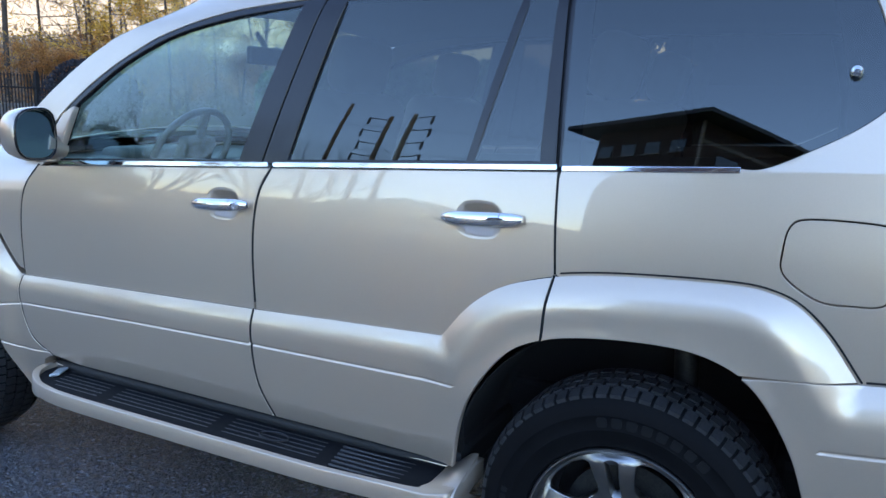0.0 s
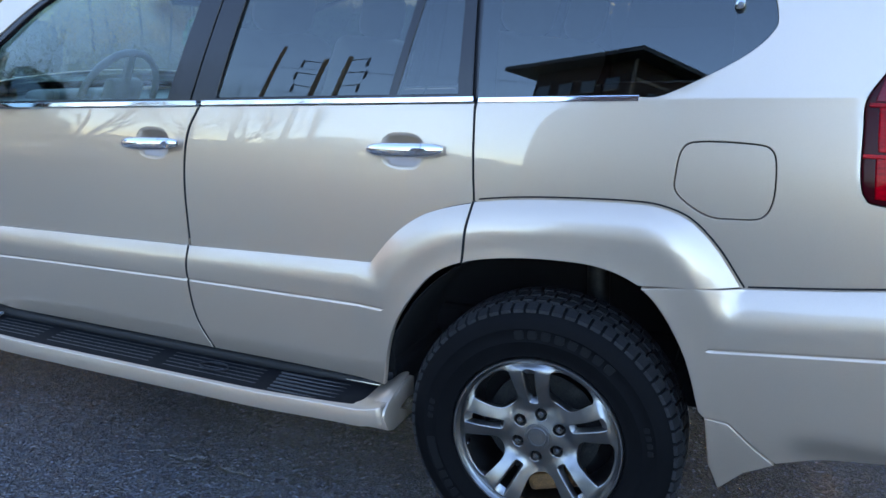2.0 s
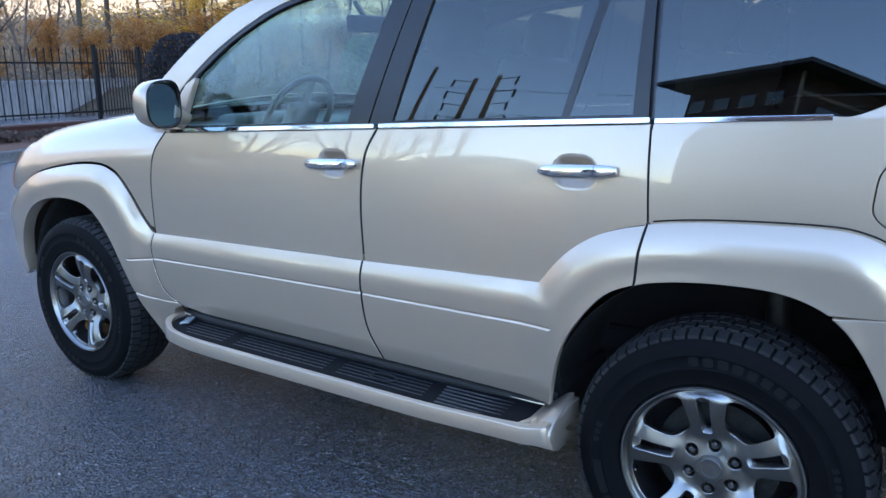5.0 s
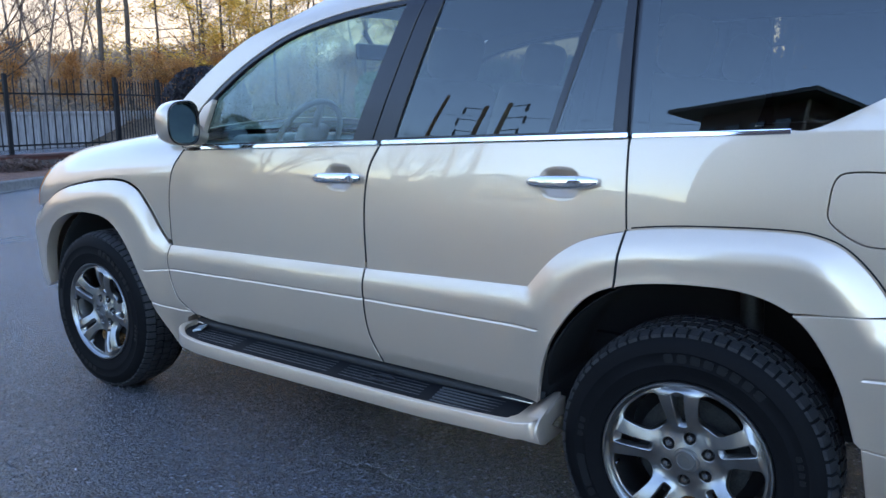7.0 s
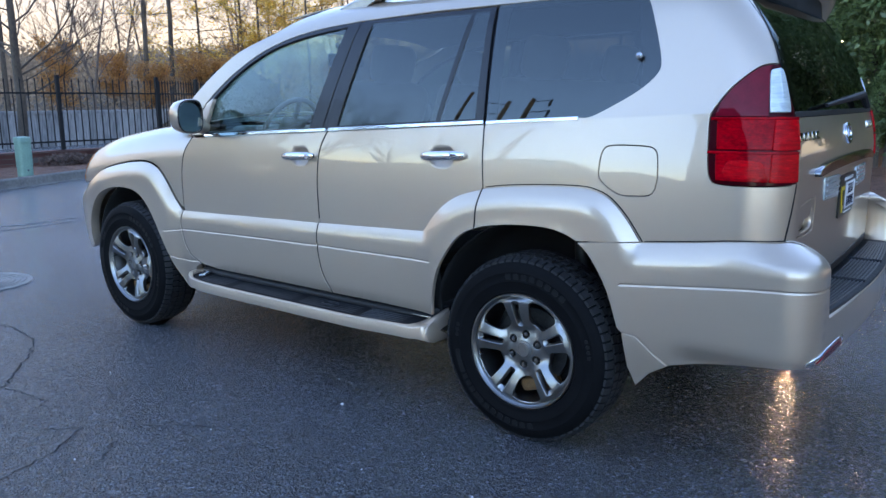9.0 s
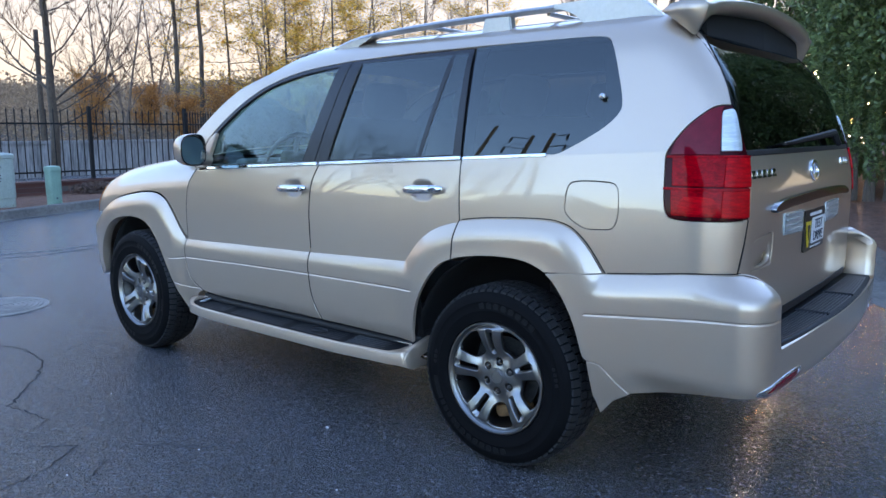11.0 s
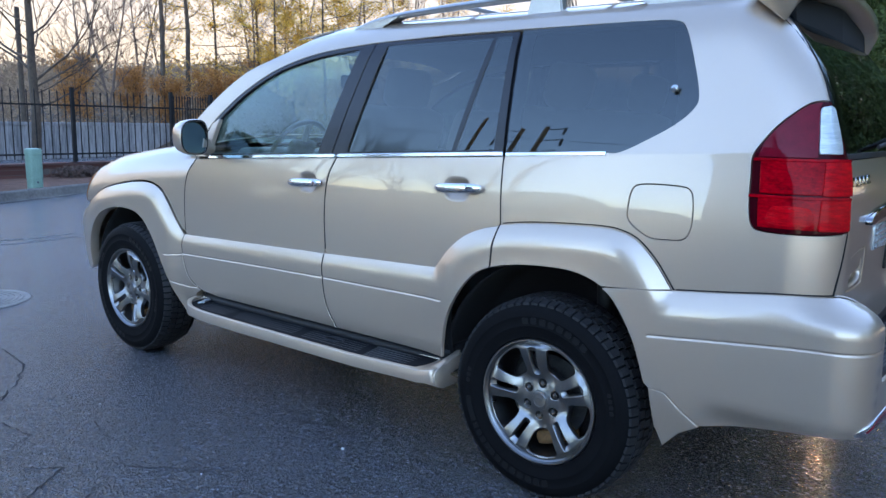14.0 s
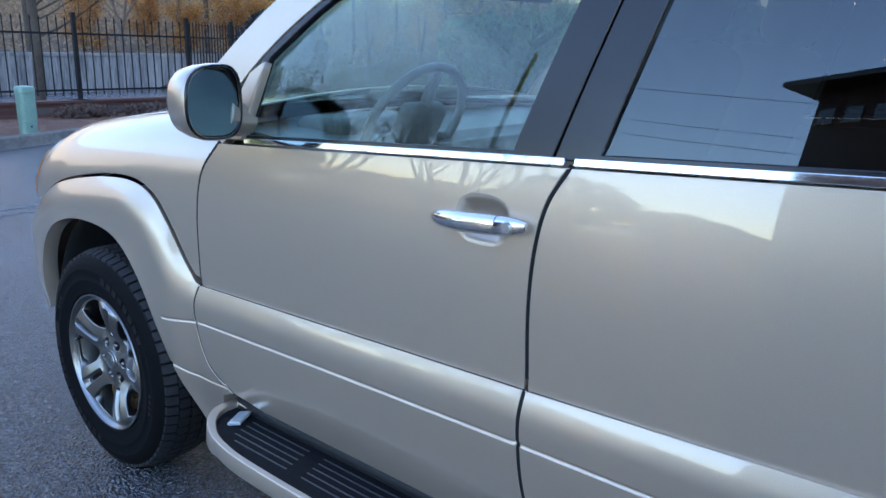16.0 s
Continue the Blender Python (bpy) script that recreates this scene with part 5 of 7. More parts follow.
seat(-0.12, -0.38, 0.54, (-0.38,))
seat(-0.12, 0.38, 0.54, (0.38,))
seat(0.78, 0.0, 1.34, (-0.40, 0.40))
bm = bmesh.new()
prof = [(-0.42, 0.92), (-0.46, 1.10), (-0.52, 1.165), (-0.70, 1.185), (-0.98, 1.19), (-0.98, 0.70), (-0.55, 0.70)]
L = [bm.verts.new((x, -0.76, z)) for x, z in prof]
R = [bm.verts.new((x, 0.76, z)) for x, z in prof]
bm.faces.new(L)
bm.faces.new(R[::-1])
for k in range(len(prof)):
    j = (k + 1) % len(prof)
    bm.faces.new((L[k], R[k], R[j], L[j]))
bmesh.ops.bevel(bm, geom=[e for e in bm.edges if abs(e.verts[0].co.y - e.verts[1].co.y) > 1], offset=0.03, segments=3, affect="EDGES")
dash = part("dashboard", bm, DASH, car, "grey dashboard", smooth=True)
bm = bmesh.new()
cushion(bm, pose(-0.72, -0.38, 1.17, 0, 0, 0), (0.22, 0.40, 0.10), 0.04)
part("instrument_hood", bm, DASH, dash, smooth=True)
wm = pose(-0.52, -0.38, 1.20, 0, -62, 0)
bm = bmesh.new()
add_tube(bm, [wm @ Vector((0.19 * math.cos(t), 0.19 * math.sin(t), 0)) for t in np.linspace(0, math.tau, 41)], 0.014, 10)
for t in (0.35, math.pi - 0.35, -math.pi / 2):
    a = t + math.pi / 2
    add_tube(bm, [wm @ Vector((0, 0, -0.015)), wm @ Vector((0.18 * math.cos(a), 0.18 * math.sin(a), 0))], 0.018, 6)
cushion(bm, wm @ Matrix.Translation((0, 0, -0.01)), (0.16, 0.17, 0.06), 0.025)
part("steering_wheel", bm, DASH, car, "grey leather steering wheel", smooth=True)
bm = bmesh.new()
cushion(bm, pose(-0.42, 0.0, 1.60, 0, 0, -12), (0.03, 0.25, 0.075), 0.012)
add_tube(bm, [(-0.44, 0, 1.62), (-0.50, 0, 1.70)], 0.012, 8)
part("cabin_mirror", bm, BLACK_PLASTIC, car, smooth=True)
bm = bmesh.new()
add_box(bm, Matrix.Translation((-0.03, 0, 0.60)), (1.74, 1.5, 0.04))
add_box(bm, Matrix.Translation((1.40, 0, 0.78)), (1.3, 0.84, 0.04))
part("cabin_floor", bm, CARPET, car)
rows = []
for x in np.linspace(-0.22, 2.03, 12):
    rows.append([(x, y, 1.775 - 0.05 * (abs(y) / 0.6) ** 3 - 0.10 * smooth((0.2 - x) / 0.9)) for y in np.linspace(-0.60, 0.60, 9)])
grid_mesh("headliner", rows, LEATHER, car, thick=0.004)
for sg in (-1, 1):
    inner = np.array([(-0.72, 0.70), (0.86, 0.70), (1.08, 1.02), (1.95, 1.06), (1.95, 1.26), (-0.70, 1.165)])
    panel("door_trim", skin, inner, LEATHER, car, step=0.15, edge=0.002, depth=0.01, offset=-0.07, mirror=sg > 0)

for sg in (-1, 1):
    panel("pillar_lining", skin, np.array([(1.79, 1.20), (2.10, 1.20), (2.02, 1.72), (1.72, 1.74), (1.78, 1.50)]), DASH, car, step=0.12, edge=0.002, depth=0.008, offset=-0.06, mirror=sg > 0)

# ---- the ground and its edges ----
def node(nt, kind, **values):
    n = nt.nodes.new(kind)
    for key, value in values.items():
        n.inputs[key.replace("_", " ")].default_value = value
    return n


def asphalt():
    """Dark sealed asphalt: stones set in glossy binder, patches, fine cracks, polished stones and painted sparkles."""
    m = bpy.data.materials.new("worn_asphalt")
    m.use_nodes = True
    nt = m.node_tree
    b = nt.nodes["Principled BSDF"]
    b.inputs["Specular IOR Level"].default_value = 1.0
    b.inputs["Coat Roughness"].default_value, b.inputs["Coat IOR"].default_value = 0.22, 1.7
    co = nt.nodes.new("ShaderNodeTexCoord")
    link = nt.links.new
    stones = node(nt, "ShaderNodeTexVoronoi", Scale=100.0)
    coarse = node(nt, "ShaderNodeTexNoise", Scale=34.0, Detail=5.0, Roughness=0.62)
    fine = node(nt, "ShaderNodeTexNoise", Scale=190.0, Detail=3.0)
    patch = node(nt, "ShaderNodeTexNoise", Scale=0.55, Detail=6.0)
    warp = node(nt, "ShaderNodeTexNoise", Scale=2.2, Detail=8.0)
    for n in (stones, coarse, fine, patch, warp):
        link(co.outputs["Object"], n.inputs["Vector"])
    # cracks: edges of large warped cells, only in some places
    sub = nt.nodes.new("ShaderNodeVectorMath")
    sub.operation = "MULTIPLY_ADD"
    sub.inputs[1].default_value = (0.55, 0.55, 0.0)
    link(warp.outputs["Color"], sub.inputs[0])
    link(co.outputs["Object"], sub.inputs[2])
    cell = node(nt, "ShaderNodeTexVoronoi", Scale=0.62)
    cell.feature = "DISTANCE_TO_EDGE"
    link(sub.outputs[0], cell.inputs["Vector"])
    line = nt.nodes.new("ShaderNodeMapRange")
    line.inputs[1].default_value, line.inputs[2].default_value, line.inputs[3].default_value, line.inputs[4].default_value = 0.0, 0.0065, 1.0, 0.0
    link(cell.outputs["Distance"], line.inputs[0])
    where = nt.nodes.new("ShaderNodeMapRange")
    where.inputs[1].default_value, where.inputs[2].default_value = 0.60, 0.72
    spots = node(nt, "ShaderNodeTexNoise", Scale=0.42, Detail=3.0)
    link(co.outputs["Object"], spots.inputs["Vector"])
    link(spots.outputs[0], where.inputs[0])
    crack = nt.nodes.new("ShaderNodeMath")
    crack.operation = "MULTIPLY"
    link(line.outputs[0], crack.inputs[0])
    link(where.outputs[0], crack.inputs[1])
    # colour
    tone = nt.nodes.new("ShaderNodeValToRGB")
    tone.color_ramp.elements[0].position, tone.color_ramp.elements[1].position = 0.32, 0.68
    tone.color_ramp.elements[0].color, tone.color_ramp.elements[1].color = (0.010, 0.014, 0.020, 1), (0.021, 0.028, 0.038, 1)
    link(patch.outputs[0], tone.inputs[0])
    grit = nt.nodes.new("ShaderNodeValToRGB")
    grit.color_ramp.elements[0].position, grit.color_ramp.elements[1].position = 0.30, 0.85
    grit.color_ramp.elements[0].color, grit.color_ramp.elements[1].color = (0.25, 0.25, 0.25, 1), (2.8, 2.8, 2.8, 1)
    link(stones.outputs["Color"], grit.inputs[0])
    mul = nt.nodes.new("ShaderNodeMix")
    mul.data_type, mul.blend_type = "RGBA", "MULTIPLY"
    mul.inputs[0].default_value = 1.0
    link(tone.outputs[0], mul.inputs[6])
    link(grit.outputs[0], mul.inputs[7])
    dark = nt.nodes.new("ShaderNodeMix")
    dark.data_type = "RGBA"
    dark.inputs[7].default_value = (0.006, 0.006, 0.006, 1)
    link(crack.outputs[0], dark.inputs[0])
    link(mul.outputs[2], dark.inputs[6])
    # bright glints off the stones, painted as pale cells here and there
    pick = nt.nodes.new("ShaderNodeSeparateColor")
    link(stones.outputs["Color"], pick.inputs[0])
    film = nt.nodes.new("ShaderNodeMapRange")
    film.inputs[1].default_value, film.inputs[2].default_value, film.inputs[3].default_value, film.inputs[4].default_value = 0.20, 0.80, 0.15, 1.0
    link(pick.outputs[0], film.inputs[0])
    link(film.outputs[0], b.inputs["Coat Weight"])
    sparkle = nt.nodes.new("ShaderNodeMapRange")
    sparkle.inputs[1].default_value, sparkle.inputs[2].default_value = 0.93, 0.98
    link(pick.outputs[2], sparkle.inputs[0])
    pale = nt.nodes.new("ShaderNodeMix")
    pale.data_type = "RGBA"
    pale.inputs[7].default_value = (0.12, 0.135, 0.155, 1)
    link(sparkle.outputs[0], pale.inputs[0])
    link(dark.outputs[2], pale.inputs[6])
    link(pale.outputs[2], b.inputs["Base Color"])
    # relief: stones, lumps of binder and the cracks
    h = nt.nodes.new("ShaderNodeMath")
    h.operation = "MULTIPLY_ADD"
    h.inputs[1].default_value = 0.5
    link(fine.outputs[0], h.inputs[0])
    link(stones.outputs["Distance"], h.inputs[2])
    lump = nt.nodes.new("ShaderNodeMath")
    lump.operation = "MULTIPLY_ADD"
    lump.inputs[1].default_value = 1.9
    link(coarse.outputs[0], lump.inputs[0])
    link(h.outputs[0], lump.inputs[2])
    h2 = nt.nodes.new("ShaderNodeMath")
    h2.operation = "MULTIPLY_ADD"
    h2.inputs[1].default_value = -2.5
    link(crack.outputs[0], h2.inputs[0])
    link(lump.outputs[0], h2.inputs[2])
    bp = node(nt, "ShaderNodeBump", Strength=1.0, Distance=0.012)
    link(h2.outputs[0], bp.inputs["Height"])
    link(bp.outputs[0], b.inputs["Normal"])
    link(bp.outputs[0], b.inputs["Coat Normal"])
    rr = nt.nodes.new("ShaderNodeMapRange")
    rr.inputs[1].default_value, rr.inputs[2].default_value, rr.inputs[3].default_value, rr.inputs[4].default_value = 0.3, 0.7, 0.17, 0.25
    link(patch.outputs[0], rr.inputs[0])
    # some stones are polished and glint
    shiny = nt.nodes.new("ShaderNodeMapRange")
    shiny.inputs[1].default_value, shiny.inputs[2].default_value, shiny.inputs[3].default_value, shiny.inputs[4].default_value = 0.60, 0.98, 0.0, 0.09
    link(pick.outputs[1], shiny.inputs[0])
    less = nt.nodes.new("ShaderNodeMath")
    less.operation = "SUBTRACT"
    link(rr.outputs[0], less.inputs[0])
    link(shiny.outputs[0], less.inputs[1])
    link(less.outputs[0], b.inputs["Roughness"])
    return m


ASPHALT = asphalt()
CONCRETE = varied(material("weathered_concrete", (0.30, 0.28, 0.25), 0.85), 2.5, (0.085, 0.078, 0.07), (0.17, 0.155, 0.135), bump=0.4, bump_scale=120, distance=0.004)
WALL_CONCRETE = varied(material("stained_concrete", (0.36, 0.36, 0.35), 0.85), 1.2, (0.11, 0.115, 0.12), (0.38, 0.375, 0.37), stretch=(2.5, 2.5, 0.25), bump=0.3, bump_scale=60, distance=0.006)
MULCH = varied(material("pine_straw_litter", (0.14, 0.075, 0.045), 0.95), 6, (0.11, 0.042, 0.026), (0.28, 0.118, 0.07), bump=0.9, bump_scale=70, distance=0.03)
SOIL = varied(material("dry_leaf_litter", (0.16, 0.11, 0.07), 0.95), 0.8, (0.055, 0.037, 0.024), (0.15, 0.10, 0.062), bump=0.8, bump_scale=8, distance=0.1)
IRON = varied(material("cast_iron", (0.17, 0.16, 0.15), 0.5, 0.5), 9, (0.12, 0.11, 0.105), (0.24, 0.22, 0.20), bump=0.3, bump_scale=120, distance=0.002)


def brick_material(name, a, b, mortar, scale):
    m = bpy.data.materials.new(name)
    m.use_nodes = True
    nt = m.node_tree
    p = nt.nodes["Principled BSDF"]
    p.inputs["Roughness"].default_value = 0.85
    co = nt.nodes.new("ShaderNodeTexCoord")
    mp = nt.nodes.new("ShaderNodeMapping")
    mp.inputs["Rotation"].default_value = (radians(90), 0, 0)
    br = node(nt, "ShaderNodeTexBrick", Scale=scale)
    br.inputs["Color1"].default_value, br.inputs["Color2"].default_value, br.inputs["Mortar"].default_value = (*a, 1), (*b, 1), (*mortar, 1)
    br.inputs["Mortar Size"].default_value = 0.012
    nt.links.new(co.outputs["Object"], mp.inputs[0])
    nt.links.new(mp.outputs[0], br.inputs["Vector"])
    nt.links.new(br.outputs[0], p.inputs["Base Color"])
    bp = node(nt, "ShaderNodeBump", Strength=0.5, Distance=0.01)
    bp.invert = True
    nt.links.new(br.outputs["Fac"], bp.inputs["Height"])
    nt.links.new(bp.outputs[0], p.inputs["Normal"])
    return m


BRICK = brick_material("red_brick", (0.15, 0.050, 0.038), (0.10, 0.034, 0.026), (0.10, 0.08, 0.07), 2.4)

BRICK_DARK = brick_material("dark_red_brick", (0.060, 0.024, 0.020), (0.042, 0.018, 0.015), (0.045, 0.038, 0.034), 2.4)
bm = bmesh.new()
bmesh.ops.create_grid(bm, x_segments=2, y_segments=2, size=600)
ground = tagged(part("ground", bm, ASPHALT, None), "dark worn asphalt lot with fine cracks", "ground", kind="structure")

CRACK = varied(material("open_crack", (0.006, 0.006, 0.007), 0.9), 8, (0.004, 0.004, 0.005), (0.011, 0.011, 0.012))
STRIPE = varied(material("worn_pale_line_paint", (0.16, 0.16, 0.16), 0.8), 14, (0.04, 0.041, 0.043), (0.20, 0.20, 0.20))


def ribbon(name, line, width, mat, label, category, seed, rough=0.02, z=0.0025):
    """A thin uneven strip lying on the asphalt: a crack or a worn painted line."""
    rng = random.Random(seed)
    pts = []
    for (x, y), (x2, y2) in zip(line, line[1:]):
        n = max(2, int(math.hypot(x2 - x, y2 - y) / 0.025))
        for k in range(n):
            f = k / n
            pts.append((x + (x2 - x) * f + rng.gauss(0, rough) * 0.55, y + (y2 - y) * f + rng.gauss(0, rough) * 0.55))
    pts.append(line[-1])
    rows = []
    for k, (x, y) in enumerate(pts):
        a, b = pts[max(0, k - 1)], pts[min(len(pts) - 1, k + 1)]
        d = Vector((a[1] - b[1], b[0] - a[0])).normalized()
        w = width * rng.uniform(0.35, 1.2) * min(1.0, 0.25 + 4 * min(k, len(pts) - 1 - k) / len(pts))
        rows.append([(x + d.x * w / 2, y + d.y * w / 2, z), (x - d.x * w / 2, y - d.y * w / 2, z)])
    return tagged(grid_mesh(name, rows, mat, None), label, category, kind="structure")


CRACKS = [[(-2.6, -1.62), (-1.92, -1.43), (-1.57, -1.47), (-1.33, -1.61), (-0.93, -1.92), (-0.59, -1.88), (-0.42, -2.06)],
          [(-0.34, -2.08), (-0.16, -1.95), (-0.03, -2.12), (0.05, -2.4)], [(-0.55, -1.61), (-0.28, -1.68)],
          [(-0.07, -1.79), (0.04, -1.75), (0.2, -1.64), (0.44, -1.49)], [(-2.97, -0.81), (-2.9, -0.62), (-2.7, -0.4)],
          [(-1.06, -1.62), (-0.88, -1.62)], [(0.21, -2.07), (0.06, -1.9)], [(-2.29, -1.26), (-2.17, -1.27)]]
for i, line in enumerate(CRACKS):
    ribbon("asphalt_crack", line, 0.009 if i < 2 else 0.0055, CRACK, "thin jagged crack in the dark asphalt", "crack", i, 0.012)
ribbon("worn_line", [(-6.9, -1.2), (-6.17, 0.01), (-6.0, 0.5), (-6.06, 1.1)], 0.09, STRIPE, "worn pale painted line on the asphalt", "road marking", 20, 0.004)
ribbon("worn_line", [(-6.3, -0.9), (-5.75, 0.2), (-5.8, 1.0)], 0.05, STRIPE, "worn pale painted line on the asphalt", "road marking", 21, 0.004)
PEBBLE = varied(material("white_pebble_stone", (0.55, 0.54, 0.52), 0.8), 60, (0.45, 0.44, 0.42), (0.62, 0.61, 0.59))
for i, (x, y, r) in enumerate([(0.556, -1.10, 0.0065), (0.30, -1.62, 0.003), (-0.7, -1.5, 0.003), (1.05, -1.5, 0.003), (1.5, -1.42, 0.0035), (0.1, -2.1, 0.0035)]):
    bm = bmesh.new()
    bmesh.ops.create_icosphere(bm, subdivisions=2, radius=r)
    for v in bm.verts:
        v.co = Vector((v.co.x * 1.25, v.co.y, v.co.z * 0.8 + r * 0.7)) * (1 + 0.22 * noise.noise(v.co * 1.2 / r))
    st = part("pebble", bm, PEBBLE, None, smooth=True)
    st.matrix_basis = Matrix.Translation((x, y, 0))
    tagged(st, "tiny pale pebble lying on the asphalt", "pebble", group="pebbles")

# manhole cover
manhole = thing("manhole_cover", "round grey iron manhole cover set in asphalt", "manhole cover", at=(-3.34, -1.06, 0))
prof = [(0.0, 0.006)]
for k in range(7):
    r = 0.03 + 0.038 * k
    prof += [(r, 0.006), (r + 0.004, 0.013), (r + 0.022, 0.013), (r + 0.026, 0.006)]
prof += [(0.30, 0.006), (0.302, 0.012), (0.315, 0.012), (0.318, 0.0)]
turned("cover", prof, 64, Matrix.Identity(4), IRON, manhole)
turned("frame_ring", [(0.320, 0.001), (0.322, 0.010), (0.36, 0.009), (0.365, 0.001)], 64, Matrix.Identity(4), IRON, manhole)


def kerb_run(name, line, label, inward, gutter=0.45):
    """A kerb with a rolled top and its gutter along a line; inward: the side of the bed (+1: left of the line)."""
    pts = resample(curve(line, 8), 0.35, closed=False)
    d = np.gradient(pts, axis=0)
    n = np.stack([-d[:, 1], d[:, 0]], 1) * inward
    n /= np.linalg.norm(n, axis=1)[:, None]
    prof = [(-gutter, 0.004), (-gutter + 0.02, 0.012), (-0.02, 0.010), (0.0, 0.03), (0.012, 0.125), (0.03, 0.148), (0.06, 0.155), (0.15, 0.155), (0.16, 0.10)]
    rows = [[(p[0] + q[0] * o, p[1] + q[1] * o, z) for o, z in prof] for p, q in zip(pts, n)]
    ob = grid_mesh(name, rows, CONCRETE, None)
    ob.data.set_sharp_from_angle(angle=radians(40))
    return tagged(ob, label, "kerb", kind="structure"), pts, n


LEFT_LINE = [(-6.6, -9.0), (-8.1, -3.5), (-9.15, 0.0), (-9.72, 1.37), (-10.15, 2.45), (-10.56, 3.48), (-11.3, 5.6), (-12.2, 9.0), (-12.6, 14.0)]
RIGHT_LINE = [(-11.0, 15.0), (-5.5, 12.6), (-1.6, 10.4), (0.5, 8.0), (1.30, 6.25), (1.60, 5.55), (2.00, 4.45), (2.55, 3.5), (3.6, 2.75), (6.0, 2.3), (12.0, 2.2)]
_, lp, ln = kerb_run("kerb_left", LEFT_LINE, "weathered concrete kerb beside the planting bed", 1, 0.10)
_, rp, rn = kerb_run("kerb_right", RIGHT_LINE, "weathered concrete kerb and gutter below the pine straw", 1)


def bed(name, pts, n, deep, rise, mat, label, seed):
    rng = random.Random(seed)
    rows = []
    for p, q in zip(pts, n):
        rows.append([(p[0] + q[0] * o, p[1] + q[1] * o, 0.13 + rise * (o / deep) + (0.03 * noise.noise(Vector((p[0] * 0.9, o * 1.3, seed))) if o > 0.2 else 0)) for o in np.linspace(0.12, deep, 16)])
    return tagged(grid_mesh(name, rows, mat, None), label, "planting bed", kind="structure")


bed("bed_left", lp, ln, 4.3, -0.12, MULCH, "brown mulch bed behind the kerb", 3)
bed("bed_right", rp, rn, 9.0, 0.75, MULCH, "pine straw bed under the hedge", 7)
STRAW = varied(material("pine_needles", (0.26, 0.13, 0.08), 0.85), 3, (0.09, 0.04, 0.026), (0.36, 0.175, 0.115))


def strands(name, area, count, seed, label, mat, length=0.16):
    """Loose needles scattered over a bed: thin bent slivers."""
    rng = np.random.default_rng(seed)
    verts, faces = [], []
    for k in range(count):
        x, y, z = area(rng)
        a = rng.uniform(0, math.tau)
        l = length * rng.uniform(0.5, 1.2)
        dx, dy = math.cos(a) * l / 2, math.sin(a) * l / 2
        w = 0.0035
        i = len(verts)
        t = rng.uniform(0.0, 0.03)
        verts += [(x - dx - dy * w / l, y - dy + dx * w / l, z + t * 0.3), (x - dx + dy * w / l, y - dy - dx * w / l, z + t * 0.3), (x + dx + dy * w / l, y + dy - dx * w / l, z + t), (x + dx - dy * w / l, y + dy + dx * w / l, z + t)]
        faces.append((i, i + 1, i + 2, i + 3))
    return tagged(mesh_object(name, verts, faces, mat, None, smooth=False), label, "pine straw", kind="stuff")


def right_bed_area(rng):
    i = rng.integers(8, len(rp) - 6)
    o = 0.16 + 3.6 * rng.random() ** 1.3
    return rp[i][0] + rn[i][0] * o + rng.normal() * 0.15, rp[i][1] + rn[i][1] * o + rng.normal() * 0.15, 0.15 + 0.75 * o / 9


def left_bed_area(rng):
    i = rng.integers(6, len(lp) - 8)
    o = 0.2 + 3.6 * rng.random()
    return lp[i][0] + ln[i][0] * o + rng.normal() * 0.1, lp[i][1] + ln[i][1] * o + rng.normal() * 0.1, 0.145 - 0.12 * o / 4.3


strands("pine_straw", right_bed_area, 60000, 5, "loose reddish pine needles on the bed", STRAW)
strands("bed_litter", left_bed_area, 9000, 6, "loose needles and twigs on the bed", STRAW, 0.2)

# ---- fence, wall and boxes beyond the lot ----
FENCE_BLACK = varied(material("black_fence_paint", (0.012, 0.012, 0.013), 0.65, Specular_IOR_Level=0.2), 30, (0.009, 0.009, 0.010), (0.018, 0.018, 0.02))
POSTS = [(-13.6, -8.3), (-13.75, -6.1), (-13.85, -3.9), (-13.95, -1.7), (-14.0, 0.5), (-14.02, 2.62), (-14.0, 4.99), (-14.0, 7.40), (-14.75, 9.05), (-15.6, 10.75), (-16.5, 12.4), (-17.4, 14.2)]
FOOT, TOP = 0.34, 1.93


def box_mesh(name, size, mat, base=True, taper=1.0):
    bm = bmesh.new()
    sx, sy, sz = (s / 2 for s in size)
    lo = [bm.verts.new((x, y, 0)) for x, y in ((-sx, -sy), (sx, -sy), (sx, sy), (-sx, sy))]
    hi = [bm.verts.new((x * taper, y * taper, size[2])) for x, y in ((-sx, -sy), (sx, -sy), (sx, sy), (-sx, sy))]
    bm.faces.new(lo[::-1])
    bm.faces.new(hi)
    for k in range(4):
        bm.faces.new((lo[k], lo[(k + 1) % 4], hi[(k + 1) % 4], hi[k]))
    me = bpy.data.meshes.new(name)
    bm.to_mesh(me)
    bm.free()
    me.materials.append(mat)
    return me


fence = thing("metal_fence", "black metal picket fence on a low brick wall", "fence", at=(-14, 4.9, 0))
post_mesh = box_mesh("post", (0.075, 0.075, TOP - FOOT + 0.03), FENCE_BLACK)
pb = bmesh.new()
pb.from_mesh(box_mesh("picket", (0.019, 0.019, 1.40), FENCE_BLACK))
tip = [pb.verts.new(p) for p in ((-0.016, -0.016, 1.40), (0.016, -0.016, 1.40), (0.016, 0.016, 1.40), (-0.016, 0.016, 1.40), (0, 0, 1.49))]
pb.faces.new(tip[:4][::-1])
for k in range(4):
    pb.faces.new((tip[k], tip[(k + 1) % 4], tip[4]))
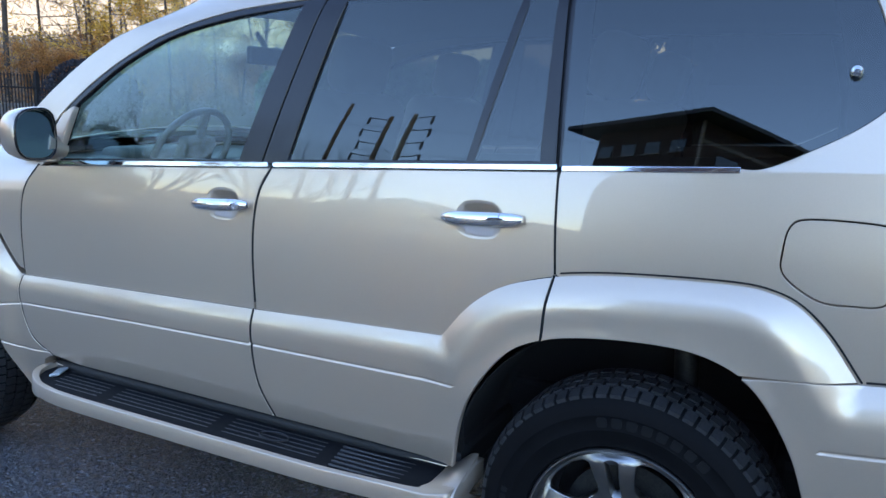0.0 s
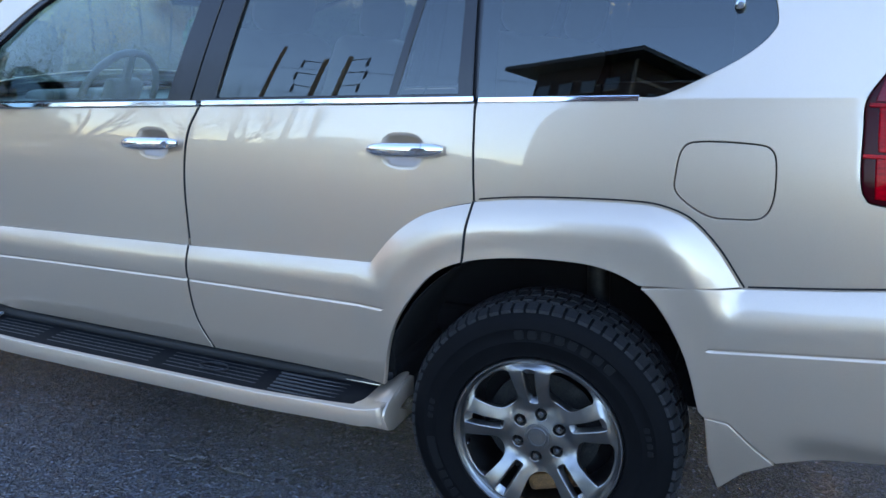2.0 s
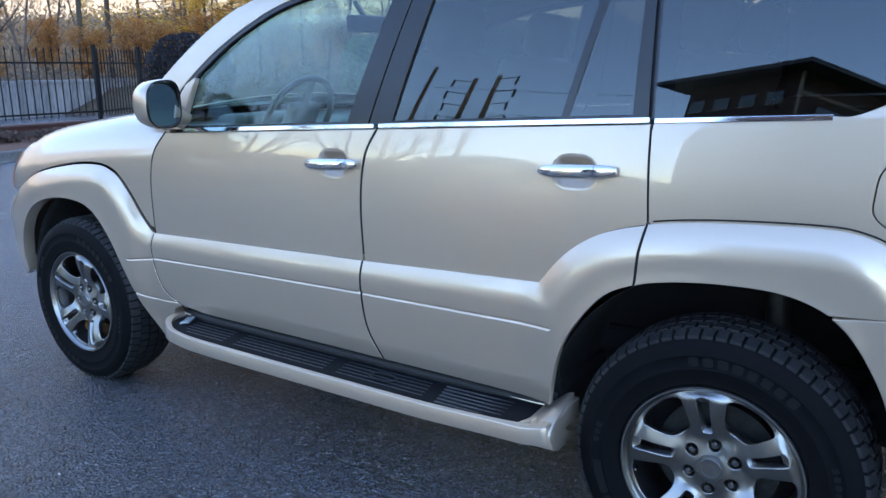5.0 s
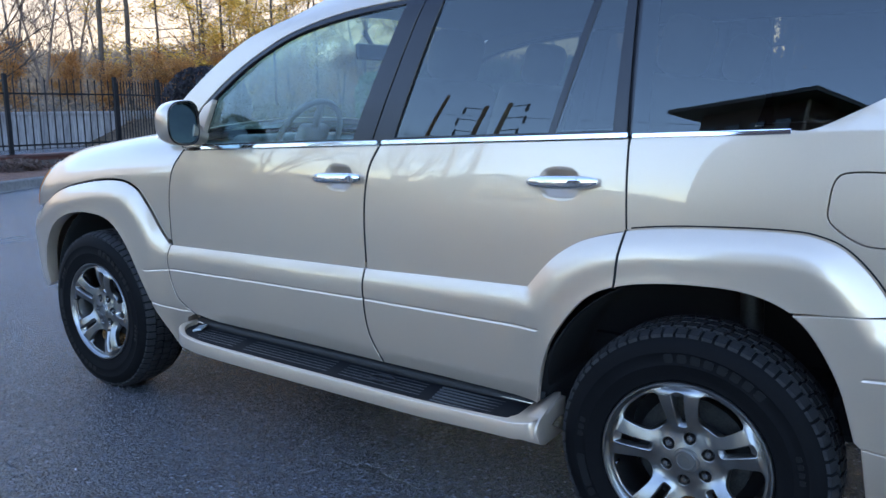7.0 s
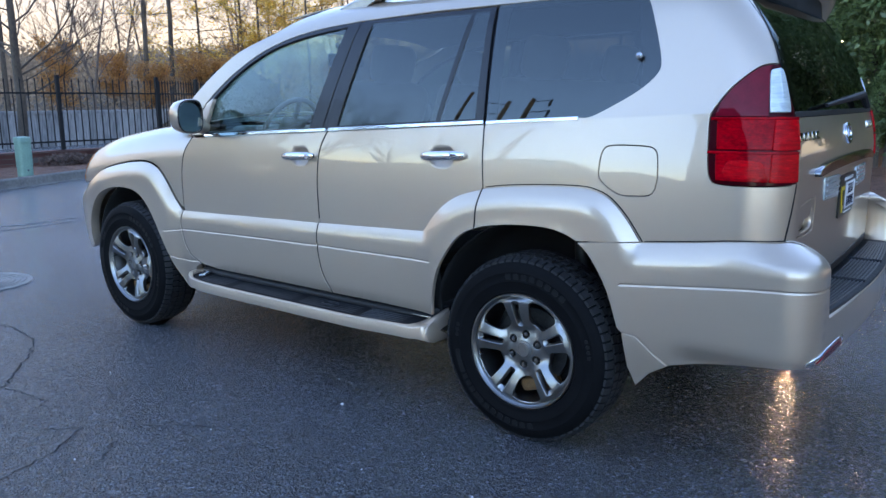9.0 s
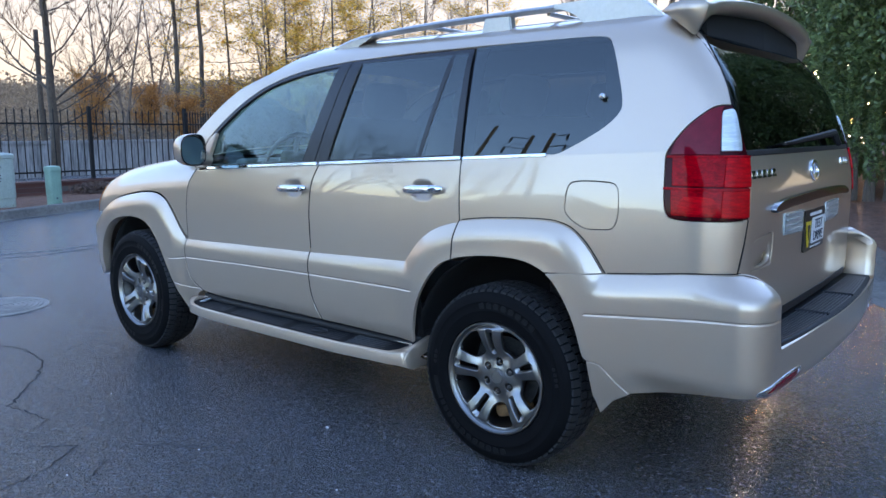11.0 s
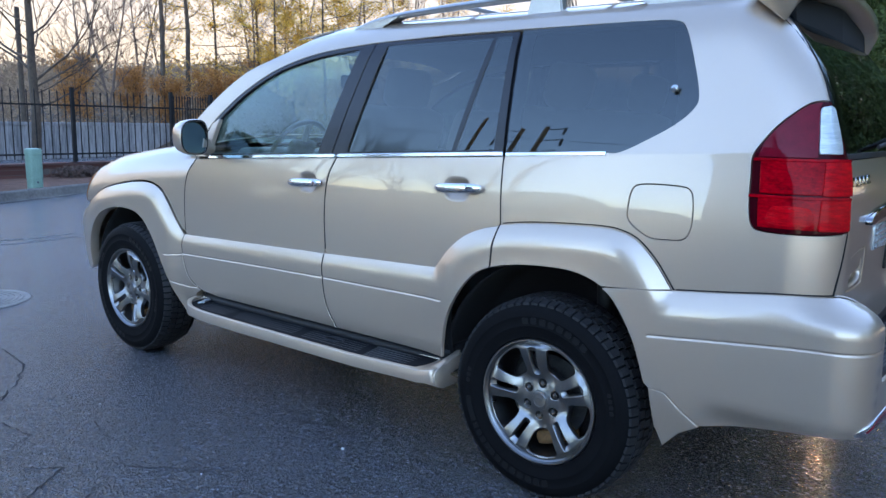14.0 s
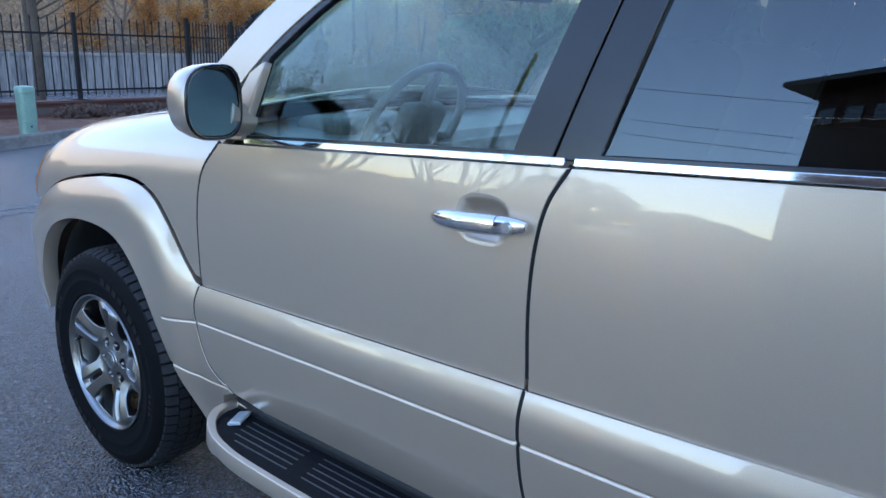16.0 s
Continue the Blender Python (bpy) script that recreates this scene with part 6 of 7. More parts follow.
picket_mesh = bpy.data.meshes.new("picket")
pb.to_mesh(picket_mesh)
pb.free()
picket_mesh.materials.append(FENCE_BLACK)
for i, (x, y) in enumerate(POSTS):
    p = new("post", post_mesh)
    p.parent = fence
    p.matrix_basis = Matrix.Translation((x + 14, y - 4.9, FOOT))
    if i == len(POSTS) - 1:
        continue
    x2, y2 = POSTS[i + 1]
    a = math.atan2(y2 - y, x2 - x)
    l = math.hypot(x2 - x, y2 - y)
    for z in (0.50, 1.55):
        r = new("rail", box_mesh("rail", (l - 0.07, 0.03, 0.038), FENCE_BLACK))
        r.parent = fence
        r.matrix_basis = Matrix.Translation(((x + x2) / 2 + 14, (y + y2) / 2 - 4.9, z)) @ Matrix.Rotation(a, 4, "Z")
    n = 15
    for k in range(1, n):
        q = new("picket", picket_mesh)
        q.parent = fence
        q.matrix_basis = Matrix.Translation((x + (x2 - x) * k / n + 14, y + (y2 - y) * k / n - 4.9, FOOT + 0.08)) @ Matrix.Rotation(a, 4, "Z")


def wall_run(name, line, z0, z1, thick, mat, label, category="wall", cap=0.0):
    bm = bmesh.new()
    for (x, y), (x2, y2) in zip(line, line[1:]):
        a, l = math.atan2(y2 - y, x2 - x), math.hypot(x2 - x, y2 - y)
        add_box(bm, Matrix.Translation(((x + x2) / 2, (y + y2) / 2, (z0 + z1) / 2)) @ Matrix.Rotation(a, 4, "Z"), (l + thick * 0.8, thick, z1 - z0), 0.01)
        if cap:
            add_box(bm, Matrix.Translation(((x + x2) / 2, (y + y2) / 2, z1 + cap / 2)) @ Matrix.Rotation(a, 4, "Z"), (l + thick, thick + 0.06, cap), 0.008)
    return tagged(part(name, bm, mat, None), label, category, kind="structure")


wall_run("wall_brick", POSTS, -0.1, 0.28, 0.30, BRICK, "low dark red brick wall under the fence", cap=0.055)
wall_run("wall_concrete", [(-19.0, -10.0), (-20.2, 0.0), (-21.2, 6.0), (-22.5, 12.0), (-25.0, 22.0)], -2.5, 1.02, 0.35, WALL_CONCRETE, "stained grey concrete barrier behind the fence", cap=0.10)

PALE_GREEN = varied(material("pale_green_enamel", (0.17, 0.33, 0.26), 0.45), 5, (0.14, 0.28, 0.22), (0.20, 0.37, 0.30), rough=(0.38, 0.55))
GREY_GREEN = varied(material("grey_green_enamel", (0.33, 0.40, 0.36), 0.5), 5, (0.28, 0.35, 0.31), (0.38, 0.45, 0.41), rough=(0.4, 0.58))
LABEL_INK = material("faded_label_ink", (0.06, 0.08, 0.10), 0.6)
ped = thing("telecom_pedestal", "pale green utility pedestal standing in mulch", "utility box", at=(-10.54, 2.58, 0.10))
rows = []
for f, (r, z) in enumerate(((0.108, -0.04), (0.108, 0.20), (0.113, 0.205), (0.113, 0.60), (0.119, 0.605), (0.119, 0.665), (0.109, 0.695), (0.055, 0.705), (0.0, 0.706))):
    rows.append([(r * math.copysign(abs(math.cos(t)) ** 0.55, math.cos(t)), r * math.copysign(abs(math.sin(t)) ** 0.55, math.sin(t)), z) for t in np.linspace(0, math.tau, 32, endpoint=False)])
grid_mesh("shell", rows, PALE_GREEN, ped, closed=True).data.set_sharp_from_angle(angle=radians(40))
bm = bmesh.new()
add_box(bm, Matrix.Translation((0.113, 0.0, 0.14)), (0.012, 0.03, 0.03), 0.004)
part("lock", bm, LABEL_INK, ped)
cab = thing("utility_cabinet", "grey green utility cabinet with faded labels", "utility box", at=(-11.03, 1.82, 0.14))
rows = []
for r, z in ((0.25, -0.05), (0.25, 0.12), (0.262, 0.125), (0.262, 0.80), (0.275, 0.81), (0.275, 0.86), (0.25, 0.885), (0.12, 0.90), (0.0, 0.905)):
    rows.append([(r * math.copysign(abs(math.cos(t)) ** 0.35, math.cos(t)), r * math.copysign(abs(math.sin(t)) ** 0.35, math.sin(t)), z) for t in np.linspace(0, math.tau, 40, endpoint=False)])
grid_mesh("shell", rows, GREY_GREEN, cab, closed=True).data.set_sharp_from_angle(angle=radians(40))
for z, w in ((0.66, 0.09), (0.62, 0.05), (0.52, 0.07), (0.47, 0.07), (0.42, 0.05)):
    bm = bmesh.new()
    add_box(bm, Matrix.Translation((0.263, -0.02, z)), (0.004, w, 0.022), 0.001)
    part("plain_bar", bm, LABEL_INK, cab)

# ---- plants ----
BARK = varied(material("grey_brown_bark", (0.07, 0.052, 0.040), 0.9), 5, (0.045, 0.032, 0.025), (0.115, 0.083, 0.062), stretch=(1, 1, 0.3), bump=0.8, bump_scale=30, distance=0.02)
PALE_BARK = varied(material("pale_bark", (0.20, 0.16, 0.125), 0.9), 5, (0.13, 0.10, 0.08), (0.26, 0.21, 0.17), stretch=(1, 1, 0.3), bump=0.6, bump_scale=30, distance=0.02)


def leaf_material(name, dark, light, rough=0.5):
    m = material(name, light, rough, Subsurface_Weight=0.0)
    nt = m.node_tree
    g = nt.nodes.new("ShaderNodeNewGeometry")
    ramp = nt.nodes.new("ShaderNodeValToRGB")
    ramp.color_ramp.elements[0].color, ramp.color_ramp.elements[1].color = (*dark, 1), (*light, 1)
    nt.links.new(g.outputs["Random Per Island"], ramp.inputs[0])
    b = nt.nodes["Principled BSDF"]
    nt.links.new(ramp.outputs[0], b.inputs["Base Color"])
    tr = nt.nodes.new("ShaderNodeBsdfTranslucent")
    nt.links.new(ramp.outputs[0], tr.inputs[0])
    mix = nt.nodes.new("ShaderNodeMixShader")
    mix.inputs[0].default_value = 0.45
    nt.links.new(b.outputs[0], mix.inputs[1])
    nt.links.new(tr.outputs[0], mix.inputs[2])
    nt.links.new(mix.outputs[0], nt.nodes["Material Output"].inputs[0])
    return m


EVERGREEN = leaf_material("glossy_evergreen_leaves", (0.065, 0.115, 0.045), (0.22, 0.31, 0.125), 0.28)
TWIG_BARK = varied(material("reddish_young_bark", (0.16, 0.11, 0.085), 0.9), 5, (0.11, 0.075, 0.06), (0.21, 0.145, 0.115))
DARK_SHRUB = leaf_material("dark_purple_shrub_leaves", (0.016, 0.016, 0.022), (0.045, 0.040, 0.045), 0.5)
# the low sun's gold on the pines is put into this leaf colour
GOLD = leaf_material("sun_gold_needles", (0.52, 0.25, 0.03), (0.88, 0.50, 0.08), 0.6)
RUST = leaf_material("rust_brown_leaves", (0.30, 0.115, 0.035), (0.66, 0.30, 0.09), 0.7)
TAN = leaf_material("tan_dry_leaves", (0.20, 0.125, 0.08), (0.40, 0.26, 0.165), 0.8)
TWIG = leaf_material("reddish_twigs", (0.10, 0.060, 0.048), (0.20, 0.125, 0.10), 0.8)


def grow(bm, rng, base, way, length, radius, depth, spread, lift, ends, sides):
    """Limbs that fork and bend, into one mesh."""
    n = 4 if depth > 1 else 3
    pts, radii = [Vector(base)], [radius]
    d = Vector(way).normalized()
    for i in range(n):
        d = (d + Vector((rng.uniform(-1, 1), rng.uniform(-1, 1), rng.uniform(-0.6, 1) + lift)) * 0.13).normalized()
        pts.append(pts[-1] + d * length / n)
        radii.append(radius * (1 - 0.55 * (i + 1) / n))
    add_tube(bm, pts, radii, sides)
    if depth == 0:
        ends.append((pts[-1], d))
        return
    kids = rng.randint(2, 3) if depth < 3 else 3
    for k in range(kids + 1):
        j = n if k == 0 else rng.randint(max(1, n - 2), n)
        w = (d + Vector((rng.uniform(-1, 1), rng.uniform(-1, 1), rng.uniform(-0.3, 0.7) + lift * 0.5)) * spread).normalized()
        grow(bm, rng, pts[j], w, length * rng.uniform(0.55, 0.8), radii[j] * 0.72, depth - 1, spread, lift, ends, max(3, sides - 1))


def leaves(rng, centres, per, spread, size, long=2.0):
    """Many small bent leaves about some centres."""
    verts, faces = [], []
    for c in centres:
        for _ in range(per):
            p = Vector(c) + Vector((rng.gauss(0, 1), rng.gauss(0, 1), rng.gauss(0, 0.8))) * spread
            a = Vector((rng.uniform(-1, 1), rng.uniform(-1, 1), rng.uniform(-0.7, 0.7))).normalized()
            b = a.cross(Vector((rng.uniform(-1, 1), rng.uniform(-1, 1), rng.uniform(-1, 1)))).normalized()
            s = size * rng.uniform(0.6, 1.3)
            i = len(verts)
            verts += [p - a * s * long / 2, p + b * s / 2, p + a * s * long / 2, p - b * s / 2]
            faces.append((i, i + 1, i + 2, i + 3))
    return verts, faces


def tree(name, label, at, height, trunk, seed, depth=4, spread=0.75, lift=0.35, stem=0.35, leaf=None, per=0, leaf_size=0.06, leaf_spread=0.4, bark=None, stems=1, lean=0.05):
    """A trunk with forking limbs, and a crown of leaves where it has any."""
    rng = random.Random(seed)
    t = thing(name, label, "tree", at=at)
    bm = bmesh.new()
    ends = []
    for s in range(stems):
        a = rng.uniform(0, math.tau)
        out = lean if stems == 1 else 0.35
        d = Vector((math.cos(a) * out, math.sin(a) * out, 1)).normalized()
        foot = Vector((math.cos(a), math.sin(a), 0)) * (0.0 if stems == 1 else trunk)
        top = foot + d * height * stem
        add_tube(bm, [foot - Vector((0, 0, 0.2)), foot + d * height * stem * 0.3, foot + d * height * stem * 0.7 + Vector((rng.uniform(-1, 1), rng.uniform(-1, 1), 0)) * trunk * 0.4, top], [trunk * 1.25, trunk, trunk * 0.9, trunk * 0.8], 9)
        grow(bm, rng, top, d, height * (1 - stem) * 0.42, trunk * 0.78, depth, spread, lift, ends, 6)
        if stem > 0.3:
            for k in range(4):
                f = rng.uniform(0.45, 0.95)
                a = rng.uniform(0, math.tau)
                grow(bm, rng, foot + d * height * stem * f, (math.cos(a), math.sin(a), 0.55), height * 0.16, trunk * 0.4, max(1, depth - 2), spread, lift, ends, 5)
    part("trunk", bm, bark or BARK, t, smooth=True)
    if leaf:
        v, f = leaves(rng, [e[0] for e in ends], per, leaf_spread, leaf_size)
        mesh_object("crown", v, f, leaf, t, smooth=False)
    return t


def shrub(name, label, at, size, count, seed, leaf, leaf_size, category="bush", hollow=0.55):
    """A dense bush: leaves in lumps over an uneven shell, on short stems."""
    rng = random.Random(seed)
    t = thing(name, label, category, at=at)
    verts, faces = [], []
    lumps = [(Vector((rng.gauss(0, 1), rng.gauss(0, 1), rng.gauss(0, 1))).normalized(), rng.uniform(0.8, 1.08)) for _ in range(40)]
    for _ in range(count):
        d = Vector((rng.gauss(0, 1), rng.gauss(0, 1), rng.gauss(0.15, 1))).normalized()
        best = max(lumps, key=lambda l: l[0].dot(d))
        r = best[1] * (0.86 + 0.14 * best[0].dot(d) ** 3) * (1 - (1 - hollow) * rng.random() ** 2.2)
        p = Vector((d.x * size[0] * r, d.y * size[1] * r, size[2] * (1 + d.z * r)))
        if p.z < 0:
            continue
        a = (Vector((rng.uniform(-1, 1), rng.uniform(-1, 1), rng.uniform(-1, 1))) + d * 0.4).normalized()
        b = a.cross(Vector((rng.uniform(-1, 1), rng.uniform(-1, 1), rng.uniform(-1, 1)))).normalized()
        s = leaf_size * rng.uniform(0.6, 1.3)
        i = len(verts)
        verts += [p - a * s, p + b * s * 0.45, p + a * s, p - b * s * 0.45]
        faces.append((i, i + 1, i + 2, i + 3))
    mesh_object("crown", verts, faces, leaf, t, smooth=False)
    bm = bmesh.new()
    for k in range(7):
        a = k * math.tau / 7 + rng.uniform(-0.3, 0.3)
        add_tube(bm, [(0.05 * math.cos(a), 0.05 * math.sin(a), -0.1), (size[0] * 0.3 * math.cos(a), size[1] * 0.3 * math.sin(a), size[2] * 0.8), (size[0] * 0.6 * math.cos(a), size[1] * 0.6 * math.sin(a), size[2] * 1.4)], [0.05, 0.035, 0.01], 6)
    part("stems", bm, BARK, t, smooth=True)
    return t


# the round dark bush at the end of the fence
shrub("round_bush", "clipped round dark purple bush behind the fence", (-12.42, 8.66, 0.25), (1.0, 1.0, 0.98), 9000, 11, DARK_SHRUB, 0.045, hollow=0.75)
# tall evergreen hedge behind the car
HEDGE = [(1.2, 11.4, 1.9, 2.7), (3.6, 10.0, 2.0, 3.0), (6.4, 9.0, 2.2, 2.9), (9.0, 5.9, 2.4, 4.4), (-1.3, 13.6, 1.9, 2.9), (12.6, 5.4, 2.5, 4.8), (15.8, 3.4, 2.7, 5.2), (17.4, -0.8, 2.8, 5.2), (18.4, -5.4, 2.8, 4.6), (4.5, 13.4, 2.4, 4.4), (9.0, 12.5, 2.6, 4.6), (0.6, 15.0, 2.2, 4.2)]
for i, (x, y, r, h) in enumerate(HEDGE):
    shrub("evergreen_tree", "tall dense evergreen with glossy dark green leaves", (x, y, 0.55), (r, r * 0.9, h), (40000 if i == 0 else 48000 if i < 4 else 10000 if x < 1 else 14000), 40 + i, EVERGREEN, 0.060 if i < 4 else 0.09, "tree", hollow=0.6)["group"] = "evergreen hedge"
# row of plants added out of sight behind the car, blocking the low sun
for i in range(10):
    shrub("sun_block_hedge", "low evergreen added behind the car to block the low sun", (-1.3 - 1.25 * i, 11.6 + 0.42 * i, 0.25), (0.95, 0.85, 1.1), 4200, 140 + i, EVERGREEN, 0.09, "bush", hollow=0.5)["group"] = "low hedge"
# added shrubs; the gaps between them let the low sun through in streaks
STREAK_SHRUBS = [(-0.86, 0.12), (-0.62, 0.13), (-0.38, 0.13), (-0.14, 0.13), (0.055, 0.10), (0.27, 0.045), (0.395, 0.022), (0.53, 0.07), (0.80, 0.10), (1.08, 0.12), (1.31, 0.13), (1.55, 0.12), (1.80, 0.14), (2.05, 0.13), (2.30, 0.14), (2.6, 0.16)]
for i, (x, w) in enumerate(STREAK_SHRUBS):
    shrub("streak_shrub", "slim evergreen added to split the low sun into streaks", (x, 10.3 + 0.06 * math.sin(i * 2.1), 0.36), (w, w, 0.85 + 0.12 * math.sin(i * 1.3)), 1300, 300 + i, EVERGREEN, 0.055, "bush", hollow=0.2)["group"] = "young evergreens"
# twiggy dormant shrubs by the brick wall
for i, (x, y) in enumerate([(-13.1, 4.6), (-12.9, 5.8), (-12.8, 6.9)]):
    shrub("low_shrub", "low leafless twiggy grey shrub in the mulch", (x, y, 0.03), (0.45, 0.6, 0.14), 700, 70 + i, TWIG, 0.06, hollow=0.2)["group"] = "low shrubs"

# bare and golden trees past the fence
EX, EY = 3.1, -3.4                                   # the hill curves round the lot


def hill_z(r, a):
    """Height of the wooded hill at a distance and a bearing."""
    h = float(np.interp(r, [22, 29.5, 31, 36, 45, 60, 80, 100, 125], [-0.1, -0.1, 0.75, 1.2, 1.8, 3.0, 4.6, 5.3, 5.5]))
    return h * (1.0 + 0.07 * math.sin(a * 0.31) + 0.10 * noise.noise(Vector((a * 0.13, r * 0.06, 0))) * (r / 60))


def spot(bearing, r):
    t = radians(bearing)
    return (EX + math.cos(t) * r, EY + math.sin(t) * r, hill_z(r, bearing) - 0.1)


rows = [[(EX + math.cos(radians(a)) * r, EY + math.sin(radians(a)) * r, hill_z(r, a)) for r in (29, 31, 33, 36, 40, 45, 52, 60, 70, 80, 90, 100, 112, 125)] for a in np.linspace(104, 206, 90)]
tagged(grid_mesh("hillside", rows, SOIL, None), "brown leaf covered hillside beyond the concrete wall", "hillside", kind="structure")


def stick(verts, faces, pts, radii, sides=3):
    """A thin tapering limb along some points."""
    i = len(verts)
    for k, p in enumerate(pts):
        d = (pts[min(k + 1, len(pts) - 1)] - pts[max(k - 1, 0)]).normalized()
        u = d.orthogonal().normalized()
        v = d.cross(u)
        for q in range(sides):
            a = math.tau * q / sides
            verts.append(p + (u * math.cos(a) + v * math.sin(a)) * radii[k])
    for k in range(len(pts) - 1):
        for q in range(sides):
            a, b = i + k * sides + q, i + k * sides + (q + 1) % sides
            faces.append((a, b, b + sides, a + sides))


def bend(rng, base, way, length, n, wild, lift):
    pts, d = [Vector(base)], Vector(way).normalized()
    for _ in range(n):
        d = (d + Vector((rng.uniform(-1, 1), rng.uniform(-1, 1), rng.uniform(-1, 1))) * wild + Vector((0, 0, lift))).normalized()
        pts.append(pts[-1] + d * length / n)
    return pts


def winter_tree(name, label, at, height, trunk, seed, fork=0.25, leaders=2, laterals=22, reach=0.32, subs=7, twigs=5, rise=0.45, wild=0.16, bark=None, leaf=None, tufts=0, tuft=0.25, leaf_size=0.03, long=3.0, twig_r=0.006):
    """A trunk that forks into leaders with side limbs, branches and fine twigs; needles or leaves where it has any."""
    rng = random.Random(seed)
    t = thing(name, label, "tree", at=at)
    verts, faces, limbs, limb_faces, fine, fine_faces, ends = [], [], [], [], [], [], []
    lean = Vector((rng.uniform(-1, 1) * 0.03, rng.uniform(-1, 1) * 0.03, 1))
    low = bend(rng, (0, 0, -0.3), lean, height * fork + 0.3, 4, 0.03, 0.05)
    stick(verts, faces, low, [trunk * 1.25, trunk, trunk * 0.96, trunk * 0.93, trunk * 0.9], 9)
    for l in range(leaders):
        a = math.tau * l / leaders + rng.uniform(-0.5, 0.5)
        out = 0.0 if leaders == 1 else rng.uniform(0.14, 0.34)
        n = 9
        main = bend(rng, low[-1], lean + Vector((math.cos(a), math.sin(a), 0)) * out, height * (1 - fork) * rng.uniform(0.85, 1.0), n, 0.05, 0.04)
        r0 = trunk * (0.88 if leaders == 1 else 0.70)
        radii = [r0 * (1 - 0.93 * k / n) for k in range(n + 1)]
        stick(verts, faces, main, radii, 7)
        for k in range(laterals):
            f = (k + rng.random()) / laterals
            j = min(int(f * n), n - 1)
            base = main[j].lerp(main[j + 1], f * n - j)
            a = rng.uniform(0, math.tau)
            up = rise * rng.uniform(0.4, 1.5)
            length = height * reach * (1.05 - 0.75 * f) * rng.uniform(0.6, 1.15)
            limb = bend(rng, base, (math.cos(a), math.sin(a), up), length, 6, wild, 0.05)
            rl = min(radii[j] * 0.5, 0.006 + length * 0.0075)
            stick(limbs, limb_faces, limb, [rl * (1 - 0.8 * q / 6) for q in range(7)], 4)
            for m in range(subs):
                g = 1.2 + 4.8 * (m + rng.random()) / subs
                b = limb[int(g)].lerp(limb[min(int(g) + 1, 6)], g - int(g)) if g < 6 else limb[6]
                d = (limb[min(int(g) + 1, 6)] - limb[max(int(g) - 1, 0)]).normalized()
                w = d + Vector((rng.uniform(-1, 1), rng.uniform(-1, 1), rng.uniform(-0.4, 0.9))) * 0.75
                sl = length * rng.uniform(0.18, 0.42)
                br = bend(rng, b, w, sl, 3, wild * 1.2, 0.05)
                stick(fine, fine_faces, br, [rl * 0.36, rl * 0.28, rl * 0.2, twig_r * 0.7], 3)
                ends += br[1:]
                for q in range(twigs):
                    tip = br[rng.randint(1, 3)]
                    w = (br[3] - br[2]).normalized() + Vector((rng.uniform(-1, 1), rng.uniform(-1, 1), rng.uniform(-0.5, 0.9))) * 0.8
                    tw = bend(rng, tip, w, sl * rng.uniform(0.3, 0.7), 2, wild * 1.4, 0.04)
                    stick(fine, fine_faces, tw, [twig_r, twig_r * 0.8, twig_r * 0.5], 3)
    mesh_object("trunk", verts, faces, bark or BARK, t, smooth=True)
    tagged(mesh_object("branchwork", limbs, limb_faces, bark or BARK, t, smooth=True), kind="stuff")
    tagged(mesh_object("twigwork", fine, fine_faces, bark or BARK, t, smooth=True), kind="stuff")
    if leaf:
        v, f = leaves(rng, ends, tufts, tuft, leaf_size, long)
        mesh_object("crown", v, f, leaf, t, smooth=False)
    return t


winter_tree("bare_tree", "large leafless tree with a grey forking trunk", (-17.05, 5.5, -0.1), 10.5, 0.125, 5, fork=0.15, leaders=1, laterals=40, reach=0.36, subs=8, twigs=6, rise=0.5, bark=BARK)
for b, r, h, s in [(153.2, 34, 9, 21), (151.6, 31, 8, 22), (149.6, 38, 10, 23), (142.0, 34, 9, 28), (148.2, 46, 11, 29), (139.0, 40, 11, 42), (135.0, 38, 11, 43), (131.0, 36, 11, 44), (128.0, 44, 12, 45)]:
    winter_tree("bare_tree", "slim leafless tree with fine reddish twigs", spot(b, r), h, 0.075, s, fork=0.12, leaders=2, laterals=15, reach=0.26, subs=6, twigs=5, rise=0.9, bark=TWIG_BARK, twig_r=0.008)["group"] = "slim bare trees"
for b, r, h, s, f in [(148.2, 33.5, 14, 8, 0.30), (146.5, 34, 14, 9, 0.28)]:
    winter_tree("pine_tree", "tall slim pine with a straight grey trunk", spot(b, r), h, 0.10, s, fork=f, leaders=1, laterals=26, reach=0.17, subs=6, twigs=2, rise=0.1, leaf=GOLD, tufts=10, tuft=0.17, leaf_size=0.024, long=6.0)["group"] = "golden pines"
for b, r, h, s in [(144.6, 36, 11, 14), (141.6, 35, 11, 16), (140.4, 33, 10, 19), (138.5, 42, 12, 60), (137.0, 34, 11, 61), (134.0, 40, 12, 62), (130.5, 44, 13, 63), (125.5, 42, 13, 64), (139.8, 48, 11, 67), (136.0, 46, 11, 68)]:
    winter_tree("pine_tree", "pine with low sun gold coloured into its needles", spot(b, r), h, 0.075, s, fork=0.12, leaders=1, laterals=30, reach=0.24, subs=7, twigs=2, rise=0.05, leaf=GOLD, tufts=11, tuft=0.20, leaf_size=0.032, long=6.0)["group"] = "golden pines"
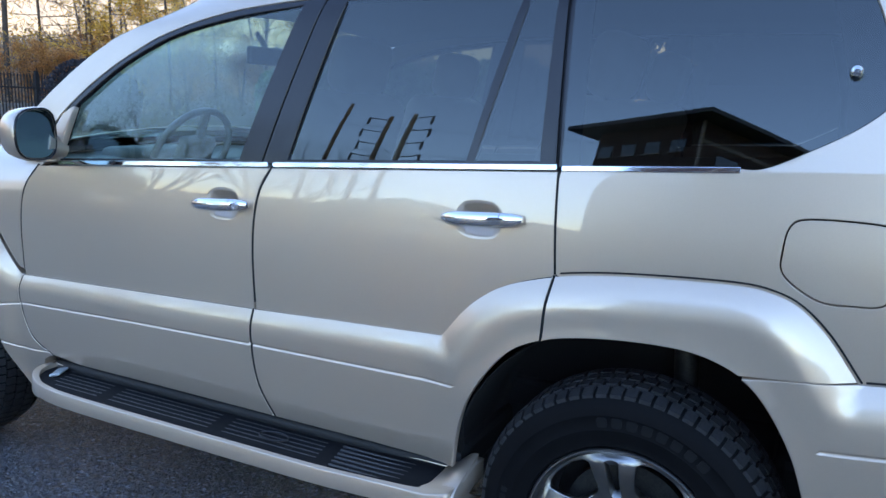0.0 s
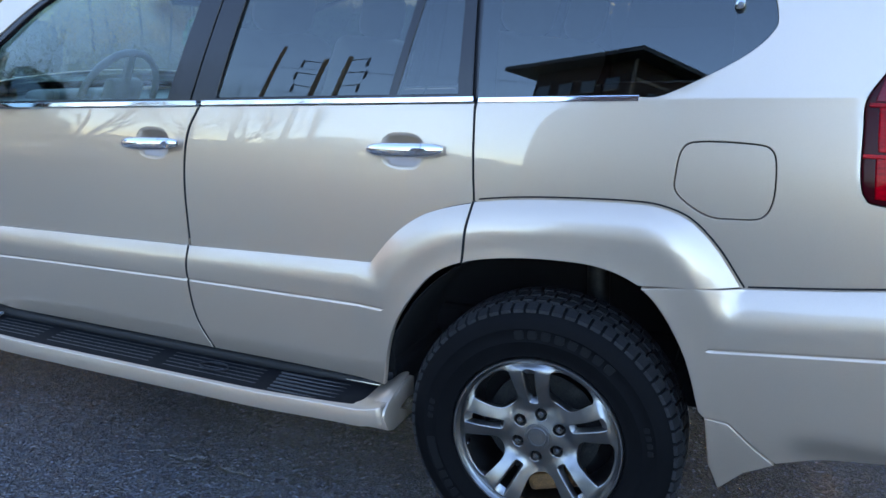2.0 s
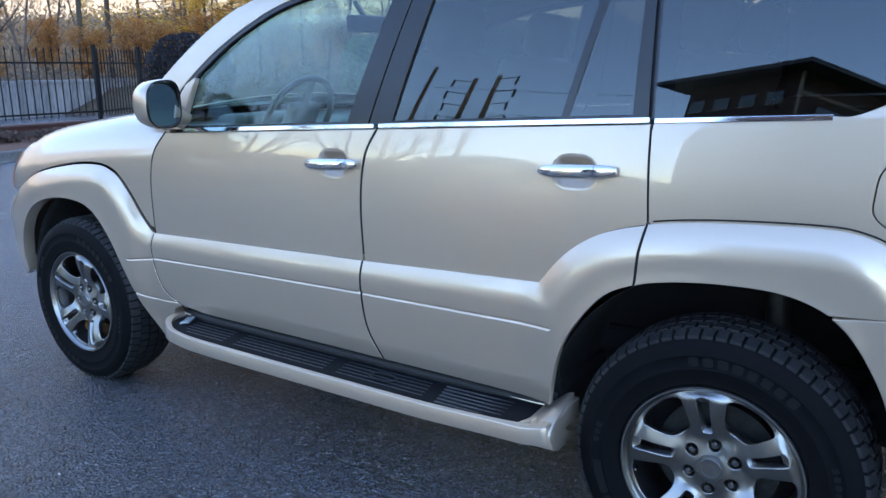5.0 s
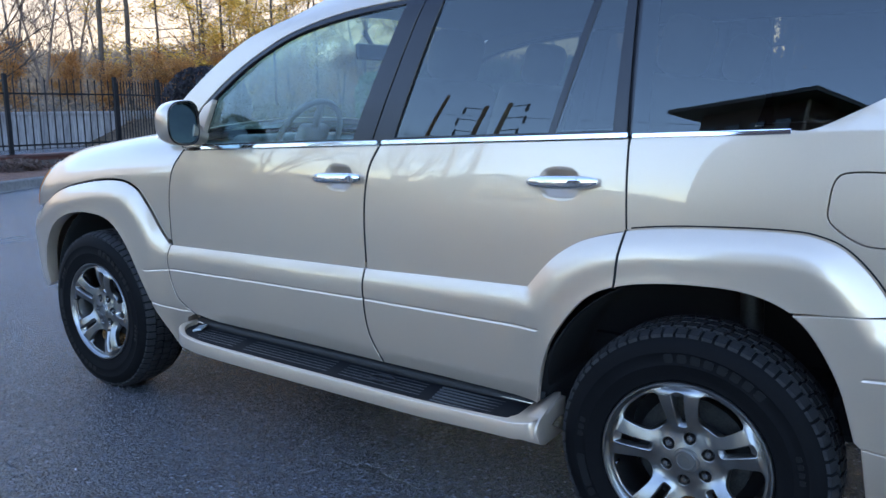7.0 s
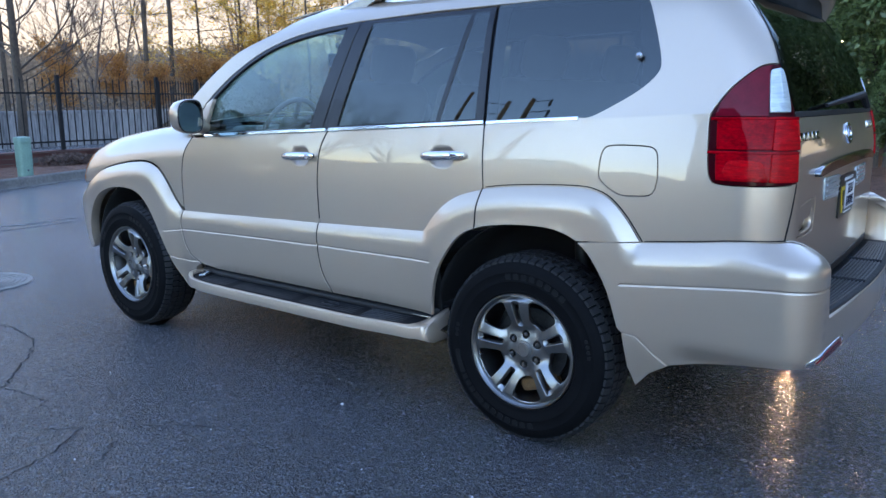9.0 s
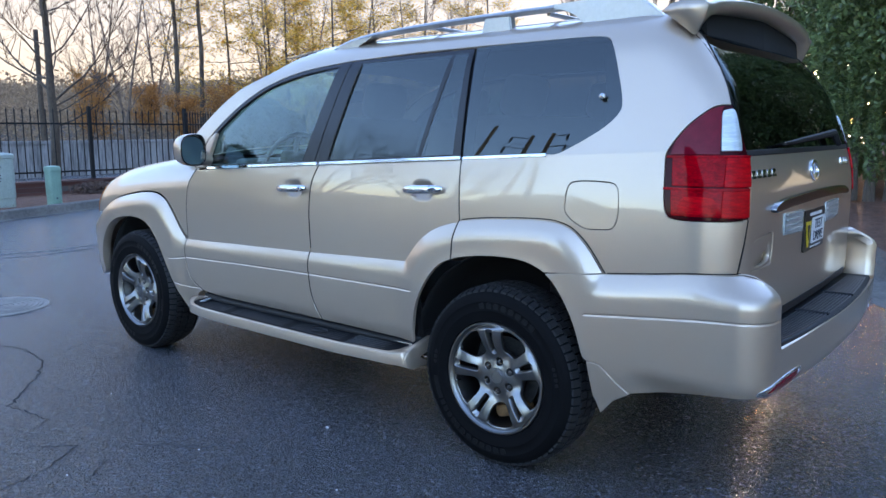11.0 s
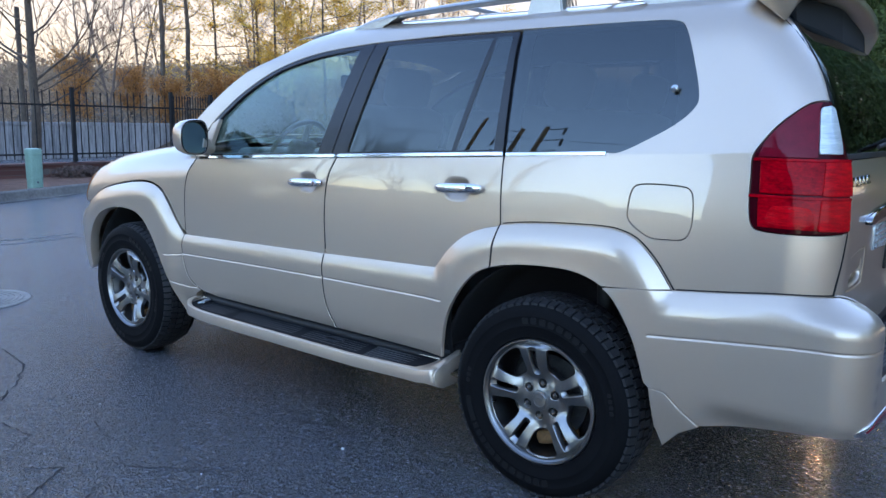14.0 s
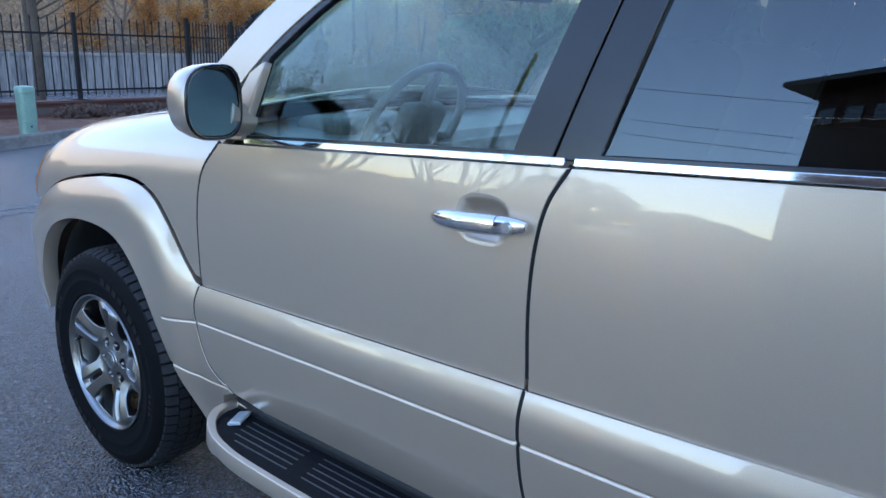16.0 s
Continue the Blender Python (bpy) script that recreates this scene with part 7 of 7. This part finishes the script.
for b, r, h, s in [(153.8, 32, 3.2, 17), (147.6, 31.5, 2.2, 18), (145.0, 32, 2.6, 20), (143.0, 31.5, 2.4, 30), (141.0, 33, 3.0, 31), (150.2, 36, 2.4, 32), (139.0, 33, 3.0, 33), (136.0, 33, 3.0, 34), (132.5, 34, 3.0, 35)]:
    winter_tree("leafy_tree", "small oak holding rust brown leaves", spot(b, r), h, 0.06, s, fork=0.12, leaders=3, laterals=12, reach=0.34, subs=6, twigs=2, rise=0.5, leaf=RUST, tufts=11, tuft=0.12, leaf_size=0.038, long=1.8)["group"] = "rust brown oaks"
for x, y, h, s in [(-8.6, 20.5, 11, 31), (-4.6, 21.0, 11, 32), (-1.0, 22.0, 12, 33), (-6.6, 26.0, 13, 34)]:
    tree("bare_tree", "vase shaped leafless tree with many stems", (x, y, 0.2), h, 0.085, s, depth=4, spread=0.55, lift=0.5, stem=0.16, stems=5, bark=PALE_BARK)["group"] = "vase shaped trees"
for x, y, h, s in [(-11.5, 31.0, 14, 36), (2.5, 27.0, 15, 37), (-2.5, 31.0, 15, 38)]:
    tree("pine_tree", "pine with low sun gold coloured into its needles", (x, y, 0.2), h, 0.18, s, depth=3, spread=0.95, lift=0.05, stem=0.3, leaf=GOLD, per=80, leaf_size=0.09, leaf_spread=0.5)["group"] = "golden pines"
pole = thing("wooden_post", "tall weathered wooden pole behind the fence", "utility pole", at=(-24.48, 8.47, -0.5))
bm = bmesh.new()
add_tube(bm, [(0, 0, 0), (0, 0, 3), (0.02, 0, 5.35)], [0.09, 0.085, 0.08], 10)
part("shaft", bm, BARK, pole, smooth=True)

# hazy sky far beyond the ridge
m = bpy.data.materials.new("hazy_evening_sky")
m.use_nodes = True
nt = m.node_tree
nt.nodes.remove(nt.nodes["Principled BSDF"])
co = nt.nodes.new("ShaderNodeTexCoord")
sep = nt.nodes.new("ShaderNodeSeparateXYZ")
nt.links.new(co.outputs["Object"], sep.inputs[0])
fade = nt.nodes.new("ShaderNodeMapRange")
fade.inputs[1].default_value, fade.inputs[2].default_value = 5.0, 50.0
nt.links.new(sep.outputs[2], fade.inputs[0])
ramp = nt.nodes.new("ShaderNodeValToRGB")
ramp.color_ramp.elements[0].color, ramp.color_ramp.elements[1].color = (0.225, 0.228, 0.168, 1), (0.128, 0.185, 0.225, 1)
mid = ramp.color_ramp.elements.new(0.35)
mid.color = (0.195, 0.215, 0.195, 1)
nt.links.new(fade.outputs[0], ramp.inputs[0])
em = nt.nodes.new("ShaderNodeEmission")
nt.links.new(ramp.outputs[0], em.inputs[0])
nt.links.new(em.outputs[0], nt.nodes["Material Output"].inputs[0])
rows = [[(EX + math.cos(radians(a)) * 170, EY + math.sin(radians(a)) * 170, z) for z in (-2, 10, 20, 30, 41)] for a in np.linspace(103.4, 210, 66)]
tagged(grid_mesh("backdrop", rows, m, None), "pale cream and blue evening sky past the hills", "sky", kind="structure")

# second sheet, added to hold back the sky's glow; a slot passes the sun
rows = [[(EX + math.cos(radians(a)) * 170, EY + math.sin(radians(a)) * 170, z) for z in (-2, 20, 40, 60, 80)] for a in np.linspace(15, 99, 50)]
tagged(grid_mesh("backdrop", rows, m, None), "dim glowing sky sheet added behind the hedge to cut the sky's glare", "sky", kind="structure")

# far wooded ridge: many small clumps all over the hill
verts, faces = [], []
rnd = random.Random(4)
for k in range(7000):
    a = rnd.uniform(112, 200)
    r = 30.5 + 74 * rnd.random() ** 0.85
    big = rnd.uniform(0.35, 0.85) * (0.6 + r / 90)
    base = Vector((EX + math.cos(radians(a)) * r, EY + math.sin(radians(a)) * r, hill_z(r, a)))
    for _ in range(24):
        d = Vector((rnd.uniform(-1, 1), rnd.uniform(-1, 1), rnd.uniform(-0.2, 1.6))).normalized()
        b = d.cross(Vector((rnd.uniform(-1, 1), rnd.uniform(-1, 1), rnd.uniform(-1, 1)))).normalized()
        s = rnd.uniform(0.10, 0.24) * (r / 60)
        c = base + Vector((rnd.gauss(0, 0.6), rnd.gauss(0, 0.6), abs(rnd.gauss(0, 0.8)))) * big
        i = len(verts)
        verts += [c - d * s, c + b * s * 0.35, c + d * s, c - b * s * 0.35]
        faces.append((i, i + 1, i + 2, i + 3))
tagged(mesh_object("far_woods", verts, faces, TAN, None, smooth=False), "hazy brown winter woods on the hillside", "woods", kind="stuff")

# ---- behind the camera: seen in the panes and the paint ----
ROOF_DARK = varied(material("dark_metal_roof", (0.05, 0.05, 0.055), 0.5), 1.5, (0.035, 0.035, 0.04), (0.065, 0.065, 0.07))
WINDOW_DARK = material("dark_office_glass", (0.03, 0.05, 0.06), 0.05, Coat_Weight=1.0)
STONE_BAND = varied(material("pale_stone_band", (0.32, 0.27, 0.22), 0.8), 3, (0.27, 0.22, 0.18), (0.36, 0.31, 0.26))
BX, BY, BZ = -1.75, -20.55, 13.1                      # nearest eave corner
house = thing("brick_building", "dark red brick building with a low overhanging roof", "building", at=(BX, BY, 0))
ang = radians(30)
hm = Matrix.Rotation(ang, 4, "Z")
wide, deep = 6.0, 18.0


def corner(x, y, z):
    return hm @ Vector((-x, -y, z))


bm = bmesh.new()
c = [(0.9, 0.9), (wide - 0.6, 0.9), (wide - 0.6, deep), (0.9, deep)]
lo = [bm.verts.new(corner(x, y, 0)) for x, y in c]
hi = [bm.verts.new(corner(x, y, BZ - 0.25)) for x, y in c]
for k in range(4):
    bm.faces.new((lo[k], lo[(k + 1) % 4], hi[(k + 1) % 4], hi[k]))
part("wall", bm, BRICK_DARK, house, "dark red brick wall")
bm = bmesh.new()
e = [(0, 0), (wide + 0.3, 0), (wide + 0.3, deep + 1), (0, deep + 1)]
a = [bm.verts.new(corner(x, y, BZ - 0.28)) for x, y in e]
b = [bm.verts.new(corner(x, y, BZ)) for x, y in e]
r0, r1 = bm.verts.new(corner(wide / 2, wide / 2, BZ + 0.5)), bm.verts.new(corner(wide / 2, deep - 2, BZ + 0.5))
bm.faces.new(a)
for k in range(4):
    bm.faces.new((a[k], a[(k + 1) % 4], b[(k + 1) % 4], b[k]))
bm.faces.new((b[0], b[1], r0))
bm.faces.new((b[1], b[2], r1, r0))
bm.faces.new((b[2], b[3], r1))
bm.faces.new((b[3], b[0], r0, r1))
part("roof", bm, ROOF_DARK, house, "dark low hipped roof")
for storey in range(3):
    for k in range(4):
        z = BZ - 1.75 - storey * 3.6
        x = 1.75 + k * 1.05
        w = new("window")
        w.parent = house
        bm = bmesh.new()
        add_box(bm, hm @ Matrix.Translation((-x, -0.88, z)), (0.62, 0.06, 0.80), 0.01)
        part("pane", bm, WINDOW_DARK, w)
        bm = bmesh.new()
        add_box(bm, hm @ Matrix.Translation((-x, -0.86, z - 0.44)), (0.72, 0.12, 0.07), 0.01)
        part("sill", bm, STONE_BAND, w)
    for k in range(4):
        z = BZ - 2.6 - storey * 3.6
        y = 2.4 + k * 3.3
        bm = bmesh.new()
        add_box(bm, hm @ Matrix.Translation((-0.88, -y, z)), (0.06, 1.2, 1.0), 0.01)
        w = part("window", bm, WINDOW_DARK, house)
bm = bmesh.new()
for z in (BZ - 1.5, BZ - 5.0, BZ - 8.6):
    add_box(bm, hm @ Matrix.Translation((-0.885, -deep / 2, z)), (0.06, deep - 2.0, 0.22), 0.01)
part("stone_band", bm, STONE_BAND, house, "pale stone course")
bm = bmesh.new()
add_tube(bm, [corner(0.84, 0.84, 0.2), corner(0.84, 0.84, BZ - 0.3)], 0.07, 8)
part("downpipe", bm, STONE_BAND, house, "pale rain pipe at the corner", smooth=True)

# orange of sunlit poles, put into the wood's colour
POLE_WOOD = varied(material("sun_orange_pole_wood", (0.42, 0.26, 0.13), 0.85), 3, (0.32, 0.19, 0.10), (0.50, 0.31, 0.17), stretch=(1, 1, 0.1))
INSULATOR = material("grey_insulator", (0.12, 0.12, 0.13), 0.4)


def utility_pole(x, y, h, arm_side, arms):
    p = thing("utility_pole", "tall wooden utility pole with side arms and insulators", "utility pole", "utility poles", at=(x, y, 0))
    bm = bmesh.new()
    add_tube(bm, [(0, 0, -0.2), (0.06, 0, h / 2), (0.15, 0, h)], [0.16, 0.14, 0.11], 12)
    part("shaft", bm, POLE_WOOD, p, smooth=True)
    for k in range(arms):
        z = h - 0.35 - k * 1.1
        reach = arm_side * (1.05 + 0.12 * (k % 2))
        bm = bmesh.new()
        add_tube(bm, [(0.1, 0, z), (0.1 + reach, 0.1, z + 0.16)], 0.038, 6)
        arm = part("arm", bm, INSULATOR, p, smooth=True)
        bm = bmesh.new()
        add_tube(bm, [(0.1 + reach, 0.1, z + 0.16 + d) for d in (-0.62, -0.3, 0.06)], [0.06, 0.075, 0.05], 8)
        part("insulator", bm, INSULATOR, arm, smooth=True)
    return p


for x, y, h, arm_side, arms in ((-16.6, -25.3, 14.3, -1, 4), (-14.65, -24.2, 14.0, 1, 5), (-22.05, -28.85, 17.5, 1, 0)):
    utility_pole(x, y, h, arm_side, arms)
for k in range(4):
    bm = bmesh.new()
    z = 10.6 - 1.15 * k
    pts = []
    for f in np.linspace(0, 1, 25):
        pts.append((-45 + 110 * f, -16 - 14 * f + (0 if k % 2 else 1.2), z + 3.2 * ((f - 0.35) ** 2) * 4 - 0.4))
    add_tube(bm, pts, 0.011, 4)
    tagged(part("power_line", bm, INSULATOR, None, smooth=True), "thin sagging power line between poles", "power line", "power lines")
tree("bare_tree", "spreading leafless tree with dense fine branches", (-16.4, -14.9, 0), 9.0, 0.13, 51, depth=5, spread=0.85, lift=0.2, stem=0.10, stems=8)
tree("bare_tree", "spreading leafless tree with dense fine branches", (-13.4, -17.2, 0), 8.6, 0.12, 52, depth=5, spread=0.8, lift=0.2, stem=0.10, stems=7)
tree("bare_tree", "spreading leafless tree with dense fine branches", (-22.5, -17.0, 0), 9.0, 0.15, 53, depth=5, spread=0.8, lift=0.22, stem=0.16, stems=3)
for i in range(26):
    a = radians(-185 + i * 8.3)
    r = 31 + 5 * math.sin(i * 2.3)
    x, y = math.cos(a) * r, math.sin(a) * r
    if y > -3 and x < 0:
        continue
    shrub("far_bush", "dense dark bush at the edge of the lot", (x, y, 0), (3.2, 3.0, 1.7 + 0.7 * math.sin(i * 1.7)), 1500, 100 + i, EVERGREEN if i % 3 else TAN, 0.30)["group"] = "bushes round the lot"
